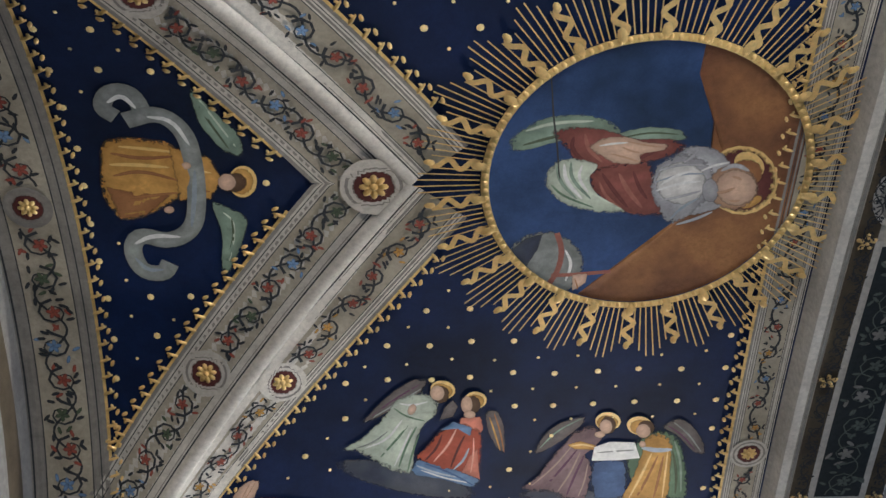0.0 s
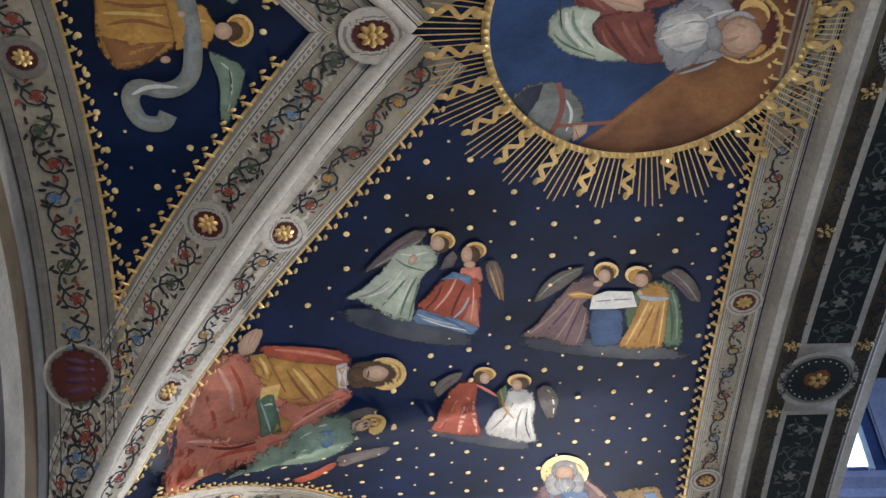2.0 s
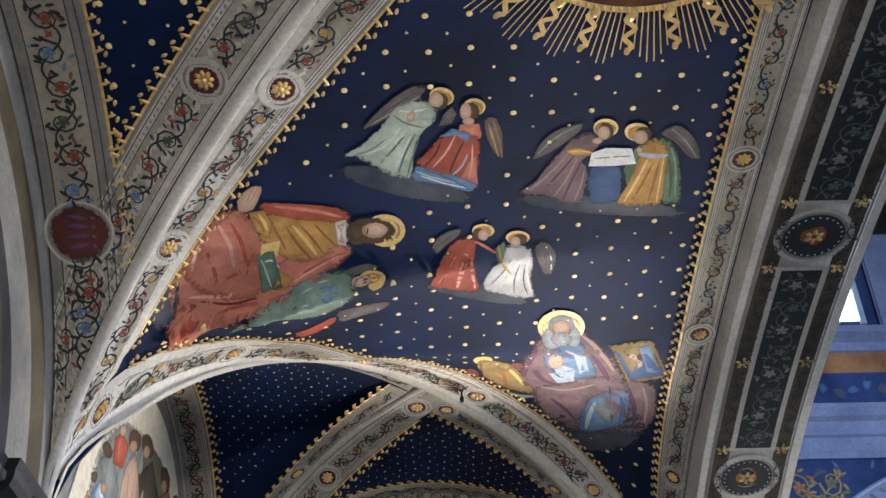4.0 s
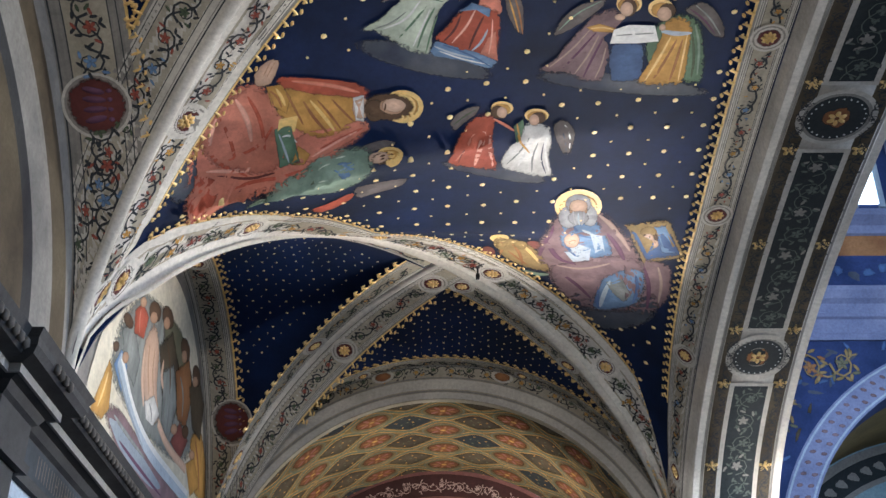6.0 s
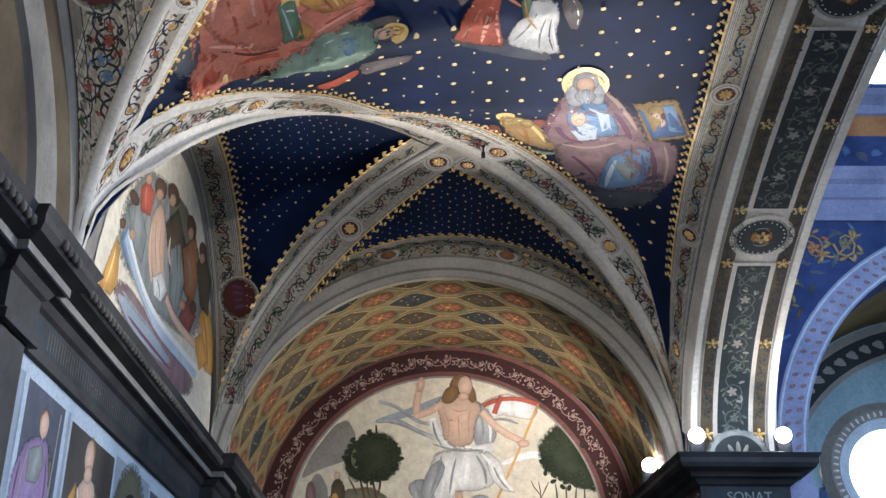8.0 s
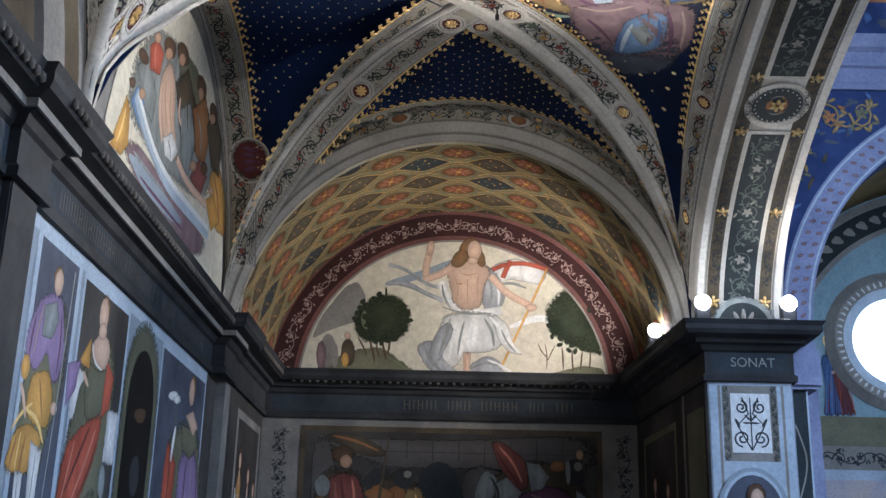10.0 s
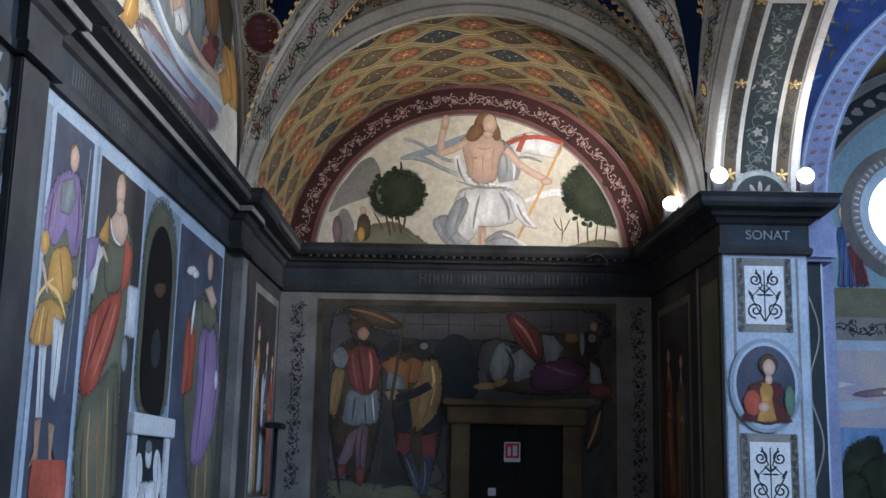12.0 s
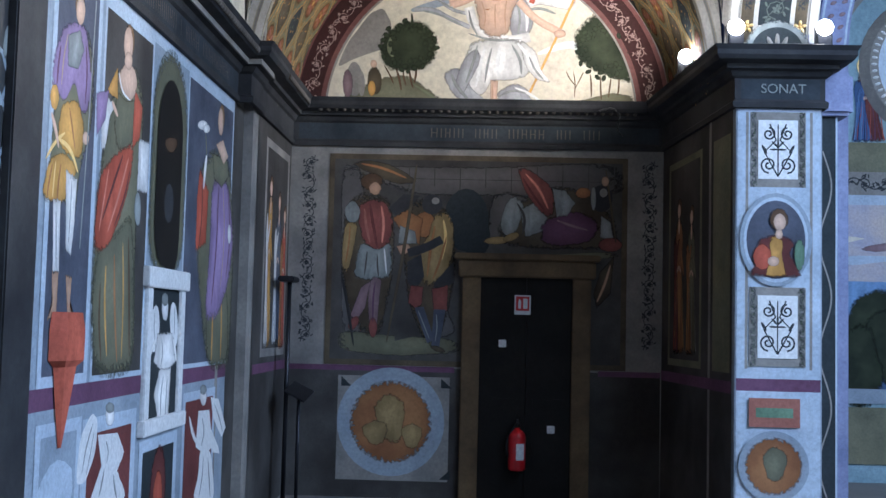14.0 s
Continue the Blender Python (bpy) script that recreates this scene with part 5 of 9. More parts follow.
    p.oval(-1.150, 2.931, 0.024, 0.020, "skin", 163, 18)
    p.cut("head")


fresco(on(z_middle), "fresco_angel", "painted ochre robed shape with a long grey scroll", scroll_angel)


# ---- the great sun disc ----
def sun_disc():
    cx, cy, r = 0.95, 2.80, 0.70
    p = Paint(main, 0.010)
    p.split = True
    p.oval(cx, cy, r, r, "disc_blue", n=64, rings=8)
    p.fill([(cx + r * 0.985 * math.cos(a), cy + r * 0.985 * math.sin(a)) for a in steps(radians(-76), radians(112), 34)] + [(0.84, 3.30), (1.03, 3.12), (1.12, 3.00), (1.22, 2.8), (1.20, 2.49), (1.11, 2.27)], "disc_earth", (1.32, 2.8), 8, 0.0, True)
    p.cut("painted_disc")
    p.fill([(0.353, 2.573), (0.479, 2.475), (0.644, 2.458), (0.767, 2.499), (0.821, 2.562), (0.725, 2.572), (0.582, 2.584), (0.415, 2.637), (0.355, 2.636)], "celadon")
    p.fill([(0.792, 2.562), (0.913, 2.524), (1.058, 2.537), (1.109, 2.592), (0.946, 2.604), (0.824, 2.602)], "celadon")
    p.stroke([(0.411, 2.539), (0.528, 2.498), (0.695, 2.493)], 0.018, "mint")
    p.stroke([(0.402, 2.611), (0.533, 2.569), (0.674, 2.537)], 0.016, "leaf")
    p.stroke([(0.822, 2.579), (0.940, 2.552), (1.062, 2.565)], 0.010, "leaf")
    p.cut("painted_scarf")
    p.fill([(0.519, 2.541), (0.649, 2.520), (0.771, 2.544), (0.871, 2.589), (1.040, 2.585), (1.100, 2.635), (0.981, 2.697), (0.813, 2.736), (0.715, 2.747), (0.638, 2.693), (0.584, 2.613)], "madder")
    p.fill([(0.696, 2.752), (0.835, 2.713), (0.956, 2.700), (0.996, 2.871), (1.059, 2.983), (0.913, 2.990), (0.794, 2.935), (0.718, 2.843)], "madder")
    p.stroke([(0.617, 2.571), (0.609, 2.634), (0.689, 2.717)], 0.019, "maroon")
    p.stroke([(0.664, 2.557), (0.682, 2.635), (0.749, 2.703)], 0.019, "brick")
    p.stroke([(0.754, 2.762), (0.811, 2.853), (0.883, 2.946)], 0.019, "maroon")
    p.stroke([(0.828, 2.763), (0.874, 2.854), (0.946, 2.947)], 0.022, "brick")
    p.stroke([(0.888, 2.749), (0.922, 2.839), (0.966, 2.901)], 0.016, "maroon")
    p.stroke([(0.745, 2.807), (0.777, 2.883), (0.858, 2.955)], 0.014, "brick")
    p.stroke([(0.997, 2.628), (0.929, 2.676), (0.836, 2.719)], 0.016, "maroon")
    p.cut("painted_robe")
    p.fill([(0.510, 2.810), (0.523, 2.744), (0.564, 2.689), (0.637, 2.687), (0.743, 2.718), (0.697, 2.764), (0.710, 2.836), (0.779, 2.914), (0.885, 2.964), (0.759, 2.969), (0.630, 2.936), (0.551, 2.880)], "mint")
    p.stroke([(0.554, 2.715), (0.571, 2.804), (0.652, 2.896)], 0.016, "celadon")
    p.stroke([(0.614, 2.701), (0.620, 2.790), (0.715, 2.897)], 0.016, "celadon")
    p.stroke([(0.585, 2.710), (0.596, 2.799), (0.677, 2.897)], 0.019, "label")
    p.stroke([(0.664, 2.716), (0.649, 2.782), (0.700, 2.861)], 0.014, "label")
    p.stroke([(0.535, 2.819), (0.589, 2.880), (0.731, 2.944)], 0.011, "green")
    p.cut("painted_sash")
    p.fill([(0.688, 2.618), (0.750, 2.578), (0.846, 2.574), (0.921, 2.604), (1.024, 2.614), (1.011, 2.645), (0.903, 2.661), (0.921, 2.714), (0.805, 2.707), (0.733, 2.665)], "skin")
    p.stroke([(0.848, 2.597), (0.923, 2.618), (1.002, 2.628)], 0.008, "tan")
    p.stroke([(0.827, 2.625), (0.873, 2.649), (0.908, 2.655)], 0.008, "tan")
    p.stroke([(0.781, 2.659), (0.844, 2.678), (0.908, 2.702)], 0.008, "tan")
    p.stroke([(0.729, 2.618), (0.789, 2.607), (0.849, 2.603)], 0.011, "label")
    p.cut("painted_hand")
    p.fill([(0.356, 3.179), (0.435, 3.098), (0.549, 3.072), (0.643, 3.131), (0.700, 3.212), (0.707, 3.311), (0.636, 3.436), (0.541, 3.400), (0.430, 3.298)], "wing")
    p.fill([(0.361, 3.189), (0.436, 3.111), (0.512, 3.087), (0.490, 3.176), (0.442, 3.272)], "cloud")
    p.stroke([(0.620, 3.178), (0.657, 3.260), (0.631, 3.359)], 0.015, "label")
    p.stroke([(0.576, 3.082), (0.607, 3.178), (0.596, 3.292), (0.548, 3.390)], 0.026, "brick", False)
    p.stroke([(0.563, 3.324), (0.655, 3.323), (0.839, 3.307)], 0.021, "brick", False)
    p.fill([(0.661, 3.323), (0.729, 3.318), (0.727, 3.371), (0.667, 3.417)], "skin")
    p.stroke([(0.673, 3.343), (0.692, 3.397), (0.688, 3.410)], 0.006, "brown")
    p.cut("painted_globe")
    p.oval(1.371, 2.809, 0.193, 0.152, "gold_paint", 61, 18)
    p.oval(1.369, 2.809, 0.180, 0.143, "maroon", 61, 18)
    p.oval(1.390, 2.726, 0.082, 0.055, "gold_paint", -134, 18)
    p.oval(1.385, 2.770, 0.083, 0.069, "brown", 49, 18)
    p.oval(1.430, 2.923, 0.054, 0.029, "ochre", 147, 18)
    p.cut("painted_halo")
    p.oval(1.193, 2.723, 0.139, 0.092, "pale_hair", -151, 18)
    p.oval(1.195, 2.919, 0.152, 0.070, "pale_hair", 166, 18)
    p.fill([(0.974, 2.816), (0.995, 2.715), (1.098, 2.658), (1.216, 2.718), (1.248, 2.814), (1.230, 2.898), (1.144, 3.012), (1.070, 3.033), (1.000, 2.907)], "pale_hair")
    p.oval(1.106, 2.818, 0.123, 0.107, "white", -136, 18)
    p.oval(1.337, 2.845, 0.130, 0.108, "tan", 52, 18)
    p.oval(1.352, 2.845, 0.107, 0.089, "skin", 51, 18)
    p.stroke([(1.271, 2.754), (1.327, 2.719), (1.395, 2.756)], 0.024, "pale_hair")
    p.oval(1.239, 2.859, 0.068, 0.037, "pale_hair", 78, 18)
    p.stroke([(1.347, 2.845), (1.301, 2.869), (1.271, 2.868)], 0.017, "tan")
    p.stroke([(1.325, 2.785), (1.351, 2.791), (1.370, 2.803)], 0.011, "tan")
    p.stroke([(1.333, 2.912), (1.359, 2.919), (1.378, 2.913)], 0.011, "tan")
    p.stroke([(1.193, 2.723), (1.093, 2.716), (0.999, 2.750)], 0.013, "pale_hair")
    p.stroke([(1.199, 2.768), (1.100, 2.767), (0.989, 2.810)], 0.011, "grey_blue")
    p.stroke([(1.192, 2.807), (1.094, 2.818), (0.999, 2.856)], 0.014, "label")
    p.stroke([(1.199, 2.858), (1.115, 2.888), (1.025, 2.908)], 0.014, "pale_hair")
    p.stroke([(1.192, 2.898), (1.123, 2.949), (1.080, 3.011)], 0.014, "grey_blue")
    p.stroke([(1.266, 2.973), (1.195, 3.013), (1.110, 3.043)], 0.017, "pale_hair")
    p.stroke([(1.147, 2.752), (1.076, 2.775), (1.015, 2.825)], 0.014, "label")
    p.stroke([(1.157, 2.641), (1.137, 2.679), (1.104, 2.708)], 0.016, "pale_hair")
    p.stroke([(1.301, 2.710), (1.235, 2.724), (1.184, 2.753)], 0.013, "label")
    p.cut("painted_head")
    p.stroke([(0.498, 2.238), (0.512, 2.346), (0.524, 2.470), (0.550, 2.613), (0.563, 2.745), (0.571, 2.789)], 0.008, "black")
    p.cut("crack")
    thing = empty("sun_medallion", "round painted disc with gilded sun rays on the vault", "medallion")
    for name, bm, mats in p.parts:
        part(name, bm, mats, thing)
    g = Paint(main, 0.016, 0.00002)
    g.ribbon([(cx + r * 1.01 * math.cos(a), cy + r * 1.01 * math.sin(a)) for a in steps(0, 2 * math.pi, 72)[:-1]], 0.036, "gold_paint", closed=True)
    for i in range(110):
        a = 2 * math.pi * i / 110
        g.oval(cx + r * 1.01 * math.cos(a), cy + r * 1.01 * math.sin(a), 0.017, 0.012, "gold", math.degrees(a), 7, dome=0.022, rings=1)
    ring = g.done("beaded_rim", "", "", parent=thing)
    ring["label"] = "gilded beaded rim"
    n = 26
    for k in range(n):
        a0 = 2 * math.pi * (k + 0.5) / n
        w = Paint(main, 0.02)
        pts = []
        for t in steps(0, 1, 30):
            d, e = r * 1.05 + 0.22 * t, 0.027 * math.sin(t * 12.5) * (1 - 0.35 * t)
            pts.append((cx + d * math.cos(a0) - e * math.sin(a0), cy + d * math.sin(a0) + e * math.cos(a0)))
        w.ribbon(pts, 0.026, "gold", taper=False)
        w.oval(*pts[-1], 0.026, 0.016, "gold", math.degrees(a0), 8, dome=0.02, rings=1)
        w.oval(*pts[0], 0.04, 0.022, "gold", math.degrees(a0), 8, dome=0.02, rings=1)
        w.done("wavy_ray", "", "", parent=thing)
        for j in range(6):
            a = a0 + 2 * math.pi / n * (j + 1) / 7
            l = (0.22, 0.27, 0.31, 0.31, 0.27, 0.22)[j]
            s = Paint(main, 0.014)
            s.ribbon([(cx + d * math.cos(a), cy + d * math.sin(a)) for d in (r * 1.04, r * 1.04 + l * 0.5, r * 1.04 + l)], 0.0062, "gold")
            s.done("straight_ray", "", "", parent=thing)


sun_disc()


# ---- cornices and friezes ----
PROFILE = [(0, 3.27), (0.035, 3.27), (0.04, 3.31), (0.018, 3.33), (0.018, 3.49), (0.04, 3.505), (0.06, 3.54), (0.10, 3.55), (0.10, 3.585), (0.18, 3.60), (0.20, 3.63), (0.20, 3.665), (0.22, TOP), (0, TOP)]
INNER = [(XL, -4.9), (XL, 4.36), (XL + 0.05, 4.36), (XL + 0.05, 4.70), (XL, 4.70), (XL, REC_Y - 0.28), (XL + 0.10, REC_Y - 0.28), (XL + 0.10, REC_Y + 0.12), (-1.87, REC_Y + 0.12), (-1.87, END_Y), (1.63, END_Y), (1.83, 8.35), (2.46, 8.35), (2.46, 9.0)]
tagged(part("cornice", sweep(PROFILE, INNER), "stone"), "dark grey stone cornice with a lettered frieze", "cornice", kind="structure")


# fascia in a paler colour, giving the light caught along the cornice
FASCIA = [(0.098, 3.548), (0.112, 3.548), (0.112, 3.588), (0.098, 3.588)]
tagged(part("fascia", sweep(FASCIA, INNER[:8]), "line"), "pale worn fascia strip under the cornice edge", "cornice", kind="structure")
tagged(part("wall_pilaster", box((XL, 4.38, 0), (XL + 0.047, 4.68, 3.27), 0.008), "stone"), "dark stone pilaster between painted wall fields", "pilaster", kind="structure")


def eggs(a, b, z, out, gap=0.062):
    """Egg moulding under the cornice's edge, between two plan points."""
    bm = bmesh.new()
    a, b = Vector(a), Vector(b)
    n = int((b - a).length / gap)
    d = (b - a).normalized()
    s = Vector((d.y, -d.x))
    for i in range(n):
        c = a + d * gap * (i + 0.5) + s * out
        m = Matrix.LocRotScale((c.x, c.y, z), None, (0.024 if abs(d.x) > 0.5 else 0.018, 0.018 if abs(d.x) > 0.5 else 0.024, 0.03))
        bmesh.ops.create_icosphere(bm, subdivisions=1, radius=1, matrix=m)
    for f in bm.faces:
        f.smooth = True
    tagged(part("egg_moulding", bm, "egg"), "carved egg moulding along the cornice", "moulding", kind="stuff")


eggs((XL, 3.0), (XL, 4.34), 3.63, 0.205)
eggs((XL + 0.05, 4.38), (XL + 0.05, 4.69), 3.63, 0.205)
eggs((XL, 4.74), (XL, REC_Y - 0.3), 3.63, 0.205)
eggs((-1.62, END_Y), (1.40, END_Y), 3.60, 0.15, 0.075)
eggs((-1.87, REC_Y + 0.4), (-1.87, END_Y - 0.25), 3.63, 0.205)

west, north = (lambda y, z, o: (XL + o, y, z)), (lambda x, z, o: (x, END_Y - o, z))
recess_w = lambda y, z, o: (-1.87 + o, y, z)
SLANT = Vector((1.83 - 1.63, 8.35 - END_Y)).normalized()
recess_e = lambda d, z, o: (1.63 + SLANT.x * d + SLANT.y * o, END_Y + SLANT.y * d - SLANT.x * o, z)
pierf = lambda x, z, o: (x, 8.35 - o, z)


def letters(name, text, m, size, k, label):
    """Built-in letters, as a flat mesh."""
    cu = bpy.data.curves.new(name, "FONT")
    cu.body, cu.size, cu.extrude = text, size, 0.001
    cu.align_x, cu.align_y = "CENTER", "CENTER"
    tmp = new(name, cu)
    me = bpy.data.meshes.new_from_object(tmp.evaluated_get(bpy.context.evaluated_depsgraph_get()))
    bpy.data.objects.remove(tmp)
    me.materials.clear()
    me.materials.append(M[k])
    ob = new(name, me)
    ob.matrix_world = m
    return tagged(ob, label, "lettering")


def bars(put, x0, x1, z, h, seed, name="lettering", k="egg"):
    """Letters too worn to read, as plain strokes."""
    p, rng, x = Paint(put, 0.003), random.Random(seed), x0
    while x < x1:
        w = rng.choice((0.012, 0.05, 0.06, 0.045))
        if rng.random() > 0.15:
            p.rect(x, z - h / 2, x + 0.010, z + h / 2, k)
            if w > 0.02:
                p.rect(x + w - 0.010, z - h / 2, x + w, z + h / 2, k)
                if rng.random() > 0.5:
                    p.rect(x + 0.01, z - 0.004, x + w - 0.01, z + 0.004, k)
        x += w + 0.03
    p.done(name, "worn pale lettering on the dark frieze", "lettering")


fw = lambda y, z, o: (XL + 0.018 + o, y, z)
fn = lambda x, z, o: (x, END_Y - 0.018 - o, z)
fp = lambda x, z, o: (x, 8.35 - 0.018 - o, z)
for put, x0, x1, name in ((fw, 4.0, REC_Y - 0.33, "frieze"), (fn, -1.8, 1.58, "frieze"), (fp, 1.86, 2.44, "frieze")):
    p = Paint(put, 0.001)
    p.rect(x0, 3.335, x1, 3.485, "frieze", 8)
    p.done(name, "slate dark frieze band under the cornice", "frieze", kind="structure")
bars(fw, 5.0, 8.3, 3.41, 0.10, 3)
bars(fn, -0.55, 1.1, 3.41, 0.09, 5)
letters("lettering", "SONAT", pose(2.17, 8.35 - 0.026, 3.41, 90), 0.10, "wing", "worn capital letters on the pier's dark frieze")


# ---- west wall ----
def panel_frame(p, a0, b0, a1, b1, w, k, inner=None):
    p.rect(a0, b0, a1, b0 + w, k)
    p.rect(a0, b1 - w, a1, b1, k)
    p.rect(a0, b0 + w, a0 + w, b1 - w, k)
    p.rect(a1 - w, b0 + w, a1, b1 - w, k)
    if inner:
        p.rect(a0 + w, b0 + w, a1 - w, b1 - w, inner)


p = Paint(west, 0.004)
p.rect(4.66, 0.0, 8.42, 3.27, "grey_blue", 4)
p.rect(4.66, 1.18, 8.42, 1.28, "purple", 4)
p.rect(3.0, 0.0, 4.62, 3.27, "stone", 2)
p.rect(4.62, 0.0, 4.72, 3.27, "wall")
p.rect(8.10, 0.0, 8.18, 3.27, "wall")
p.rect(4.72, 3.20, 8.42, 3.27, "pale_blue", 4)
# strip next to the recess in the shade-darkened colour
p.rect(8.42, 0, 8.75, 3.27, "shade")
p.done("painted_dado", "grey-blue painted framework with purple band on the wall", "wall painting", kind="structure")
p = Paint(west, 0.005)
p.scrolls(0.2, 3.2, 3.9, 4.55, 0.42, "grey_blue", ("line", "wing"), 0.03, axis=1)
p.done("painted_scrolls", "pale scroll ornament on a dark painted pilaster", "wall painting", kind="structure")


def boxed(a0, b0, a1, b1, ground, frame_k, name, label, build, put=west, w=0.05):
    p = Paint(put, 0.007)
    p.split = True
    panel_frame(p, a0, b0, a1, b1, w, frame_k, ground)
    build(p)
    return p.done(name, label, "painting")


def fig_one(p):
    p.cut("painted_ground")
    p.fill([(4.898, 2.633), (4.975, 2.884), (5.238, 2.981), (5.364, 2.847), (5.372, 2.541), (5.235, 2.299), (5.197, 2.026), (5.089, 2.147), (4.809, 2.110), (4.884, 2.325)], "hill")
    p.fill([(4.946, 2.898), (5.091, 2.969), (5.238, 2.981), (5.300, 2.859), (5.359, 2.705), (5.290, 2.580), (5.214, 2.577), (5.124, 2.709), (5.014, 2.575), (4.860, 2.625), (4.860, 2.727)], "lilac")
    p.stroke([(4.935, 2.822), (4.915, 2.714), (4.911, 2.636)], 0.020, "purple")
    p.stroke([(5.015, 2.895), (4.974, 2.780), (4.964, 2.647)], 0.017, "pinkish")
    p.stroke([(5.248, 2.901), (5.280, 2.771), (5.269, 2.618)], 0.018, "purple")
    p.fill([(5.022, 2.892), (5.167, 2.949), (5.222, 2.867), (5.161, 2.766), (5.033, 2.752)], "wing")
    p.fill([(4.988, 2.564), (5.172, 2.617), (5.267, 2.521), (5.251, 2.350), (5.063, 2.348), (4.949, 2.387), (4.958, 2.478)], "ochre")
    p.fill([(4.863, 2.292), (5.029, 2.348), (5.221, 2.297), (5.103, 2.201), (5.058, 2.117), (4.802, 2.114)], "ochre")
    p.oval(4.892, 2.576, 0.061, 0.052, "ochre", 84, 18)
    p.stroke([(4.903, 2.277), (4.874, 2.198), (4.858, 2.120)], 0.016, "brown")
    p.stroke([(5.002, 2.292), (4.980, 2.198), (4.976, 2.121)], 0.017, "brown")
    p.stroke([(4.941, 2.296), (4.926, 2.204), (4.922, 2.128)], 0.016, "gold_paint")
    p.stroke([(5.071, 2.565), (5.117, 2.481), (5.166, 2.382)], 0.017, "brown")
    p.stroke([(4.954, 2.400), (5.108, 2.381), (5.215, 2.282)], 0.026, "gold_paint")
    p.stroke([(4.825, 2.291), (4.923, 2.382), (5.031, 2.439)], 0.020, "gold_paint")
    p.stroke([(4.863, 2.499), (4.915, 2.445), (4.966, 2.359)], 0.033, "skin")
    p.oval(5.298, 2.458, 0.046, 0.034, "skin", -168, 18)
    p.fill([(4.930, 2.116), (5.016, 2.125), (5.036, 1.800), (4.964, 1.796)], "white")
    p.fill([(5.066, 2.270), (5.206, 2.241), (5.197, 2.026), (5.171, 1.891), (5.105, 1.913)], "white")
    p.stroke([(4.968, 2.082), (4.983, 1.955), (5.001, 1.816)], 0.012, "wing")
    p.stroke([(5.142, 2.232), (5.144, 2.100), (5.136, 1.941)], 0.013, "wing")
    p.fill([(4.957, 1.796), (5.030, 1.800), (5.028, 1.600), (4.925, 1.584), (4.970, 1.637)], "tan")
    p.fill([(5.120, 1.788), (5.199, 1.781), (5.187, 1.654), (5.268, 1.581), (5.165, 1.601)], "tan")
    p.stroke([(5.356, 3.149), (5.327, 2.532), (5.283, 1.925)], 0.014, "wing", False)
    p.cut("robed_shape")
    p.oval(5.144, 3.065, 0.068, 0.051, "fair_hair", -152, 18)
    p.oval(5.155, 3.040, 0.070, 0.059, "skin", 68, 18)
    p.cut("head")


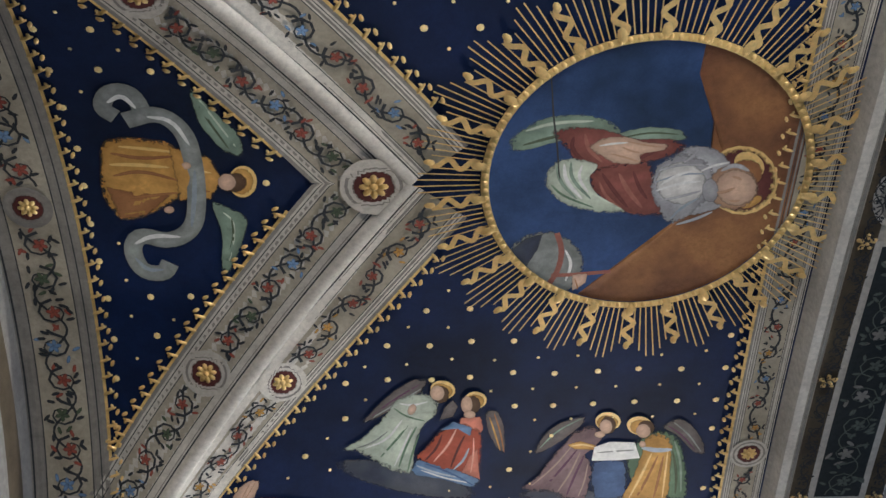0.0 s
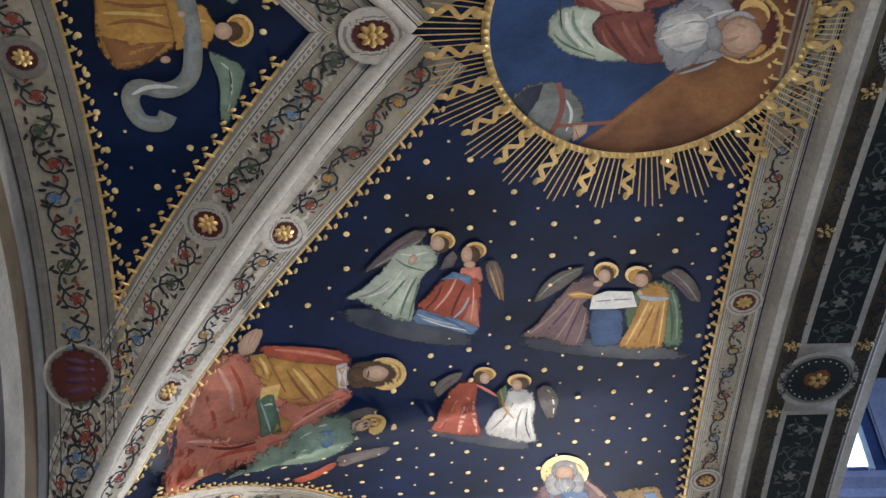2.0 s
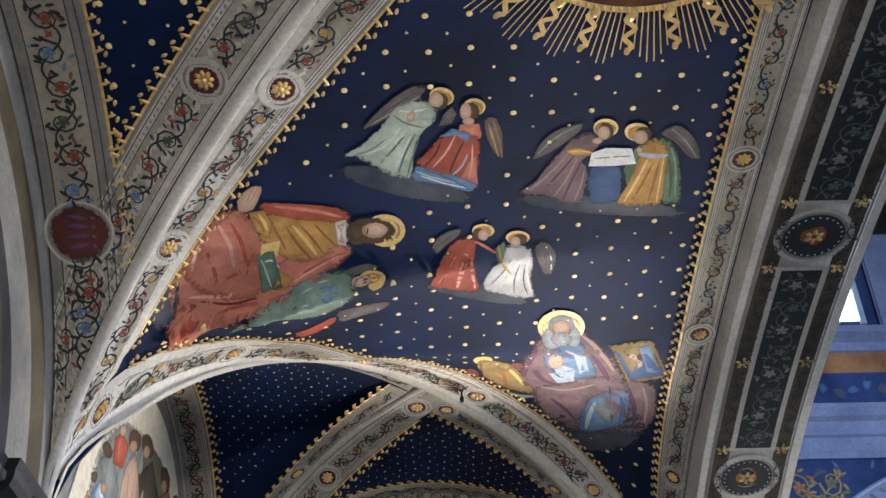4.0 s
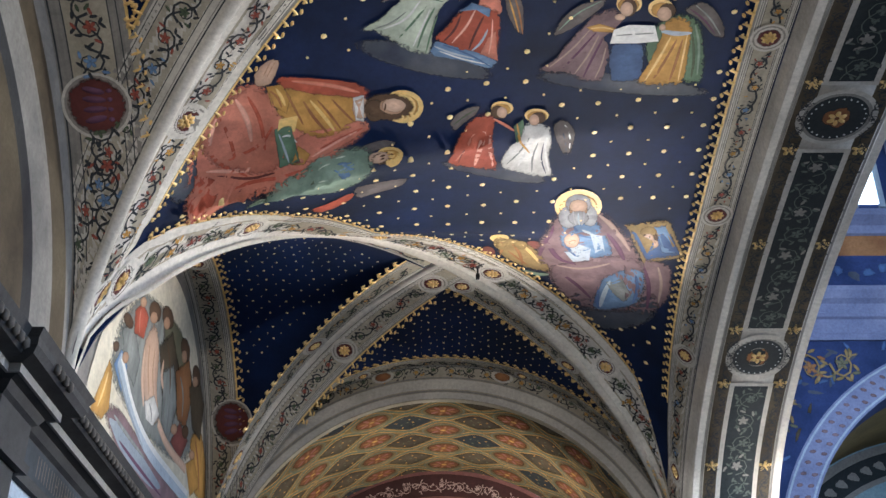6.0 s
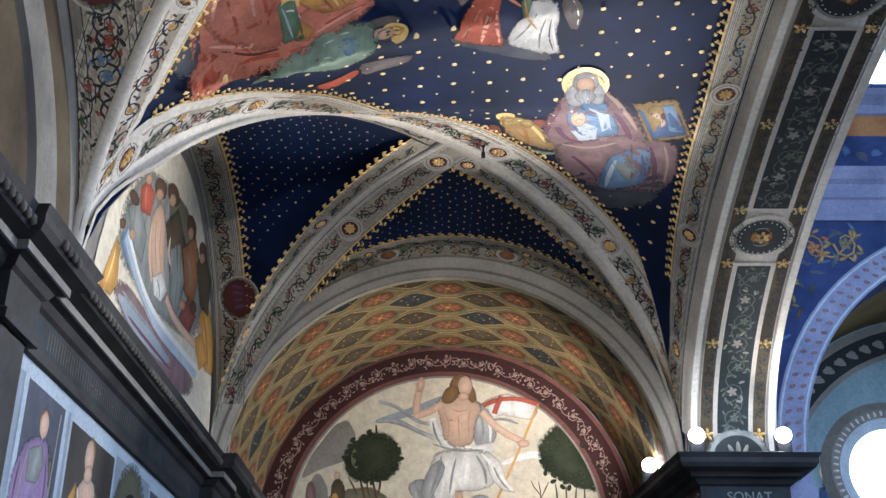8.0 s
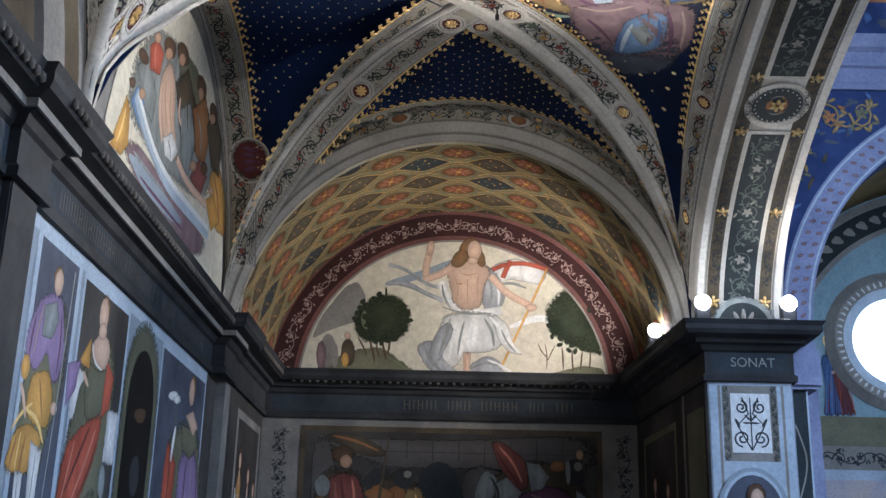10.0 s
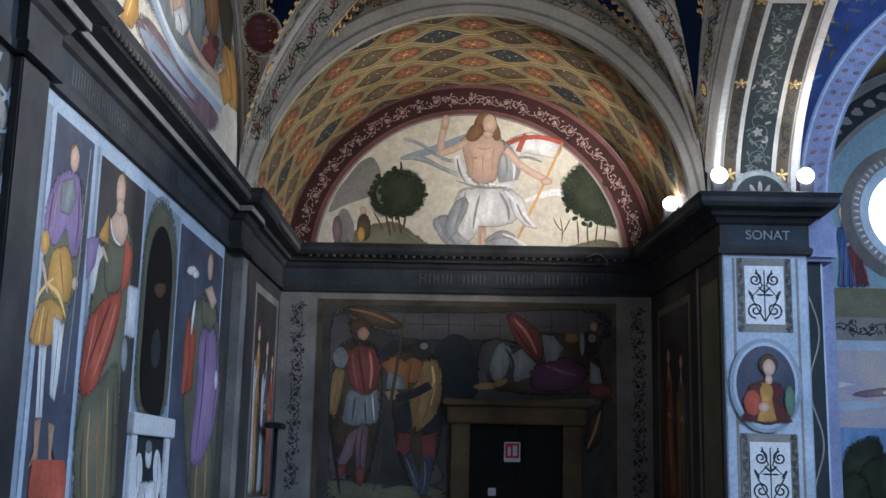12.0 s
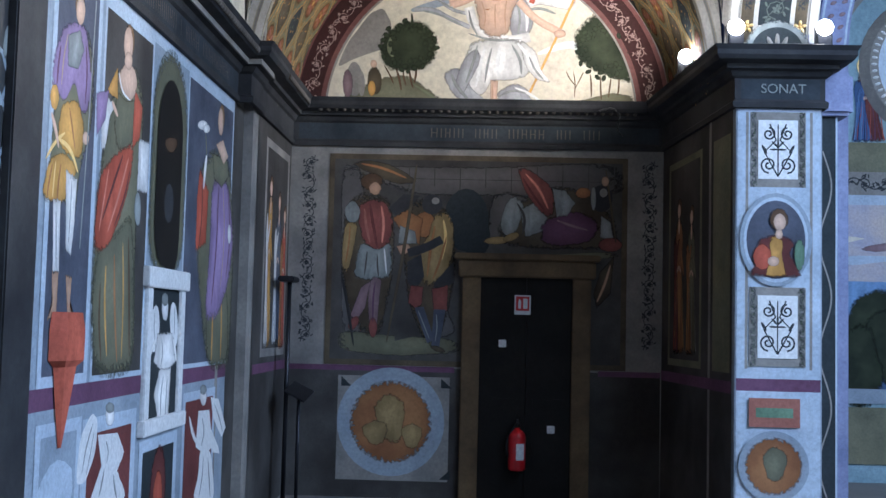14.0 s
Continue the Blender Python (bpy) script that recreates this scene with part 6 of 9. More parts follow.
def fig_two(p):
    p.cut("painted_ground")
    p.fill([(5.646, 2.737), (5.751, 2.879), (6.029, 2.942), (6.176, 2.766), (6.151, 2.427), (6.113, 2.045), (6.188, 1.361), (5.870, 1.326), (5.543, 1.358), (5.473, 1.771), (5.503, 2.280)], "hill")
    p.fill([(5.547, 1.944), (5.777, 2.019), (6.019, 2.161), (6.106, 1.951), (6.168, 1.361), (5.870, 1.326), (5.558, 1.366), (5.480, 1.715)], "hill")
    p.stroke([(5.667, 1.865), (5.668, 1.663), (5.737, 1.403)], 0.025, "ochre")
    p.stroke([(5.789, 1.931), (5.824, 1.666), (5.901, 1.369)], 0.031, "brown")
    p.stroke([(5.917, 1.999), (5.967, 1.699), (5.973, 1.382)], 0.021, "ochre")
    p.stroke([(5.594, 1.776), (5.596, 1.577), (5.655, 1.377)], 0.024, "hair")
    p.stroke([(6.007, 2.037), (6.058, 1.732), (6.104, 1.394)], 0.027, "hair")
    p.fill([(5.711, 2.780), (5.861, 2.751), (6.069, 2.799), (6.087, 2.670), (5.969, 2.519), (5.760, 2.477), (5.699, 2.600)], "hill")
    p.fill([(5.574, 2.751), (5.712, 2.900), (5.734, 2.740), (5.646, 2.737)], "ochre")
    p.fill([(6.013, 2.844), (6.155, 2.772), (6.128, 2.598), (6.008, 2.525), (6.003, 2.702)], "red")
    p.fill([(5.516, 2.304), (5.720, 2.441), (6.024, 2.553), (5.994, 2.343), (5.837, 2.113), (5.695, 1.977), (5.549, 1.932), (5.470, 1.980)], "red")
    p.stroke([(5.854, 2.461), (5.738, 2.310), (5.578, 2.089)], 0.026, "maroon")
    p.stroke([(5.949, 2.460), (5.835, 2.263), (5.669, 2.039)], 0.026, "coral")
    p.stroke([(5.985, 2.404), (5.912, 2.242), (5.769, 2.077)], 0.021, "maroon")
    p.stroke([(5.644, 2.356), (5.596, 2.205), (5.536, 2.028)], 0.020, "coral")
    p.fill([(5.528, 2.718), (5.704, 2.695), (5.624, 2.639), (5.580, 2.457), (5.514, 2.446), (5.511, 2.594)], "white")
    p.fill([(5.415, 2.703), (5.591, 2.755), (5.560, 2.603), (5.442, 2.497)], "lilac")
    p.fill([(6.119, 2.587), (6.306, 2.599), (6.303, 2.313), (6.117, 2.309)], "white")
    p.oval(6.142, 2.205, 0.100, 0.061, "wing", 99, 18)
    p.fill([(5.851, 2.968), (5.987, 2.957), (6.048, 2.883), (5.973, 2.774), (5.802, 2.775), (5.718, 2.856)], "skin")
    p.stroke([(5.733, 2.880), (5.801, 2.784), (5.935, 2.772)], 0.016, "label")
    p.stroke([(5.649, 2.708), (5.688, 2.681), (5.746, 2.650)], 0.035, "skin")
    p.stroke([(5.793, 2.707), (5.825, 2.608), (5.802, 2.504)], 0.021, "hill")
    p.cut("robed_shape")
    p.oval(5.882, 3.087, 0.094, 0.083, "fair_hair", 66, 18)
    p.oval(5.867, 3.058, 0.104, 0.079, "skin", 89, 18)
    p.oval(5.878, 2.975, 0.069, 0.048, "skin", -161, 18)
    p.cut("head")


def fig_three(p):
    p.cut("painted_ground")
    p.fill([(7.479, 2.614), (7.800, 2.780), (8.288, 2.792), (8.530, 2.238), (8.515, 1.632), (8.498, 1.281), (7.840, 1.286), (7.536, 1.852), (7.419, 2.225)], "hill")
    p.fill([(7.814, 1.863), (8.276, 1.965), (8.440, 1.631), (8.459, 1.291), (7.872, 1.289), (7.768, 1.547)], "hill")
    p.stroke([(7.940, 1.787), (7.962, 1.547), (7.966, 1.314)], 0.033, "ochre")
    p.stroke([(8.189, 1.836), (8.236, 1.546), (8.237, 1.318)], 0.034, "ochre")
    p.fill([(7.449, 2.610), (7.700, 2.487), (7.677, 2.131), (7.415, 2.066), (7.405, 2.414)], "red")
    p.stroke([(7.520, 2.543), (7.556, 2.315), (7.498, 2.098)], 0.023, "maroon")
    p.fill([(7.799, 2.579), (8.257, 2.639), (8.511, 2.236), (8.399, 1.886), (8.084, 1.628), (7.726, 1.617), (7.803, 2.140)], "lilac")
    p.stroke([(7.986, 2.562), (8.000, 2.155), (7.904, 1.706)], 0.033, "purple")
    p.stroke([(8.123, 2.579), (8.235, 2.215), (8.154, 1.835)], 0.026, "pinkish")
    p.stroke([(8.289, 2.558), (8.417, 2.229), (8.319, 1.925)], 0.027, "purple")
    p.fill([(7.785, 2.769), (8.216, 2.781), (8.288, 2.677), (8.072, 2.565), (7.844, 2.605)], "hill")
    p.fill([(7.872, 2.848), (8.069, 2.913), (8.247, 2.815), (8.115, 2.737)], "skin")
    p.stroke([(7.615, 2.731), (7.584, 2.629), (7.559, 2.489)], 0.062, "white")
    p.oval(7.478, 2.915, 0.137, 0.034, "white", -170, 18)
    p.oval(7.587, 2.911, 0.094, 0.031, "white", -170, 18)
    p.stroke([(7.560, 2.879), (7.587, 2.805), (7.615, 2.731)], 0.023, "hill")
    p.oval(8.377, 2.247, 0.077, 0.056, "white", 104, 18)
    p.cut("robed_shape")
    p.oval(8.008, 3.068, 0.098, 0.087, "fair_hair", 94, 18)
    p.oval(7.980, 3.030, 0.103, 0.083, "skin", 97, 18)
    p.cut("head")


boxed(4.84, 1.28, 5.46, 3.24, "dusk", "pale_blue", "fresco_panel_tall", "tall painted panel, plain shape in a violet cloak", fig_one)
boxed(5.50, 1.28, 6.34, 3.20, "shade", "pale_blue", "fresco_panel_tall", "tall painted panel, plain shape in a red cloak", fig_two, w=0.03)
boxed(7.10, 1.28, 8.40, 3.20, "dusk", "pale_blue", "fresco_panel_tall", "tall painted panel, plain shape in a violet dress", fig_three, w=0.03)


def arch_niche():
    thing = empty("wall_niche", "arched dark niche with a worn earthy surround", "niche", at=(XL, 6.7, 1.9))
    p = Paint(west, 0.010)
    pts = [(6.36, 1.90), (7.08, 1.90), (7.08, 2.75)] + [(6.72 + 0.36 * math.cos(a), 2.78 + 0.42 * math.sin(a)) for a in steps(0.1, math.pi - 0.1, 10)] + [(6.36, 2.75)]
    p.fill(pts, "hill", (6.72, 2.5), 3)
    a = p.done("surround", "", "", parent=None)
    p = Paint(west, 0.016)
    pts = [(6.46, 1.98), (6.96, 1.90), (6.96, 2.70)] + [(6.71 + 0.25 * math.cos(w), 2.70 + 0.32 * math.sin(w)) for w in steps(0.1, math.pi - 0.1, 10)] + [(6.46, 2.7)]
    p.fill(pts, "door", (6.72, 2.5), 3)
    p.oval(6.72, 2.30, 0.10, 0.12, "stone", 0, 14)
    p.oval(6.72, 2.66, 0.14, 0.05, "hair", 10, 10, 0.1)
    b = p.done("opening", "", "", parent=None)
    for o in (a, b):
        o.parent, o.matrix_parent_inverse = thing, Matrix.Translation(thing.location).inverted()


arch_niche()


def shrine_angel(p):
    p.oval(6.544, 1.541, 0.139, 0.091, "label", 87, 18)
    p.oval(6.946, 1.565, 0.148, 0.085, "label", 113, 18)
    p.stroke([(6.529, 1.647), (6.523, 1.531), (6.585, 1.415)], 0.012, "wing")
    p.stroke([(6.943, 1.670), (6.961, 1.547), (6.940, 1.435)], 0.013, "wing")
    p.fill([(6.606, 1.508), (6.903, 1.513), (7.005, 1.335), (6.768, 1.268), (6.549, 1.349)], "white")
    p.fill([(6.670, 1.295), (6.910, 1.297), (6.893, 0.986), (6.677, 1.004), (6.577, 1.150)], "white")
    p.stroke([(6.758, 1.258), (6.716, 1.142), (6.734, 1.013)], 0.019, "wing")
    p.stroke([(6.842, 1.254), (6.835, 1.135), (6.830, 1.005)], 0.019, "wing")
    p.stroke([(6.690, 1.480), (6.726, 1.395), (6.691, 1.311)], 0.019, "wing")
    p.stroke([(6.575, 1.481), (6.475, 1.401), (6.438, 1.353)], 0.036, "white")
    p.stroke([(6.934, 1.477), (6.995, 1.406), (7.031, 1.335)], 0.040, "white")
    p.oval(6.734, 1.667, 0.084, 0.070, "white", 116, 18)
    p.oval(6.727, 1.718, 0.072, 0.041, "wing", 178, 18)


def aedicule():
    thing = empty("painted_tabernacle", "white painted tabernacle with a plain winged shape", "tabernacle", at=(XL, 6.75, 0.95))
    inv = Matrix.Translation(thing.location).inverted()
    for name, lo, hi in (("pillar", (XL, 6.34, 1.02), (XL + 0.03, 6.44, 1.78)), ("pillar", (XL, 7.04, 1.02), (XL + 0.03, 7.14, 1.78)), ("lintel", (XL, 6.30, 1.78), (XL + 0.045, 7.18, 1.90)), ("base", (XL, 6.30, 0.93), (XL + 0.05, 7.18, 1.02))):
        o = part(name, box(lo, hi, 0.006), "label", thing)
        o.matrix_parent_inverse = inv
    p = Paint(west, 0.014)
    p.rect(6.44, 1.02, 7.04, 1.78, "dark_panel")
    shrine_angel(p)
    o = p.done("painted_back", "", "", parent=thing)
    o.matrix_parent_inverse = inv


aedicule()


def low_angel(p):
    p.fill([(5.382, 0.806), (5.415, 1.017), (5.558, 1.120), (5.644, 1.079), (5.632, 0.926), (5.505, 0.797)], "label")
    p.stroke([(5.454, 0.837), (5.499, 0.968), (5.580, 1.071)], 0.014, "wing")
    p.stroke([(5.517, 0.828), (5.566, 0.933), (5.602, 1.027)], 0.010, "wing")
    p.cut("wings")
    p.fill([(5.671, 1.001), (5.962, 0.985), (6.079, 0.877), (5.962, 0.777), (5.741, 0.851)], "label")
    p.fill([(5.612, 0.704), (5.758, 0.854), (5.999, 0.772), (6.113, 0.624), (5.874, 0.636)], "label")
    p.stroke([(5.779, 0.823), (5.754, 0.755), (5.712, 0.690)], 0.020, "wing")
    p.stroke([(5.926, 0.775), (5.953, 0.707), (5.999, 0.641)], 0.021, "wing")
    p.stroke([(5.786, 0.966), (5.838, 0.903), (5.810, 0.848)], 0.015, "wing")
    p.stroke([(5.974, 0.823), (6.062, 0.863), (6.035, 0.917)], 0.049, "label")
    p.stroke([(5.984, 0.753), (6.066, 0.691), (6.131, 0.633)], 0.043, "label")
    p.oval(5.830, 1.093, 0.075, 0.056, "white", 157, 18)
    p.oval(5.825, 1.132, 0.072, 0.029, "wing", 174, 18)
    p.cut("robed_shape")


def turned_angel(p):
    p.fill([(8.008, 1.044), (8.233, 1.017), (8.483, 0.802), (8.366, 0.742), (8.098, 0.897)], "label")
    p.fill([(8.025, 0.830), (8.270, 0.677), (8.314, 0.623), (8.103, 0.654)], "label")
    p.stroke([(8.116, 0.996), (8.311, 0.859), (8.397, 0.768)], 0.017, "wing")
    p.cut("wings")
    p.fill([(7.672, 0.969), (7.956, 0.956), (8.096, 0.695), (7.873, 0.672), (7.631, 0.744)], "label")
    p.fill([(7.744, 0.701), (8.051, 0.668), (8.208, 0.309), (7.895, 0.325), (7.610, 0.399), (7.738, 0.541)], "label")
    p.stroke([(7.845, 0.644), (7.835, 0.509), (7.762, 0.384)], 0.024, "wing")
    p.stroke([(7.975, 0.629), (8.031, 0.483), (8.087, 0.335)], 0.025, "wing")
    p.stroke([(7.771, 0.923), (7.850, 0.819), (7.770, 0.729)], 0.024, "wing")
    p.stroke([(7.425, 0.958), (7.513, 0.850), (7.644, 0.762)], 0.045, "label")
    p.stroke([(7.690, 0.853), (7.656, 0.779), (7.742, 0.713)], 0.046, "label")
    p.oval(7.779, 1.070, 0.097, 0.065, "white", 166, 18)
    p.oval(7.772, 1.117, 0.096, 0.035, "wing", 175, 18)
    p.cut("robed_shape")


boxed(5.44, 0.0, 6.28, 1.10, "maroon", "pale_blue", "painted_relief", "maroon painted panel with a white winged shape", low_angel, w=0.08)
boxed(7.26, 0.0, 8.12, 1.12, "maroon", "pale_blue", "painted_relief", "maroon painted panel with a white turned winged shape", turned_angel, w=0.06)


def oval_seat(p):
    p.oval(6.76, 0.55, 0.17, 0.30, "maroon", 0, 20)
    p.oval(6.76, 0.52, 0.10, 0.18, "red", 0, 14)


boxed(6.36, 0.0, 7.14, 0.90, "dark_panel", "pale_blue", "painted_relief", "painted frame with a dark red oval", oval_seat, w=0.07)


def low_left(p):
    p.oval(5.12, 0.75, 0.22, 0.20, "pale_blue", 10, 14, 0.06)
    p.oval(5.14, 0.10, 0.2, 0.3, "brown", 0, 14)


boxed(4.86, 0.0, 5.42, 1.12, "grey_blue", "pale_blue", "painted_relief", "pale painted panel under the bracket", low_left, w=0.06)


def bracket():
    bm = bmesh.new()
    rows = []
    for z, w, d in ((1.62, 0.30, 0.05), (1.54, 0.34, 0.06), (1.40, 0.34, 0.06), (1.37, 0.22, 0.04), (1.12, 0.09, 0.02), (1.00, 0.02, 0.01)):
        rows.append([bm.verts.new(q) for q in ((XL + 0.012, 5.12 - w / 2, z), (XL + 0.012 + d, 5.12 - w / 3, z), (XL + 0.012 + d, 5.12 + w / 3, z), (XL + 0.012, 5.12 + w / 2, z))])
    for m, n in zip(rows, rows[1:]):
        for i in range(3):
            bm.faces.new((m[i], m[i + 1], n[i + 1], n[i]))
    bm.faces.new(rows[0])
    bmesh.ops.recalc_face_normals(bm, faces=bm.faces)
    tagged(part("wall_bracket", bm, "red"), "red tapering bracket under the tall painted panel", "bracket")


bracket()


# ---- lunettes of the west wall ----
def crowd(p):
    cy, r = FOOT + BAY / 2 + 0.08, 1.50
    p.fill([(cy + r * math.cos(a), 3.72 + 1.72 * math.sin(a)) for a in steps(0, math.pi, 26)], "cream", (cy, 4.3), 4)
    p.fill([(5.835, 4.271), (5.908, 4.636), (6.210, 4.991), (6.750, 5.155), (7.262, 5.195), (7.708, 5.084), (8.123, 4.743), (7.647, 4.383), (6.575, 4.219)], "wing")
    p.fill([(6.750, 5.155), (7.244, 5.232), (7.708, 5.084), (7.507, 4.679), (6.996, 4.635)], "hill")
    p.cut("painted_ground")
    p.fill([(5.837, 4.044), (6.090, 4.168), (6.630, 4.164), (7.423, 4.168), (7.941, 4.171), (7.823, 4.013), (7.342, 3.904), (6.319, 3.898)], "violet")
    p.fill([(5.946, 4.037), (6.225, 4.097), (6.855, 4.094), (7.260, 4.079), (6.984, 3.984), (6.290, 3.960)], "grey_blue")
    p.stroke([(6.039, 4.093), (6.294, 4.088), (6.776, 4.104)], 0.032, "wing")
    p.stroke([(6.208, 4.000), (6.606, 4.003), (7.285, 4.026)], 0.027, "purple")
    p.cut("painted_tomb")
    p.fill([(5.939, 4.595), (6.132, 4.743), (6.369, 4.594), (6.322, 4.399), (6.095, 4.428)], "wing")
    p.fill([(6.173, 4.686), (6.124, 4.817), (6.260, 4.946), (6.419, 4.919), (6.381, 4.751)], "red")
    p.stroke([(6.233, 4.883), (6.240, 4.807), (6.274, 4.737)], 0.027, "coral")
    p.fill([(6.750, 4.878), (7.027, 5.114), (7.336, 4.960), (7.331, 4.585), (7.037, 4.548)], "umber")
    p.fill([(6.930, 4.774), (7.169, 4.927), (7.394, 4.720), (7.272, 4.413), (7.051, 4.450)], "wing")
    p.fill([(7.245, 4.918), (7.570, 5.160), (7.797, 4.983), (7.704, 4.670), (7.429, 4.647)], "brown")
    p.fill([(7.895, 4.691), (8.196, 4.866), (8.485, 4.689), (8.598, 4.404), (8.182, 4.349), (7.983, 4.506)], "ochre")
    p.fill([(7.334, 4.428), (7.521, 4.649), (7.824, 4.627), (7.666, 4.425)], "madder")
    p.fill([(5.616, 3.951), (5.805, 4.335), (5.884, 4.293), (5.925, 4.081), (5.822, 3.979)], "ochre")
    p.fill([(7.845, 4.455), (8.071, 4.584), (8.349, 4.452), (8.084, 4.293)], "ochre")
    p.fill([(5.883, 4.347), (5.989, 4.489), (6.138, 4.448), (6.096, 4.262)], "sky_blue")
    p.fill([(7.677, 4.977), (7.897, 5.217), (8.194, 5.058), (8.197, 4.771), (7.907, 4.751)], "umber")
    p.stroke([(6.930, 4.987), (7.082, 4.886), (7.166, 4.709)], 0.032, "hair")
    p.stroke([(5.727, 4.015), (5.790, 4.145), (5.816, 4.262)], 0.023, "gold_paint")
    p.stroke([(8.051, 4.715), (8.235, 4.598), (8.368, 4.412)], 0.037, "brown")
    p.stroke([(7.384, 4.937), (7.532, 4.868), (7.571, 4.705)], 0.034, "wing")
    p.cut("painted_robe")
    p.fill([(6.423, 4.787), (6.597, 4.965), (6.758, 4.861), (6.818, 4.598), (6.987, 4.445), (6.787, 4.335), (6.596, 4.421), (6.419, 4.578)], "skin")
    p.stroke([(6.526, 4.789), (6.552, 4.640), (6.667, 4.492)], 0.028, "tan")
    p.stroke([(6.654, 4.811), (6.667, 4.653), (6.798, 4.508)], 0.022, "tan")
    p.stroke([(6.433, 4.704), (6.462, 4.519), (6.587, 4.378)], 0.062, "skin")
    p.stroke([(6.965, 4.423), (7.259, 4.366), (7.863, 4.418)], 0.070, "skin", False)
    p.stroke([(6.898, 4.843), (6.892, 4.714), (6.980, 4.670)], 0.053, "skin")
    p.fill([(6.599, 4.415), (6.785, 4.535), (6.971, 4.479), (6.843, 4.346), (6.670, 4.327)], "white")
    p.stroke([(6.703, 4.447), (6.778, 4.419), (6.806, 4.359)], 0.022, "wing")
    p.cut("painted_body")
    p.stroke([(5.969, 4.424), (6.352, 4.249), (6.773, 4.172), (7.406, 4.203), (8.022, 4.251)], 0.106, "pale_blue", False)
    p.stroke([(6.011, 4.444), (6.382, 4.273), (6.815, 4.212), (7.456, 4.246), (8.008, 4.281)], 0.043, "label", False)
    p.stroke([(5.950, 4.360), (6.269, 4.225), (6.727, 4.143)], 0.026, "grey_blue")
    p.cut("painted_cloth")
    p.oval(6.538, 5.023, 0.160, 0.073, "hair", -157, 18)
    p.oval(6.529, 4.976, 0.099, 0.041, "tan", -152, 18)
    p.oval(6.855, 5.145, 0.165, 0.080, "hair", -163, 18)
    p.oval(6.845, 5.096, 0.093, 0.046, "tan", -152, 18)
    p.oval(7.425, 5.174, 0.154, 0.084, "hair", -169, 18)
    p.oval(7.415, 5.114, 0.088, 0.050, "tan", -155, 18)
    p.oval(7.842, 5.154, 0.144, 0.082, "hair", -169, 18)
    p.oval(7.825, 5.099, 0.096, 0.043, "tan", -156, 18)
    p.oval(6.021, 4.694, 0.113, 0.046, "hair", -166, 18)
    p.oval(6.260, 4.946, 0.079, 0.036, "tan", -151, 18)
    p.oval(6.073, 4.474, 0.071, 0.037, "tan", -155, 18)
    p.oval(5.871, 4.450, 0.067, 0.033, "hair", -154, 18)
    p.oval(7.387, 4.543, 0.099, 0.040, "tan", -159, 18)
    p.oval(7.990, 4.577, 0.095, 0.038, "tan", -160, 18)
    p.oval(7.713, 4.651, 0.108, 0.050, "hair", -159, 18)
    p.cut("painted_heads")


p = Paint(west, 0.006)
p.split = True
crowd(p)
p.done("fresco_lunette", "pale half-round wall painting of a crowd of robed shapes", "painting")


def relief_disc(put, a, b, r, name="relief_roundel"):
    p = Paint(put, 0.016)
    p.oval(a, b, r * 1.18, r * 1.18, "bone", n=28)
    p.oval(a, b, r * 1.08, r * 1.08, "line", n=28)
    p.oval(a, b, r, r, "maroon", n=28, dome=0.004)
    for i, dx in enumerate((-0.5, -0.15, 0.2, 0.52)):
        p.oval(a + dx * r, b - 0.05 * r, r * 0.15, r * (0.5 - 0.12 * abs(dx)), "purple", 8 * (i - 1.5), 10, dome=0.012)
        p.oval(a + dx * r, b + r * 0.46, r * 0.10, r * 0.12, "purple", 0, 8, dome=0.012)
    p.done(name, "maroon roundel in low relief at the rib's foot", "roundel")


for zf, x, y, rx, ry in ((z_middle, -1.775, 4.47, 0.15, 0.115), (z_middle, -1.775, 2 * MID - 4.47, 0.15, 0.115), (z_side, -1.74, 8.35, 0.14, 0.105)):
    surf = on(zf)
    relief_disc(lambda a, b, o: surf(x + b * rx, y - a * ry, o), 0.0, 0.0, 1.0)

# mouldings of the middle lunette on the wall; shade under the arch painted as umber
p = Paint(west, 0.004)
for r0, r1, k in ((0.0, 0.72, "umber"), (0.72, 0.77, "stone"), (0.77, 0.86, "wall"), (0.86, 0.885, "line"), (0.885, 0.97, "umber"), (0.97, 1.0, "wall")):
    aa = steps(0, math.pi, 44)
    p.strip([(MID + HALF * r0 * math.cos(a), TOP + RISE * r0 * math.sin(a)) for a in aa], [(MID + HALF * r1 * math.cos(a), TOP + RISE * r1 * math.sin(a)) for a in aa], k)
p.done("lunette_moulding", "brown and pale moulded arch on the side wall", "moulding", kind="structure")


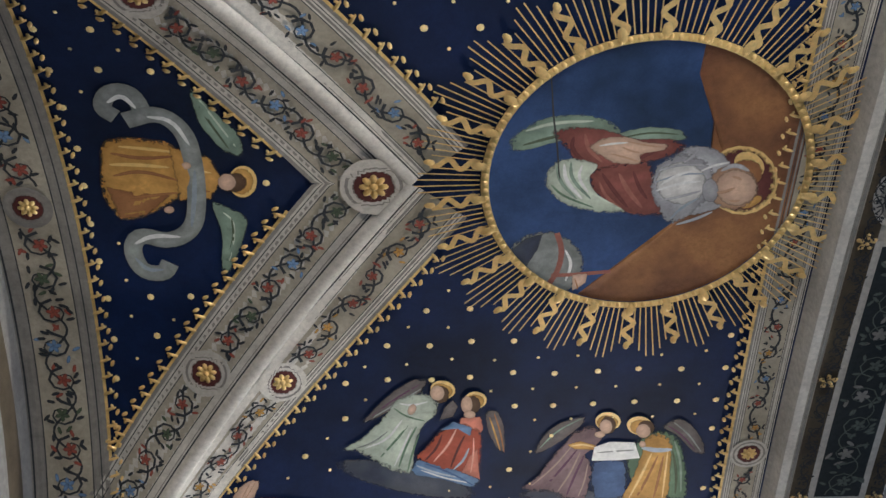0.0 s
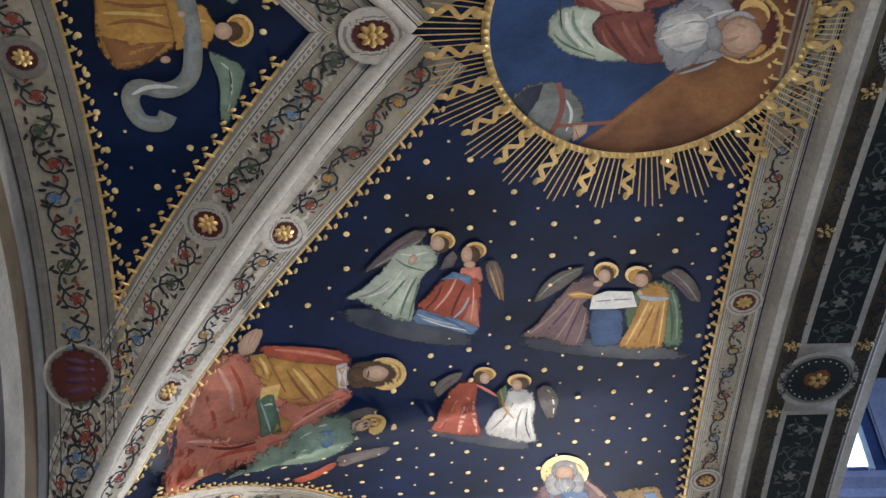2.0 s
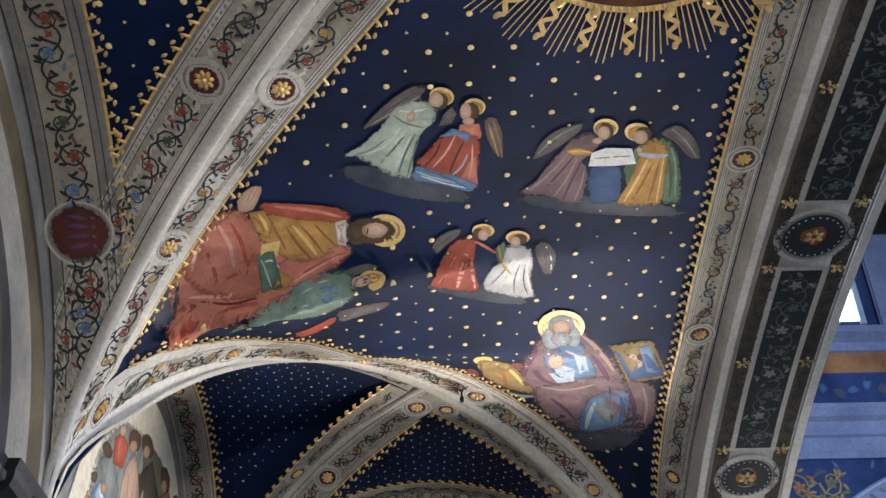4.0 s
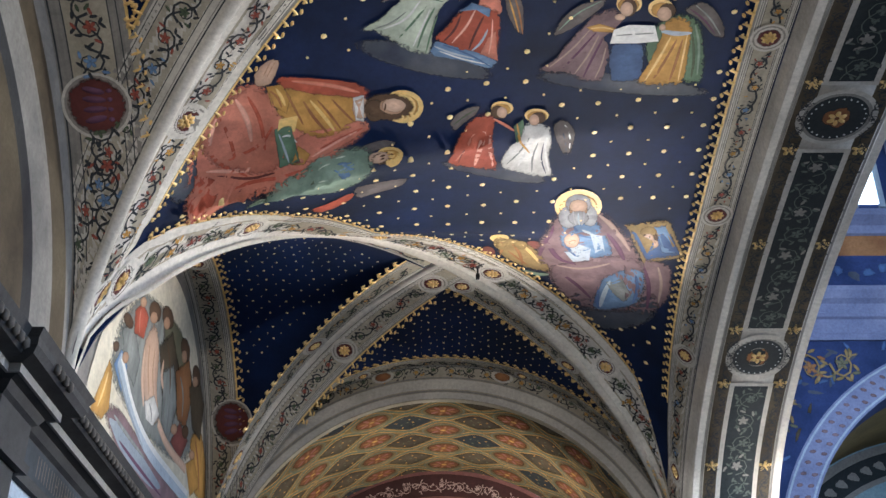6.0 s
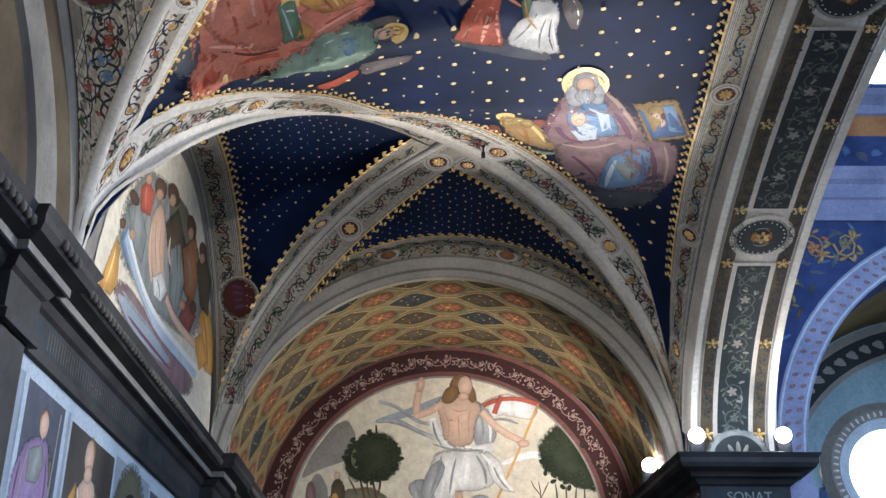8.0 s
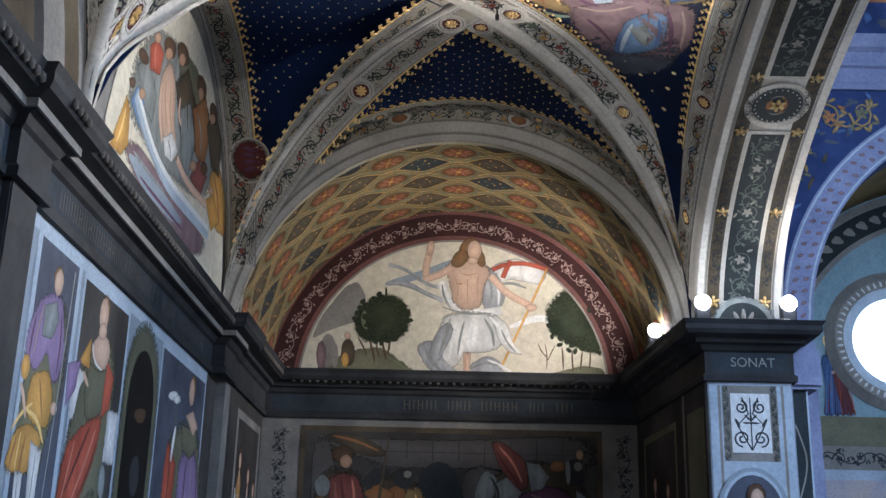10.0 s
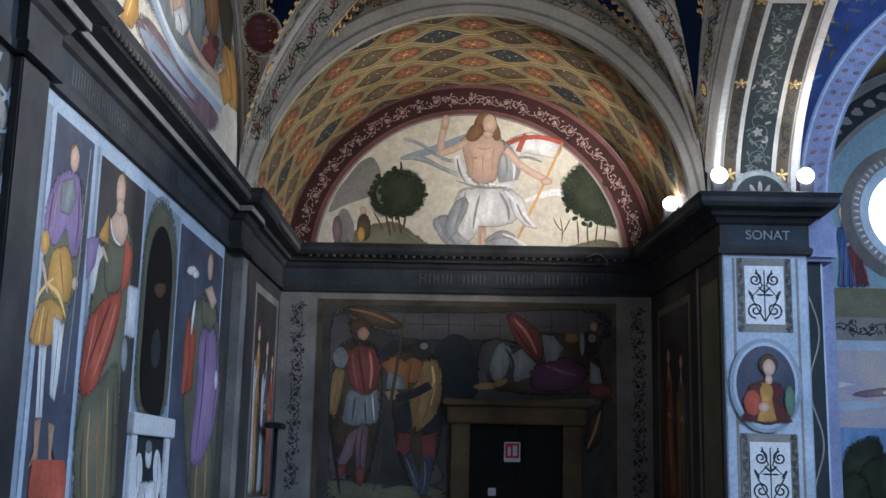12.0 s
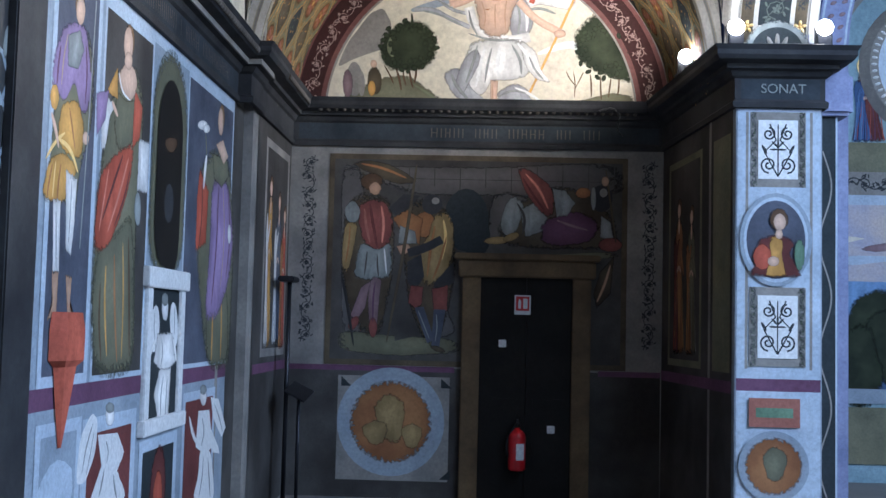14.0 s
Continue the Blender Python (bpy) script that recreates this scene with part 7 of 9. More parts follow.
# ---- the end recess ----
def lattice(p):
    """Waving sage bands that close round orange flowers, with dark lozenges between."""
    L, n, p.grow = math.pi * BR, 9, 0.0
    P, row = L / n, 0.44
    dd = steps(0, L, 160)
    for j in range(-1, 4):                # the dark lozenges between four flowers
        y = REC_Y + 0.22 + j * row
        for i in range(n + 1):
            e = i * P
            p.lift = 0.0
            hw, hh = P * 0.36, row * 0.40
            y0, y1, d0, d1 = max(REC_Y, y + row / 2 - hh), y + row / 2 + hh, max(0.0, e - hw), min(L, e + hw)
            if y0 >= y1:
                continue
            p.fill([(e, y0), (d1, y + row / 2), (e, y1), (d0, y + row / 2)], "umber" if (i * 5 + j * 3) % 4 else "dark_panel", None, 3, 0.0, True)
            p.lift = 0.003
            for q in range(9):
                a, r = q * 2.4 + i, 0.018 * math.sqrt(q) * 2.2
                p.oval(e + r * math.cos(a) * 1.2, max(REC_Y + 0.02, y + row / 2 + r * math.sin(a)), 0.016, 0.010, "ochre" if q % 2 else "sage", 40 * q, 6, rings=1)
    for j in range(4):
        y = REC_Y + 0.22 + j * row
        for s in (1, -1):
            wave = [(d, y + s * (0.115 - 0.085 * math.cos(2 * math.pi * d / P))) for d in dd]
            p.lift = 0.004 + 0.001 * (s > 0)
            p.ribbon(wave, 0.058, "sage")
            p.lift += 0.002
            for k in (-0.030, 0.030):
                p.ribbon([(d, b + k) for d, b in wave], 0.011, "ochre")
        for i in range(n):
            d = (i + 0.5) * P
            p.lift = 0.009
            p.ribbon([(d + 0.185 * math.cos(a), y + 0.135 * math.sin(a)) for a in steps(0, 2 * math.pi, 24)[:-1]], 0.022, "hill", closed=True)
            p.oval(d, y, 0.155, 0.110, "orange", 0, 18, 0.03, i, rings=3)
            p.lift = 0.012
            for q in range(8):
                a = 2 * math.pi * q / 8 + 0.2
                p.oval(d + 0.085 * math.cos(a), y + 0.060 * math.sin(a), 0.042, 0.016, "brick" if q % 2 else "brown", math.degrees(a), 7, rings=1)
            p.oval(d, y, 0.03, 0.022, "ochre", 0, 8, rings=1)


p = Paint(lambda d, y, o: (CX + (BR - o) * math.cos(math.pi - d / BR), y, 3.57 + (BR - o) * math.sin(math.pi - d / BR)), 0.004, 0.00001)
lattice(p)
p.done("painted_lattice", "orange and green interlaced ovals on the barrel vault", "painting", kind="structure")

ring_put = lambda d, w, o: (CX + w * math.cos(math.pi - d / 1.9), REC_Y - 0.024 - o, 3.57 + w * math.sin(math.pi - d / 1.9))
p = Paint(ring_put, 0.004)
LR = math.pi * 1.9
dr = steps(0, LR, 60)
for w0, w1, k in ((1.775, 1.83, "bone"), (1.835, 1.85, "line"), (1.86, 1.95, "bone"), (1.955, 1.97, "line")):
    p.strip([(t, w0) for t in dr], [(t, w1) for t in dr], k, 1)
p.done("arch_moulding", "pale mouldings round the recess arch", "moulding", kind="structure")
p = Paint(ring_put, 0.006)
p.scrolls(0.3, LR - 0.3, 1.97, 2.09, 0.14, "dark_line", ("leaf", "ochre"), 0.010)
for q in (0.25, 0.42, 0.58, 0.75):
    p.oval(LR * q, 2.03, 0.09, 0.055, "bone", 0, 18)
    p.oval(LR * q, 2.03, 0.065, 0.04, "brown", 0, 16)
p.done("painted_scrolls", "dull scrolls round the recess arch", "ornament", kind="stuff")
arc = lambda d, w, o: (CX - 0.02 + w * math.cos(math.pi - d / 1.58), END_Y - o, 3.57 + w * math.sin(math.pi - d / 1.58))
p = Paint(arc, 0.012)
LB = math.pi * 1.58
ds = steps(0, LB, 60)
for w0, w1, k in ((1.46, 1.78, "rosy_wall"), (1.52, 1.74, "border"), (1.455, 1.475, "line")):
    p.strip([(d, w0) for d in ds], [(d, w1) for d in ds], k)
p.scrolls(0.05, LB - 0.05, 1.55, 1.69, 0.17, "pinkish", ("pinkish", "pinkish"), 0.009)
p.done("lunette_border", "dark red half-round border with pale scrolls", "border", kind="structure")


def risen(p):
    cx, cz = CX - 0.02, 3.57
    p.fill([(cx + 1.465 * math.cos(a), cz + 1.465 * math.sin(a)) for a in steps(0, math.pi, 40)], "cream", (cx, 4.2), 5)
    p.fill([(-1.165, 4.535), (-1.047, 4.594), (-0.964, 4.447), (-0.967, 4.239), (-1.300, 4.120), (-1.449, 4.033), (-1.362, 4.259), (-1.259, 4.402)], "wall")
    p.stroke([(-1.019, 4.577), (-1.008, 4.435), (-1.007, 4.294)], 0.022, "line")
    p.stroke([(-0.771, 4.582), (-0.444, 4.674), (-0.064, 4.853)], 0.078, "grey_blue")
    p.stroke([(0.438, 4.182), (0.762, 4.300), (0.871, 4.190)], 0.066, "label")
    p.fill([(-1.487, 3.700), (-1.285, 3.786), (-1.074, 3.918), (-0.804, 3.962), (-0.610, 3.839), (-0.445, 3.710), (-0.740, 3.671)], "hill")
    p.fill([(0.630, 3.666), (0.871, 3.748), (1.139, 3.819), (1.326, 3.790), (1.330, 3.675)], "hill")
    p.stroke([(-0.747, 3.880), (-0.609, 3.800), (-0.499, 3.720)], 0.033, "sage")
    p.cut("painted_ground")
    p.oval(-1.291, 3.914, 0.166, 0.076, "wall", 93, 18)
    p.oval(-1.354, 3.868, 0.144, 0.049, "violet", 93, 18)
    p.oval(-1.100, 3.901, 0.144, 0.070, "umber", 93, 18)
    p.oval(-1.124, 3.828, 0.077, 0.038, "ochre", 93, 18)
    p.oval(-1.113, 4.062, 0.039, 0.033, "skin", 96, 18)
    p.oval(-1.224, 3.871, 0.122, 0.033, "line", 93, 18)
    p.cut("painted_bystanders")
    p.stroke([(-0.905, 4.044), (-0.868, 3.933), (-0.842, 3.812)], 0.022, "hair")
    p.stroke([(-0.780, 4.035), (-0.760, 3.935), (-0.735, 3.836)], 0.022, "hair")
    p.stroke([(-0.709, 4.048), (-0.707, 3.964), (-0.725, 3.881)], 0.022, "hair")
    p.stroke([(-1.014, 4.053), (-0.956, 3.959), (-0.920, 3.877)], 0.016, "hair")
    p.stroke([(-0.834, 4.034), (-0.825, 3.934), (-0.800, 3.857)], 0.016, "hair")
    p.fill([(-1.056, 4.141), (-1.037, 4.350), (-0.823, 4.484), (-0.647, 4.465), (-0.517, 4.332), (-0.527, 4.135), (-0.643, 4.016), (-0.806, 4.001), (-0.969, 4.009)], "tree")
    p.stroke([(-0.766, 4.429), (-0.757, 4.497), (-0.765, 4.554)], 0.022, "tree")
    p.stroke([(-0.954, 4.323), (-0.977, 4.210), (-0.930, 4.127)], 0.044, "sage")
    for i in range(46):
        a = 2.4 * i
        p.oval(-0.785 + (0.21 + 0.06 * math.sin(i * 1.7)) * math.cos(a), 4.245 + (0.20 + 0.05 * math.sin(i * 2.3)) * math.sin(a), 0.035, 0.024, "tree", 37 * i, 6, rings=1)
    p.cut("painted_tree")
    p.stroke([(0.935, 3.997), (0.946, 3.887), (0.946, 3.771)], 0.016, "hair")
    p.stroke([(1.032, 3.982), (1.032, 3.861), (1.042, 3.751)], 0.016, "hair")
    p.stroke([(1.129, 3.962), (1.118, 3.863), (1.107, 3.775)], 0.016, "hair")
    p.stroke([(1.204, 3.964), (1.203, 3.864), (1.192, 3.798)], 0.016, "hair")
    p.stroke([(0.790, 3.774), (0.796, 3.911), (0.774, 4.021)], 0.011, "hair")
    p.stroke([(0.796, 3.856), (0.844, 3.956), (0.871, 4.012)], 0.011, "hair")
    p.stroke([(0.796, 3.884), (0.736, 3.954), (0.709, 4.020)], 0.011, "hair")
    p.fill([(0.773, 4.345), (0.871, 4.493), (1.001, 4.586), (1.153, 4.420), (1.276, 4.198), (1.333, 3.922), (1.193, 3.947), (0.979, 4.025), (0.817, 4.133)], "tree")
    for i in range(40):
        a = 2.4 * i
        p.oval(1.06 + (0.20 + 0.05 * math.sin(i * 1.7)) * math.cos(a), 4.22 + (0.21 + 0.06 * math.sin(i * 2.3)) * math.sin(a), 0.035, 0.024, "tree", 37 * i, 6, rings=1)
    p.cut("painted_tree")
    p.stroke([(-0.744, 4.588), (-0.563, 4.603), (-0.396, 4.504), (-0.208, 4.428)], 0.045, "pale_hair", False)
    p.stroke([(-0.745, 4.783), (-0.556, 4.729), (-0.387, 4.589), (-0.211, 4.552)], 0.034, "pale_hair", False)
    p.stroke([(-0.661, 4.578), (-0.496, 4.547), (-0.274, 4.438)], 0.017, "wing")
    p.stroke([(-0.656, 4.767), (-0.499, 4.673), (-0.277, 4.551)], 0.011, "wing")
    p.fill([(0.213, 4.731), (0.322, 4.814), (0.486, 4.868), (0.662, 4.814), (0.794, 4.753), (0.740, 4.604), (0.598, 4.630), (0.433, 4.661), (0.297, 4.596)], "white")
    p.stroke([(0.325, 4.602), (0.461, 4.622), (0.598, 4.568)], 0.028, "wing")
    p.stroke([(0.235, 4.732), (0.388, 4.809), (0.596, 4.824), (0.799, 4.759)], 0.045, "red", False)
    p.stroke([(0.443, 4.844), (0.400, 4.758), (0.368, 4.666)], 0.050, "red", False)
    p.cut("painted_flag")
    p.stroke([(0.794, 4.765), (0.589, 4.285), (0.366, 3.803)], 0.022, "ochre", False)
    p.cut("painted_staff")
    p.fill([(0.169, 4.788), (0.279, 4.744), (0.368, 4.603), (0.392, 4.450), (0.301, 4.308), (0.192, 4.334), (0.150, 4.571)], "pale_hair")
    p.stroke([(0.214, 4.714), (0.271, 4.544), (0.246, 4.357)], 0.022, "wing")
    p.stroke([(0.269, 4.698), (0.336, 4.546), (0.327, 4.393)], 0.028, "label")
    p.stroke([(0.302, 4.630), (0.369, 4.518), (0.354, 4.405)], 0.017, "wing")
    p.stroke([(-0.223, 4.621), (-0.176, 4.451), (-0.010, 4.324), (0.192, 4.300), (0.360, 4.343)], 0.094, "white", False)
    p.fill([(-0.183, 4.282), (0.056, 4.326), (0.274, 4.291), (0.395, 4.125), (0.332, 3.968), (0.171, 3.921), (0.009, 3.929), (-0.069, 3.773), (-0.257, 3.747), (-0.289, 3.945), (-0.239, 4.113)], "white")
    p.fill([(-0.452, 3.969), (-0.345, 4.033), (-0.236, 4.001), (-0.195, 3.847), (-0.030, 3.719), (-0.202, 3.688), (-0.355, 3.778)], "pale_hair")
    p.fill([(0.263, 4.318), (0.416, 4.209), (0.472, 4.015), (0.570, 3.907), (0.419, 3.942), (0.320, 4.068)], "white")
    p.fill([(0.054, 3.797), (0.225, 3.900), (0.344, 3.847), (0.378, 3.738), (0.539, 3.714), (0.336, 3.666), (0.121, 3.667)], "pale_hair")
    p.fill([(-0.266, 4.112), (-0.149, 4.226), (-0.092, 4.116), (-0.207, 3.891), (-0.268, 3.769), (-0.336, 3.889)], "pale_hair")
    p.stroke([(-0.371, 3.971), (-0.325, 3.861), (-0.203, 3.726)], 0.033, "wing")
    p.stroke([(-0.133, 4.255), (-0.168, 4.086), (-0.234, 3.891)], 0.027, "wing")
    p.stroke([(0.003, 4.229), (-0.037, 4.061), (-0.055, 3.894)], 0.022, "wing")
    p.stroke([(0.193, 4.261), (0.276, 4.123), (0.289, 3.984)], 0.027, "wing")
    p.stroke([(0.084, 4.259), (0.060, 4.091), (0.073, 3.963)], 0.038, "label")
    p.stroke([(-0.062, 4.239), (-0.102, 4.060), (-0.141, 3.848)], 0.033, "label")
    p.stroke([(0.247, 4.279), (0.357, 4.152), (0.413, 4.003)], 0.033, "label")
    p.stroke([(-0.218, 4.366), (0.002, 4.297), (0.274, 4.313)], 0.022, "wing")
    p.stroke([(-0.222, 4.552), (-0.153, 4.423), (0.001, 4.330)], 0.028, "label")
    p.stroke([(-0.223, 4.592), (-0.198, 4.462), (-0.135, 4.350)], 0.022, "wing")
    p.stroke([(0.357, 4.152), (0.412, 4.025), (0.494, 3.938)], 0.022, "wing")
    p.stroke([(0.226, 3.856), (0.361, 3.803), (0.485, 3.718)], 0.027, "label")
    p.stroke([(0.076, 3.765), (0.199, 3.833), (0.334, 3.803)], 0.022, "wing")
    p.stroke([(0.131, 3.700), (0.254, 3.746), (0.362, 3.705)], 0.016, "wing")
    p.cut("painted_drapery")
    p.fill([(-0.194, 4.781), (-0.064, 4.853), (0.157, 4.845), (0.252, 4.732), (0.183, 4.571), (0.158, 4.378), (0.012, 4.330), (-0.109, 4.407), (-0.141, 4.594)], "skin")
    p.stroke([(-0.104, 4.680), (-0.057, 4.538), (-0.077, 4.419)], 0.011, "tan")
    p.stroke([(0.137, 4.713), (0.117, 4.570), (0.131, 4.412)], 0.011, "tan")
    p.stroke([(-0.033, 4.710), (0.039, 4.682), (0.115, 4.712)], 0.011, "tan")
    p.stroke([(0.028, 4.654), (0.025, 4.540), (0.033, 4.410)], 0.011, "tan")
    p.stroke([(-0.070, 4.606), (-0.042, 4.595), (-0.026, 4.607)], 0.011, "brown")
    p.stroke([(-0.351, 4.905), (-0.386, 4.743), (-0.366, 4.629)], 0.073, "skin", False)
    p.stroke([(-0.378, 4.640), (-0.252, 4.683), (-0.128, 4.759)], 0.073, "skin", False)
    p.oval(-0.342, 4.957, 0.080, 0.040, "skin", 82, 18)
    p.stroke([(0.247, 4.686), (0.408, 4.507), (0.643, 4.388)], 0.072, "skin", False)
    p.oval(0.643, 4.376, 0.059, 0.039, "skin", -178, 18)
    p.fill([(-0.002, 3.917), (0.068, 3.919), (0.062, 3.671), (0.003, 3.659)], "skin")
    p.stroke([(0.015, 3.896), (0.022, 3.785), (0.019, 3.687)], 0.011, "tan")
    p.cut("painted_body")
    p.oval(0.050, 4.947, 0.127, 0.116, "fair_hair", 91, 18)
    p.oval(-0.053, 4.853, 0.107, 0.073, "fair_hair", 54, 18)
    p.oval(0.145, 4.868, 0.103, 0.050, "fair_hair", 105, 18)
    p.oval(0.089, 4.942, 0.106, 0.073, "skin", 91, 18)
    p.oval(0.074, 4.838, 0.053, 0.040, "skin", -179, 18)
    p.stroke([(-0.011, 5.015), (-0.032, 4.911), (-0.085, 4.823)], 0.017, "brown")
    p.cut("painted_head")


fresco(north, "fresco_lunette", "half-round painting, pale robed shape with a red-white flag", risen)


def guards(p):
    # ground and wall patches use colours lowered for the end wall's shade
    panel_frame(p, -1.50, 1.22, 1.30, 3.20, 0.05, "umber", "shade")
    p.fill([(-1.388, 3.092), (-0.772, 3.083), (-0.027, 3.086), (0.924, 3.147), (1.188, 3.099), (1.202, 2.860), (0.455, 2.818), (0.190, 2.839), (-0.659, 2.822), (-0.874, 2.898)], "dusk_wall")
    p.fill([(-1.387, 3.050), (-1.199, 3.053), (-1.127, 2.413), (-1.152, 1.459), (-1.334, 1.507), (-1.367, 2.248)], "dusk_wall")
    for i in range(9):
        p.rect(-0.75 + i * 0.24, 2.80 + 0.10 * (i % 2), -0.742 + i * 0.24, 3.12, "shade")
    p.rect(-0.8, 2.97, 1.2, 2.976, "shade")
    p.fill([(-1.345, 1.533), (-0.836, 1.493), (-0.308, 1.480), (-0.242, 1.351), (-0.831, 1.309), (-1.340, 1.349)], "hill")
    p.fill([(-0.661, 1.893), (-0.367, 1.768), (-0.278, 1.559), (-0.361, 1.500), (-0.571, 1.473), (-0.654, 1.629)], "dusk_wall")
    p.fill([(0.032, 2.810), (0.189, 2.866), (0.508, 2.766), (0.539, 2.554), (0.199, 2.388), (-0.001, 2.384)], "dusk_wall")
    p.oval(-0.202, 2.592, 0.298, 0.212, "dark_panel", 91, 18)
    p.oval(-0.108, 2.434, 0.191, 0.137, "dark_panel", 91, 18)
    p.fill([(-0.902, 1.993), (-0.665, 2.051), (-0.599, 1.525), (-0.835, 1.467)], "shade")
    p.cut("painted_ground")
    p.fill([(-1.338, 2.675), (-1.192, 2.812), (-0.924, 2.764), (-0.870, 2.365), (-0.892, 1.993), (-0.984, 1.516), (-1.101, 1.513), (-1.265, 1.667), (-1.364, 2.141)], "umber")
    p.fill([(-0.868, 2.685), (-0.552, 2.798), (-0.334, 2.589), (-0.297, 2.112), (-0.356, 1.742), (-0.454, 1.413), (-0.571, 1.473), (-0.729, 1.838), (-0.778, 2.314)], "umber")
    p.fill([(0.111, 2.545), (0.349, 2.816), (0.664, 2.929), (1.034, 2.830), (1.185, 2.568), (1.198, 2.357), (0.516, 2.342), (0.147, 2.376)], "umber")
    p.fill([(-1.286, 3.105), (-1.148, 3.140), (-0.933, 3.106), (-0.744, 3.008), (-0.683, 2.934), (-0.875, 2.920), (-1.134, 3.022)], "umber")
    p.stroke([(-1.201, 3.107), (-0.986, 3.068), (-0.770, 2.976)], 0.027, "brown")
    p.oval(-1.100, 2.937, 0.107, 0.086, "hair", -180, 18)
    p.oval(-1.066, 2.873, 0.064, 0.059, "tan", 94, 18)
    p.fill([(-1.221, 2.699), (-1.111, 2.776), (-0.950, 2.736), (-0.887, 2.578), (-0.913, 2.364), (-1.027, 2.276), (-1.152, 2.359), (-1.205, 2.518)], "madder")
    p.oval(-1.273, 2.644, 0.107, 0.075, "wing", 92, 18)
    p.fill([(-1.334, 2.542), (-1.221, 2.539), (-1.243, 2.357), (-1.298, 2.079), (-1.358, 2.131), (-1.355, 2.354)], "sand")
    p.fill([(-1.179, 2.369), (-1.027, 2.282), (-0.902, 2.375), (-0.888, 2.057), (-1.062, 2.010), (-1.244, 2.038), (-1.217, 2.224)], "wing")
    p.fill([(-1.094, 2.020), (-0.978, 2.044), (-0.999, 1.832), (-1.016, 1.504), (-1.074, 1.503), (-1.103, 1.777)], "violet")
    p.fill([(-1.167, 1.944), (-1.083, 1.999), (-1.129, 1.749), (-1.220, 1.605), (-1.260, 1.688)], "violet")
    p.oval(-1.049, 1.567, 0.095, 0.042, "madder", 92, 18)
    p.oval(-1.231, 1.605, 0.074, 0.042, "madder", 61, 18)
    p.stroke([(-1.110, 2.733), (-1.078, 2.547), (-1.028, 2.308)], 0.027, "maroon")
    p.stroke([(-1.002, 2.709), (-0.971, 2.549), (-0.987, 2.362)], 0.027, "coral")
    p.stroke([(-1.161, 2.679), (-1.141, 2.519), (-1.099, 2.360)], 0.027, "brick")
    p.stroke([(-1.123, 2.280), (-1.131, 2.173), (-1.143, 2.051)], 0.016, "shade")
    p.stroke([(-1.027, 2.255), (-1.024, 2.149), (-1.010, 2.043)], 0.016, "shade")
    p.stroke([(-0.964, 2.310), (-0.951, 2.204), (-0.936, 2.071)], 0.016, "label")
    p.stroke([(-1.040, 1.990), (-1.057, 1.830), (-1.051, 1.619)], 0.016, "purple")
    p.stroke([(-1.290, 2.516), (-1.296, 2.356), (-1.322, 2.169)], 0.016, "brown")
    p.cut("armoured_shape")
    p.oval(-0.588, 2.541, 0.128, 0.106, "brown", 92, 18)
    p.fill([(-0.922, 2.694), (-0.792, 2.820), (-0.648, 2.807), (-0.736, 2.698), (-0.856, 2.621)], "stone")
    p.fill([(-0.893, 2.599), (-0.762, 2.676), (-0.611, 2.594), (-0.636, 2.359), (-0.798, 2.462)], "brown")
    p.fill([(-0.505, 2.612), (-0.389, 2.652), (-0.322, 2.536), (-0.317, 2.324), (-0.365, 2.100), (-0.531, 1.964), (-0.628, 2.052), (-0.635, 2.317), (-0.553, 2.425)], "sand")
    p.stroke([(-0.414, 2.587), (-0.383, 2.428), (-0.421, 2.215)], 0.027, "gold_paint")
    p.stroke([(-0.492, 2.533), (-0.529, 2.319), (-0.554, 2.054)], 0.027, "brown")
    p.stroke([(-0.383, 2.428), (-0.431, 2.215), (-0.501, 2.028)], 0.021, "brown")
    p.fill([(-0.738, 2.182), (-0.618, 2.254), (-0.586, 2.053), (-0.662, 1.935), (-0.733, 1.997)], "stone")
    p.fill([(-0.479, 2.002), (-0.314, 2.191), (-0.305, 2.006), (-0.502, 1.886)], "stone")
    p.fill([(-0.848, 2.333), (-0.742, 2.357), (-0.698, 2.289), (-0.803, 2.249)], "tan")
    p.fill([(-0.821, 2.526), (-0.677, 2.475), (-0.658, 2.359), (-0.833, 2.355)], "wing")
    p.stroke([(-0.740, 2.272), (-0.582, 2.318), (-0.425, 2.406)], 0.080, "stone", False)
    p.fill([(-0.706, 1.966), (-0.589, 1.958), (-0.600, 1.788), (-0.658, 1.750), (-0.723, 1.807)], "madder")
    p.fill([(-0.509, 1.938), (-0.357, 1.979), (-0.362, 1.741), (-0.483, 1.728)], "madder")
    p.fill([(-0.658, 1.755), (-0.579, 1.763), (-0.476, 1.476), (-0.539, 1.443)], "dusk")
    p.fill([(-0.483, 1.739), (-0.377, 1.741), (-0.427, 1.414), (-0.496, 1.412)], "dusk")
    p.oval(-0.524, 2.734, 0.096, 0.096, "stone", 116, 18)
    p.oval(-0.493, 2.767, 0.037, 0.032, "line", -180, 18)
    p.stroke([(-0.461, 1.707), (-0.447, 1.582), (-0.465, 1.450)], 0.011, "wing")
    p.stroke([(-0.631, 1.735), (-0.575, 1.605), (-0.519, 1.475)], 0.011, "wing")
    p.oval(-0.437, 1.382, 0.074, 0.026, "umber", 162, 18)
    p.cut("armoured_shape")
    p.stroke([(-0.677, 3.106), (-0.773, 2.314), (-0.919, 1.433)], 0.032, "umber")
    p.stroke([(-1.362, 2.078), (-1.288, 1.746), (-1.225, 1.394)], 0.026, "black")
    p.cut("painted_spears")
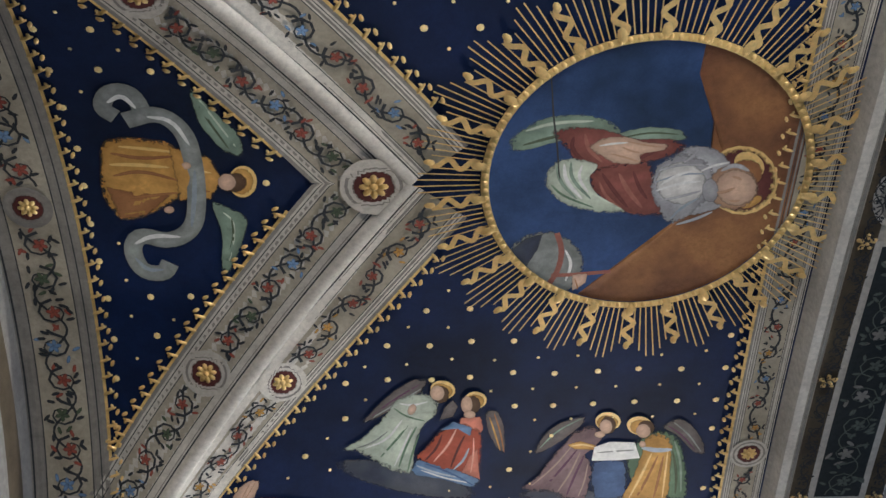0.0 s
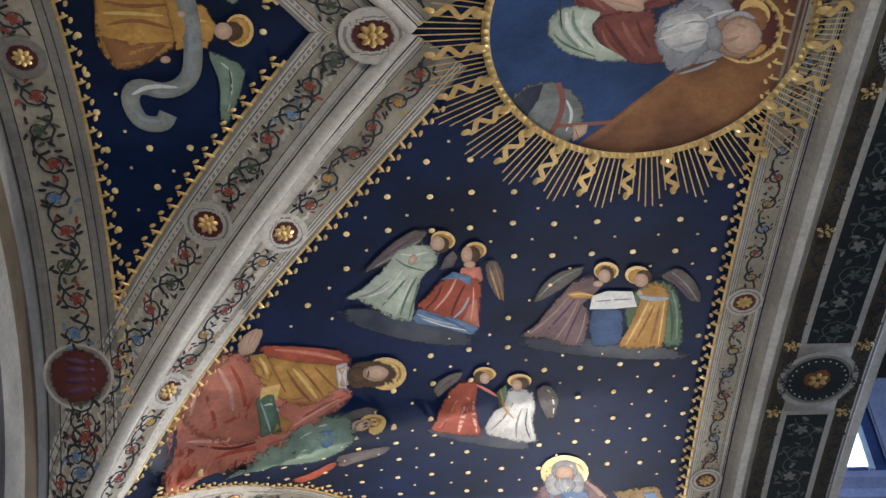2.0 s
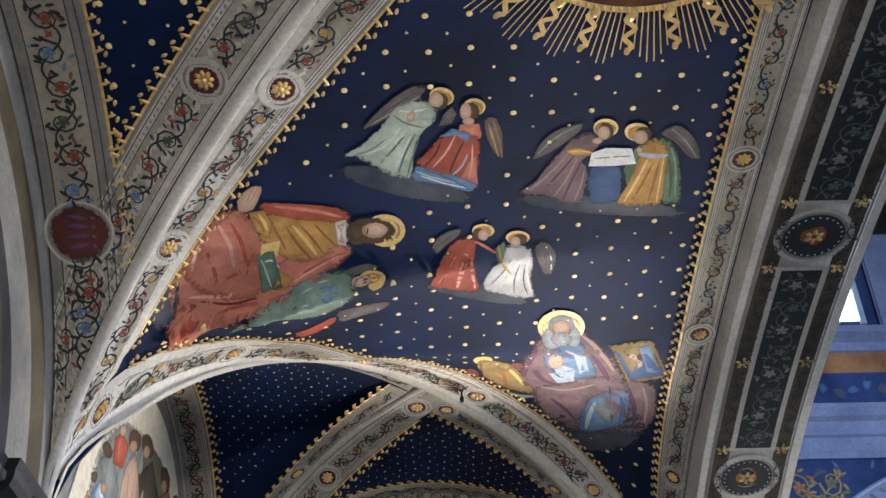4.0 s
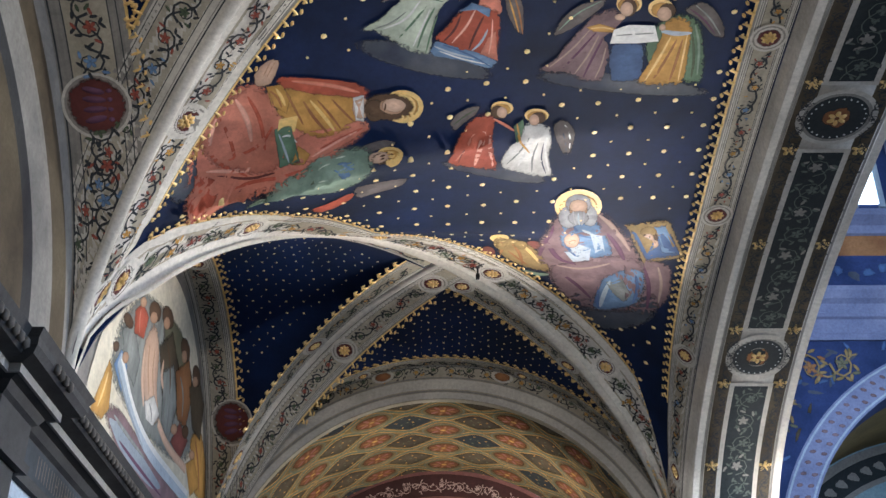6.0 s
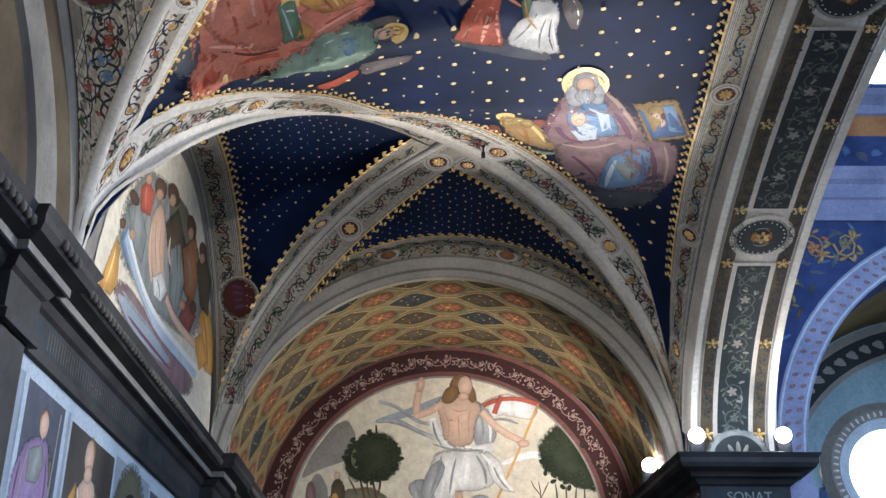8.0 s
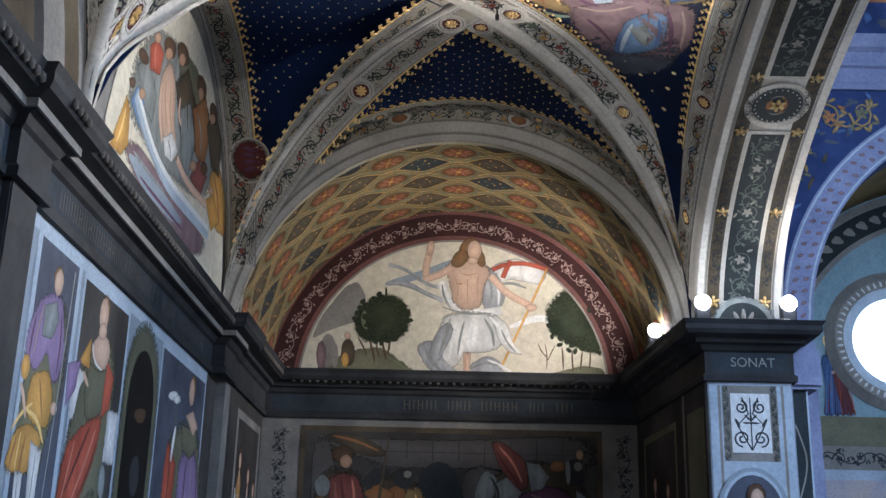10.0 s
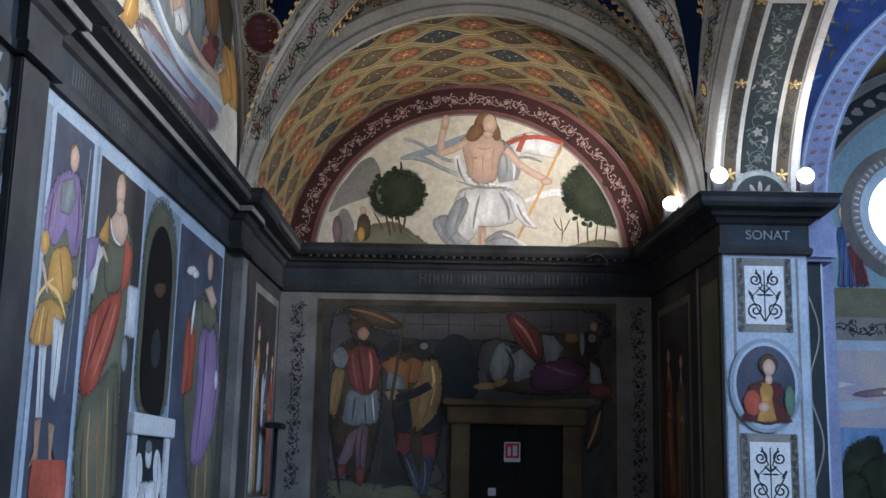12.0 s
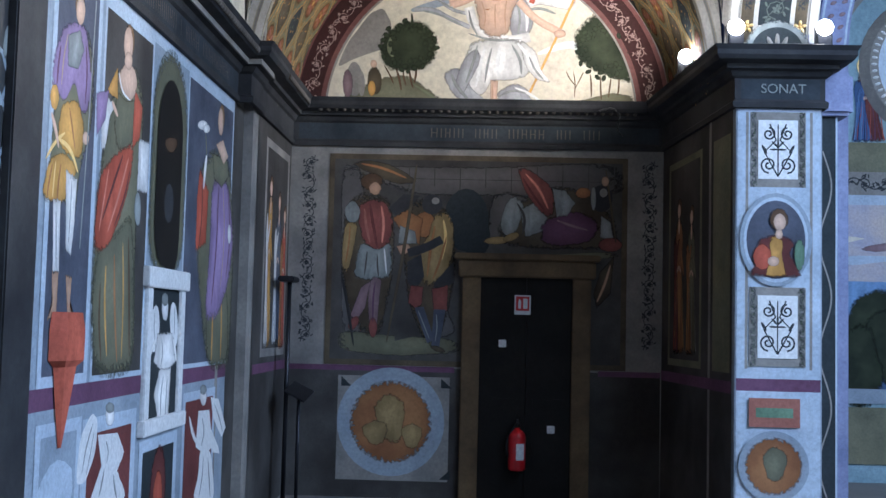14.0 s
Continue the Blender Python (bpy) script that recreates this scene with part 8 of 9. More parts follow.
    p.fill([(-0.189, 2.242), (-0.010, 2.288), (0.517, 2.278), (1.146, 2.324), (1.189, 2.262), (-0.166, 2.168)], "hill")
    p.fill([(0.112, 2.535), (0.165, 2.759), (0.243, 2.835), (0.340, 2.731), (0.281, 2.522), (0.199, 2.414)], "wing")
    p.fill([(0.298, 2.698), (0.429, 2.775), (0.553, 2.634), (0.524, 2.501), (0.356, 2.444)], "wing")
    p.stroke([(0.271, 2.761), (0.353, 2.630), (0.329, 2.470)], 0.026, "shade")
    p.oval(0.093, 2.407, 0.127, 0.037, "sand", -175, 18)
    p.oval(0.224, 2.442, 0.084, 0.037, "sand", -159, 18)
    p.fill([(0.501, 2.575), (0.720, 2.696), (0.931, 2.668), (1.048, 2.565), (0.946, 2.404), (0.673, 2.366), (0.505, 2.395)], "purple")
    p.stroke([(0.643, 2.609), (0.775, 2.559), (0.934, 2.520)], 0.026, "violet")
    p.fill([(0.270, 3.081), (0.376, 3.083), (0.585, 2.927), (0.624, 2.768), (0.590, 2.619), (0.457, 2.712), (0.348, 2.869)], "madder")
    p.stroke([(0.345, 3.040), (0.479, 2.898), (0.562, 2.714)], 0.027, "coral")
    p.stroke([(0.319, 3.002), (0.428, 2.828), (0.536, 2.687)], 0.021, "maroon")
    p.fill([(0.601, 2.906), (0.717, 2.887), (0.814, 2.772), (0.742, 2.654), (0.642, 2.641)], "wing")
    p.stroke([(0.665, 2.865), (0.719, 2.770), (0.700, 2.664)], 0.021, "wing")
    p.oval(0.886, 2.869, 0.074, 0.053, "brown", -179, 18)
    p.oval(1.055, 2.820, 0.127, 0.105, "stone", 90, 18)
    p.oval(0.982, 2.818, 0.117, 0.026, "wing", 91, 18)
    p.oval(1.075, 2.873, 0.042, 0.037, "line", 90, 18)
    p.fill([(1.057, 2.660), (1.142, 2.599), (1.176, 2.420), (1.050, 2.459)], "wing")
    p.oval(1.145, 2.387, 0.115, 0.069, "madder", -179, 18)
    p.stroke([(1.093, 3.097), (1.140, 2.779), (1.197, 2.410)], 0.021, "umber")
    p.oval(1.090, 2.980, 0.048, 0.037, "tan", 90, 18)
    p.fill([(1.055, 2.132), (1.178, 2.272), (1.152, 1.935), (1.028, 1.801), (0.995, 1.931)], "umber")
    p.stroke([(1.148, 2.198), (1.098, 2.012), (1.028, 1.853)], 0.026, "tan")
    p.cut("armoured_shape")


fresco(north, "fresco_scene", "dusky painted scene with plain armoured shapes beside the door", guards)
p = Paint(north, 0.004)
# lower wall painted darker to give its shade
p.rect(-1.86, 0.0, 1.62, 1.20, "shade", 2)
p.rect(-1.86, 1.165, -0.28, 1.215, "purple")
p.rect(1.05, 1.165, 1.62, 1.215, "purple")
for x in (-1.77, 1.42):
    p.rect(x, 1.4, x + 0.17, 3.2, "wall")
    p.scrolls(1.42, 3.18, x + 0.015, x + 0.155, 0.14, "dark_line", ("dark_line",), 0.011, axis=1)
p.done("painted_pilasters", "grey painted pilasters with dark scroll ornament", "wall painting", kind="structure")


def roundel(p):
    p.rect(-1.36, 0.16, -0.32, 1.12, "wall")
    for x, z in ((-1.33, 1.02), (-0.40, 1.02), (-0.40, 0.18)):
        p.fill([(x, z), (x + 0.10, z), (x + 0.10 if z < 0.5 else x, z + 0.09)], "dark_panel", None, 1)
    p.oval(-0.86, 0.70, 0.50, 0.50, "grey_blue", n=36)
    p.oval(-0.86, 0.70, 0.385, 0.385, "brown", n=32)
    p.oval(-0.86, 0.74, 0.14, 0.24, "sand", 10, 14, 0.1)
    p.oval(-1.0, 0.60, 0.12, 0.12, "sand", 10, 12, 0.1)
    p.oval(-0.66, 0.58, 0.10, 0.12, "sand", 0, 12, 0.1)


fresco(north, "fresco_roundel", "round brown painting in a pale blue painted ring", roundel)


def side_panels():
    p = Paint(recess_w, 0.005)
    # flank grounds carry the recess's shade in their colour
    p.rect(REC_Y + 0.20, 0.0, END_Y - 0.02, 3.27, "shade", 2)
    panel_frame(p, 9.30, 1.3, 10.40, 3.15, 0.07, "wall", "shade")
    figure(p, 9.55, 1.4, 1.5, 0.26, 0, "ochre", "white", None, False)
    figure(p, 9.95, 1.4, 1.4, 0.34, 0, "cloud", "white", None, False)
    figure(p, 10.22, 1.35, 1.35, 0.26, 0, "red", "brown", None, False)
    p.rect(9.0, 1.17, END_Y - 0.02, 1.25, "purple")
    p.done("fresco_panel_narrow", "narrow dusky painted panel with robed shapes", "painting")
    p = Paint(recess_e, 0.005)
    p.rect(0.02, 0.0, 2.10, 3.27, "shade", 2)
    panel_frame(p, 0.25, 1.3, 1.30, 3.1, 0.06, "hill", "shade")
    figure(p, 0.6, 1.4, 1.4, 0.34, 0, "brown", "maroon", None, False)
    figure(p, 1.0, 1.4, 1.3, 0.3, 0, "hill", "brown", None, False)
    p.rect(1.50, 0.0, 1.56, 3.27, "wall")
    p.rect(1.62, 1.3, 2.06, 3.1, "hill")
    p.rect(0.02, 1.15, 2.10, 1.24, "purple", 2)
    p.done("fresco_panel_narrow", "very dark brown painted panel on the pier's flank", "painting")


side_panels()


def door():
    thing = empty("door_1", "black wooden door leaf, shut, in an ochre stone surround", "door", kind="structure", at=(0.37, END_Y, 0))
    inv = Matrix.Translation(thing.location).inverted()
    made = [part("jamb", box((-0.22, END_Y - 0.07, 0), (-0.05, END_Y, 2.06), 0.01), "jamb", thing), part("jamb", box((0.80, END_Y - 0.07, 0), (0.97, END_Y, 2.06), 0.01), "jamb", thing),
            part("lintel", box((-0.26, END_Y - 0.09, 2.06), (1.01, END_Y, 2.22), 0.012), "jamb", thing), part("crown_moulding", box((-0.30, END_Y - 0.12, 2.22), (1.05, END_Y, 2.28), 0.012), "jamb", thing),
            part("leaf", box((-0.05, END_Y - 0.03, 0), (0.375, END_Y - 0.004, 2.06), 0.004), "door", thing), part("leaf", box((0.379, END_Y - 0.03, 0), (0.80, END_Y - 0.004, 2.06), 0.004), "door", thing)]
    for x in (0.02, 0.44):
        for z in (0.15, 1.1):
            made.append(part("moulded_panel", box((x, END_Y - 0.042, z), (x + 0.30, END_Y - 0.028, z + 0.8), 0.006), "door", thing))
    for o in made:
        o.matrix_parent_inverse = inv


door()


def sign():
    thing = empty("fire_sign", "small red and white fire equipment sign on the door", "sign", at=(0.34, END_Y - 0.045, 1.81))
    inv = Matrix.Translation(thing.location).inverted()
    y = END_Y - 0.052
    made = [part("plate", box((0.265, y, 1.72), (0.415, y + 0.008, 1.90), 0.003), "label", thing), part("red_field", box((0.278, y - 0.003, 1.755), (0.402, y, 1.888), 0.001), "ext_red", thing)]
    bm = bmesh.new()
    add_box(bm, (0.30, y - 0.006, 1.775), (0.325, y - 0.003, 1.845))
    add_box(bm, (0.305, y - 0.006, 1.845), (0.32, y - 0.003, 1.86))
    made.append(part("symbol", bm, "label", thing))
    bm = bmesh.new()
    add_box(bm, (0.345, y - 0.006, 1.775), (0.385, y - 0.003, 1.868))
    made.append(part("symbol", bm, "label", thing))
    for o in made:
        o.matrix_parent_inverse = inv


sign()


def lathe(prof, n=20):
    bm = bmesh.new()
    rows = [[bm.verts.new((r * math.cos(2 * math.pi * i / n), r * math.sin(2 * math.pi * i / n), z)) for i in range(n)] for r, z in prof]
    for a, b in zip(rows, rows[1:]):
        for i in range(n):
            bm.faces.new((a[i], a[(i + 1) % n], b[(i + 1) % n], b[i])).smooth = True
    bm.faces.new(rows[0][::-1])
    bm.faces.new(rows[-1])
    return bm


def extinguisher():
    thing = empty("fire_extinguisher", "red fire extinguisher with a white label hung by the door", "fire extinguisher", at=(0.31, END_Y - 0.13, 0.30))
    part("cylinder", lathe(((0.06, 0), (0.078, 0.012), (0.08, 0.03), (0.08, 0.30), (0.072, 0.335), (0.045, 0.362), (0.026, 0.37), (0.026, 0.39))), "ext_red", thing)
    part("valve", lathe(((0.02, 0.39), (0.024, 0.395), (0.024, 0.425), (0.012, 0.432))), "black", thing)
    part("carry_handle", box((-0.01, -0.07, 0.425), (0.01, 0.03, 0.44), 0.003), "black", thing)
    part("squeeze_lever", box((-0.01, -0.085, 0.452), (0.01, 0.02, 0.464), 0.003), "black", thing)
    bm = bmesh.new()
    grid(bm, lambda a, z: (0.0815 * math.sin(a), -0.0815 * math.cos(a), z), steps(-0.1, 0.9, 8), (0.10, 0.25))
    part("paper_label", bm, "label", thing)
    bm = bmesh.new()
    pts = [Vector((-0.02 - 0.075 * math.sin(t * 3.0), -0.02, 0.41 - 0.36 * t)) for t in steps(0, 1, 14)]
    rows = [[bm.verts.new(p + Vector((0.009 * math.cos(a), 0.009 * math.sin(a), 0))) for a in steps(0, 2 * math.pi, 6)[:-1]] for p in pts]
    for m, n in zip(rows, rows[1:]):
        for i in range(6):
            bm.faces.new((m[i], m[(i + 1) % 6], n[(i + 1) % 6], n[i])).smooth = True
    part("hose", bm, "black", thing)
    part("wall_hook", box((-0.02, 0.07, 0.30), (0.02, 0.10, 0.38), 0.004), "black", thing)


extinguisher()
for x, z in ((0.16, 1.45), (0.62, 0.67)):
    ob = part("switch_plate", box((x - 0.035, END_Y - 0.05, z - 0.035), (x + 0.035, END_Y - 0.04, z + 0.035), 0.004), "label")
    tagged(ob, "small white switch plate on the black door", "switch", "door plates")


def rail_post():
    thing = empty("barrier_post", "thin black metal post with a sloping reading plate", "stand", at=(-1.60, 9.75, 0))
    part("base_disc", lathe(((0.15, 0), (0.15, 0.012), (0.03, 0.03))), "iron", thing)
    part("pole", lathe(((0.016, 0.02), (0.016, 0.98))), "iron", thing)
    bm = box((-0.10, -0.16, -0.008), (0.10, 0.16, 0.008), 0.003)
    o = part("reading_plate", bm, "iron", thing)
    o.location, o.rotation_euler = (0, 0, 1.0), (0.25, 0.45, 0)
    thing = empty("barrier_pole", "tall thin black metal pole near the painted wall", "pole", at=(-1.74, 9.9, 0))
    part("base_disc", lathe(((0.12, 0), (0.12, 0.012), (0.03, 0.03))), "iron", thing)
    part("pole", lathe(((0.02, 0.02), (0.02, 1.95))), "iron", thing)
    part("cap", box((-0.07, -0.2, 1.95), (0.07, 0.1, 2.0), 0.01), "iron", thing)


rail_post()


# ---- the pier ----
p = Paint(pierf, 0.005)
p.rect(1.84, 0.0, 2.45, 3.26, "pale_blue", 2)
p.rect(1.84, 1.18, 2.45, 1.27, "purple")
p.rect(1.90, 1.34, 1.92, 3.24, "line")
p.rect(2.37, 1.34, 2.39, 3.24, "line")
for z0, z1 in ((2.68, 3.24), (1.36, 1.94)):
    p.rect(1.93, z0, 2.34, z1, "line")
    p.scrolls(z0, z1, 1.93, 1.985, 0.06, "dark_line", ("leaf",), 0.008, axis=1)
    p.scrolls(z0, z1, 2.285, 2.34, 0.06, "dark_line", ("leaf",), 0.008, axis=1)
    p.rect(1.99, z0 + 0.06, 2.28, z1 - 0.06, "label")
    zc = (z0 + z1) / 2
    for sx in (-1, 1):
        for sz, r in ((-1, 0.062), (1, 0.05)):
            sp = []
            for t in steps(0, 1, 18):
                a = math.pi * (0.5 if sz > 0 else -0.5) + sx * t * 9.5
                sp.append((2.135 + sx * 0.068 + r * (1 - 0.8 * t) * math.cos(a), zc + sz * 0.115 + r * (1 - 0.8 * t) * math.sin(a)))
            p.ribbon(sp, 0.014, "dark_line")
        p.ribbon([(2.135, zc - 0.20), (2.135 + sx * 0.10, zc - 0.02), (2.135 + sx * 0.015, zc + 0.07), (2.135 + sx * 0.06, zc + 0.19)], 0.012, "dark_line")
        p.oval(2.135 + sx * 0.10, zc, 0.012, 0.04, "dark_line", -sx * 30, 8)
    p.ribbon([(2.135, zc - 0.20), (2.135, zc + 0.19)], 0.01, "dark_line")
    for i in range(5):
        p.oval(2.135 + 0.028 * math.cos(i * math.pi / 4), zc + 0.05 * math.sin(i * math.pi / 4), 0.008, 0.04, "dark_line", 45 * i - 90, 8)
p.oval(2.12, 2.29, 0.265, 0.345, "grey_blue", n=36)
p.oval(2.12, 2.29, 0.235, 0.315, "pale_blue", n=36)
p.oval(2.12, 2.29, 0.215, 0.29, "dusk", n=36)
p.rect(1.93, 0.92, 2.30, 1.13, "brick")
p.rect(1.98, 0.99, 2.25, 1.06, "green")
p.oval(2.11, 0.64, 0.255, 0.255, "grey_blue", n=36)
p.oval(2.11, 0.64, 0.21, 0.21, "brown", n=32)
p.oval(2.12, 0.66, 0.09, 0.13, "hill", 0, 14, 0.08)
p.done("painted_pilaster", "pale blue painted pilaster with white scroll panels", "wall painting", kind="structure")


def bust(p):
    p.robe(2.12, 2.03, 0.28, 0.26, 0.36, "maroon")
    p.robe(2.12, 2.03, 0.27, 0.10, 0.14, "ochre")
    p.oval(2.02, 2.16, 0.07, 0.10, "red", 0, 12)
    p.oval(2.10, 2.13, 0.045, 0.04, "skin", 0, 10)
    p.oval(2.14, 2.44, 0.07, 0.085, "hair", 0, 14)
    p.oval(2.145, 2.42, 0.048, 0.066, "skin", 0, 12)
    p.oval(2.14, 2.33, 0.03, 0.04, "skin", 0, 8)
    p.oval(2.29, 2.18, 0.04, 0.12, "green", 0, 10)


fresco(lambda x, z, o: (x, 8.35 - 0.024 - o, z), "fresco_bust", "oval painted half-length plain shape on the pier", bust)

# dark marble strip beside the pier
tagged(part("corner_strip", box((2.47, 8.62, 0), (2.66, 9.0, 3.27), 0.01), "dark_panel"), "dark painted corner strip beside the pier", "pilaster", kind="structure")
tagged(part("corner_cornice", box((2.47, 8.55, 3.27), (2.76, 9.05, 3.60), 0.03), "lav"), "small lavender cornice beside the pier", "cornice", kind="structure")
p = Paint(lambda x, z, o: (x, 8.62 - o, z), 0.004)
for x in (2.475, 2.64):
    p.rect(x, 0, x + 0.015, 3.26, "pale_blue")
p.ribbon([(2.565 + 0.045 * math.sin(z * 7.5), z) for z in steps(0.1, 3.0, 60)], 0.012, "line")
p.done("painted_vine", "pale winding vine line on the dark strip", "wall painting", kind="structure")


# ---- soffit of the wide arch ----
SQ = Curve(lambda t: (0, SPAN * math.sin(t), z_soffit(SPAN * math.sin(t))), 1.54, -0.55, 300)


def soff(d, x, o):
    q = SPAN * math.sin(SQ.at(d))
    e = 0.01
    dz = max(-8, min(8, (z_soffit(abs(min(q + e, SPAN - 0.01))) - z_soffit(abs(q - e))) / (2 * e)))
    n = Vector((0, dz, -1)).normalized()
    return Vector((x, MID + q * 0.985, z_soffit(abs(q)))) + n * o


def soffit():
    p = Paint(soff, 0.004)
    sc = Paint(soff, 0.0105)
    rounds, panels = [], []
    L = SQ.length
    ds = steps(0.05, L, 130)
    for x0, x1, k in ((1.825, 1.872, "pale"), (1.88, 1.895, "line"), (1.90, 2.00, "umber"), (2.30, 2.40, "umber"), (2.405, 2.42, "line"), (2.425, 2.478, "pale")):
        p.strip([(d, x0) for d in ds], [(d, x1) for d in ds], k)
    g = Paint(soff, 0.012, 0.00001)
    d = 0.15
    first = True
    while d < L - 1.2:
        l = 1.57 if first else 1.72
        first = False
        pn = Paint(soff, 0.0055, 0.0015)
        pn.rect(d, 1.995, d + l, 2.305, "bone", 48)
        pn.rect(d + 0.03, 2.03, d + l - 0.03, 2.27, "dark_panel", 48)
        panels.append(pn)
        sc.scrolls(d + 0.05, d + l - 0.05, 2.04, 2.26, 0.2, "grn", ("grn", "line"), 0.010)
        c = d + l + 0.26
        r = Paint(soff, 0.007)
        r.oval(c, 2.15, 0.225, 0.225, "bone", n=32)
        r.oval(c, 2.15, 0.195, 0.195, "line", n=32)
        r.oval(c, 2.15, 0.175, 0.175, "dark_panel", n=32)
        r.oval(c, 2.15, 0.08, 0.08, "brown", n=16, wob=0.1)
        rounds.append(r)
        for q in (d + 0.02, d + l / 2, d + l):
            for x in (1.95, 2.35):
                for i in range(5):
                    a = 2 * math.pi * i / 5
                    g.oval(q + 0.030 * math.cos(a), x + 0.030 * math.sin(a), 0.022, 0.013, "gold", math.degrees(a), 7, dome=0.02, rings=1)
                g.oval(q, x, 0.014, 0.014, "gold", n=7, dome=0.026, rings=1)
        for i in range(6):
            a = math.pi * i / 3
            g.oval(c + 0.035 * math.cos(a), 2.15 + 0.035 * math.sin(a), 0.024, 0.015, "gold", math.degrees(a), 7, dome=0.02, rings=1)
        for i in range(24):
            a = 2 * math.pi * i / 24
            g.oval(c + 0.155 * math.cos(a), 2.15 + 0.155 * math.sin(a), 0.006, 0.006, "label", n=5, dome=0.004, rings=1)
        d += l + 0.52
    sc.scrolls(0.3, L - 0.2, 1.905, 1.995, 0.11, "dark_line", ("dark_line",), 0.009)
    sc.scrolls(0.3, L - 0.2, 2.305, 2.395, 0.11, "dark_line", ("dark_line",), 0.009)
    ob = p.done("soffit_panels", "dark panels and roundels on the arch soffit", "painting", kind="structure")
    for pn in panels:
        pn.done("panel", "", "", parent=ob)
    for r in rounds:
        r.done("roundel", "", "", parent=ob)
    sc.done("painted_scrolls", "fine pale scrolls on the dark soffit panels", "ornament", kind="stuff")
    g.done("gilded_bosses", "small gilded flower bosses along the arch soffit", "ornament", kind="stuff")
    p = Paint(lambda x, z, o: (x, 8.40 - o, z), 0.01)
    arcs = [(2.14 + 0.24 * math.cos(a), TOP + 0.24 * math.sin(a)) for a in steps(0, math.pi, 18)]
    p.fill(arcs, "wing", (2.14, TOP + 0.05), 2)
    p.fill([(2.14 + (x - 2.14) * 0.78, TOP + (z - TOP) * 0.78) for x, z in arcs], "dark_panel", (2.14, TOP + 0.05), 2)
    for i in (-1, 0, 1):
        p.oval(2.14 + 0.05 * i, TOP + 0.09 - 0.02 * abs(i), 0.018, 0.06, "line", -25 * i, 8, dome=0.01)
    p.done("shell_niche", "small half-round dark niche with pale edge on the cornice", "niche")


soffit()


# ---- floodlights ----
def flood(at, aim):
    thing = empty("floodlight", "small bright floodlight standing on the cornice", "lamp", "cornice floodlights", at=at)
    part("housing", box((-0.06, 0.0, -0.14), (0.06, 0.07, 0.02), 0.012), "iron", thing)
    # oversized glowing ball gives the lamp's glare a shape, larger than its glass
    bm = bmesh.new()
    bmesh.ops.create_uvsphere(bm, u_segments=18, v_segments=10, radius=0.06)
    o = part("glass_globe", bm, "lamp", thing)
    o.visible_shadow = False
    part("foot_plate", box((-0.08, -0.05, -0.16), (0.08, 0.07, -0.14), 0.004), "iron", thing)


# the last two fixtures are unseen and go with the added beams
for at, aim, power, cone in FLOODS:
    flood(at, aim)


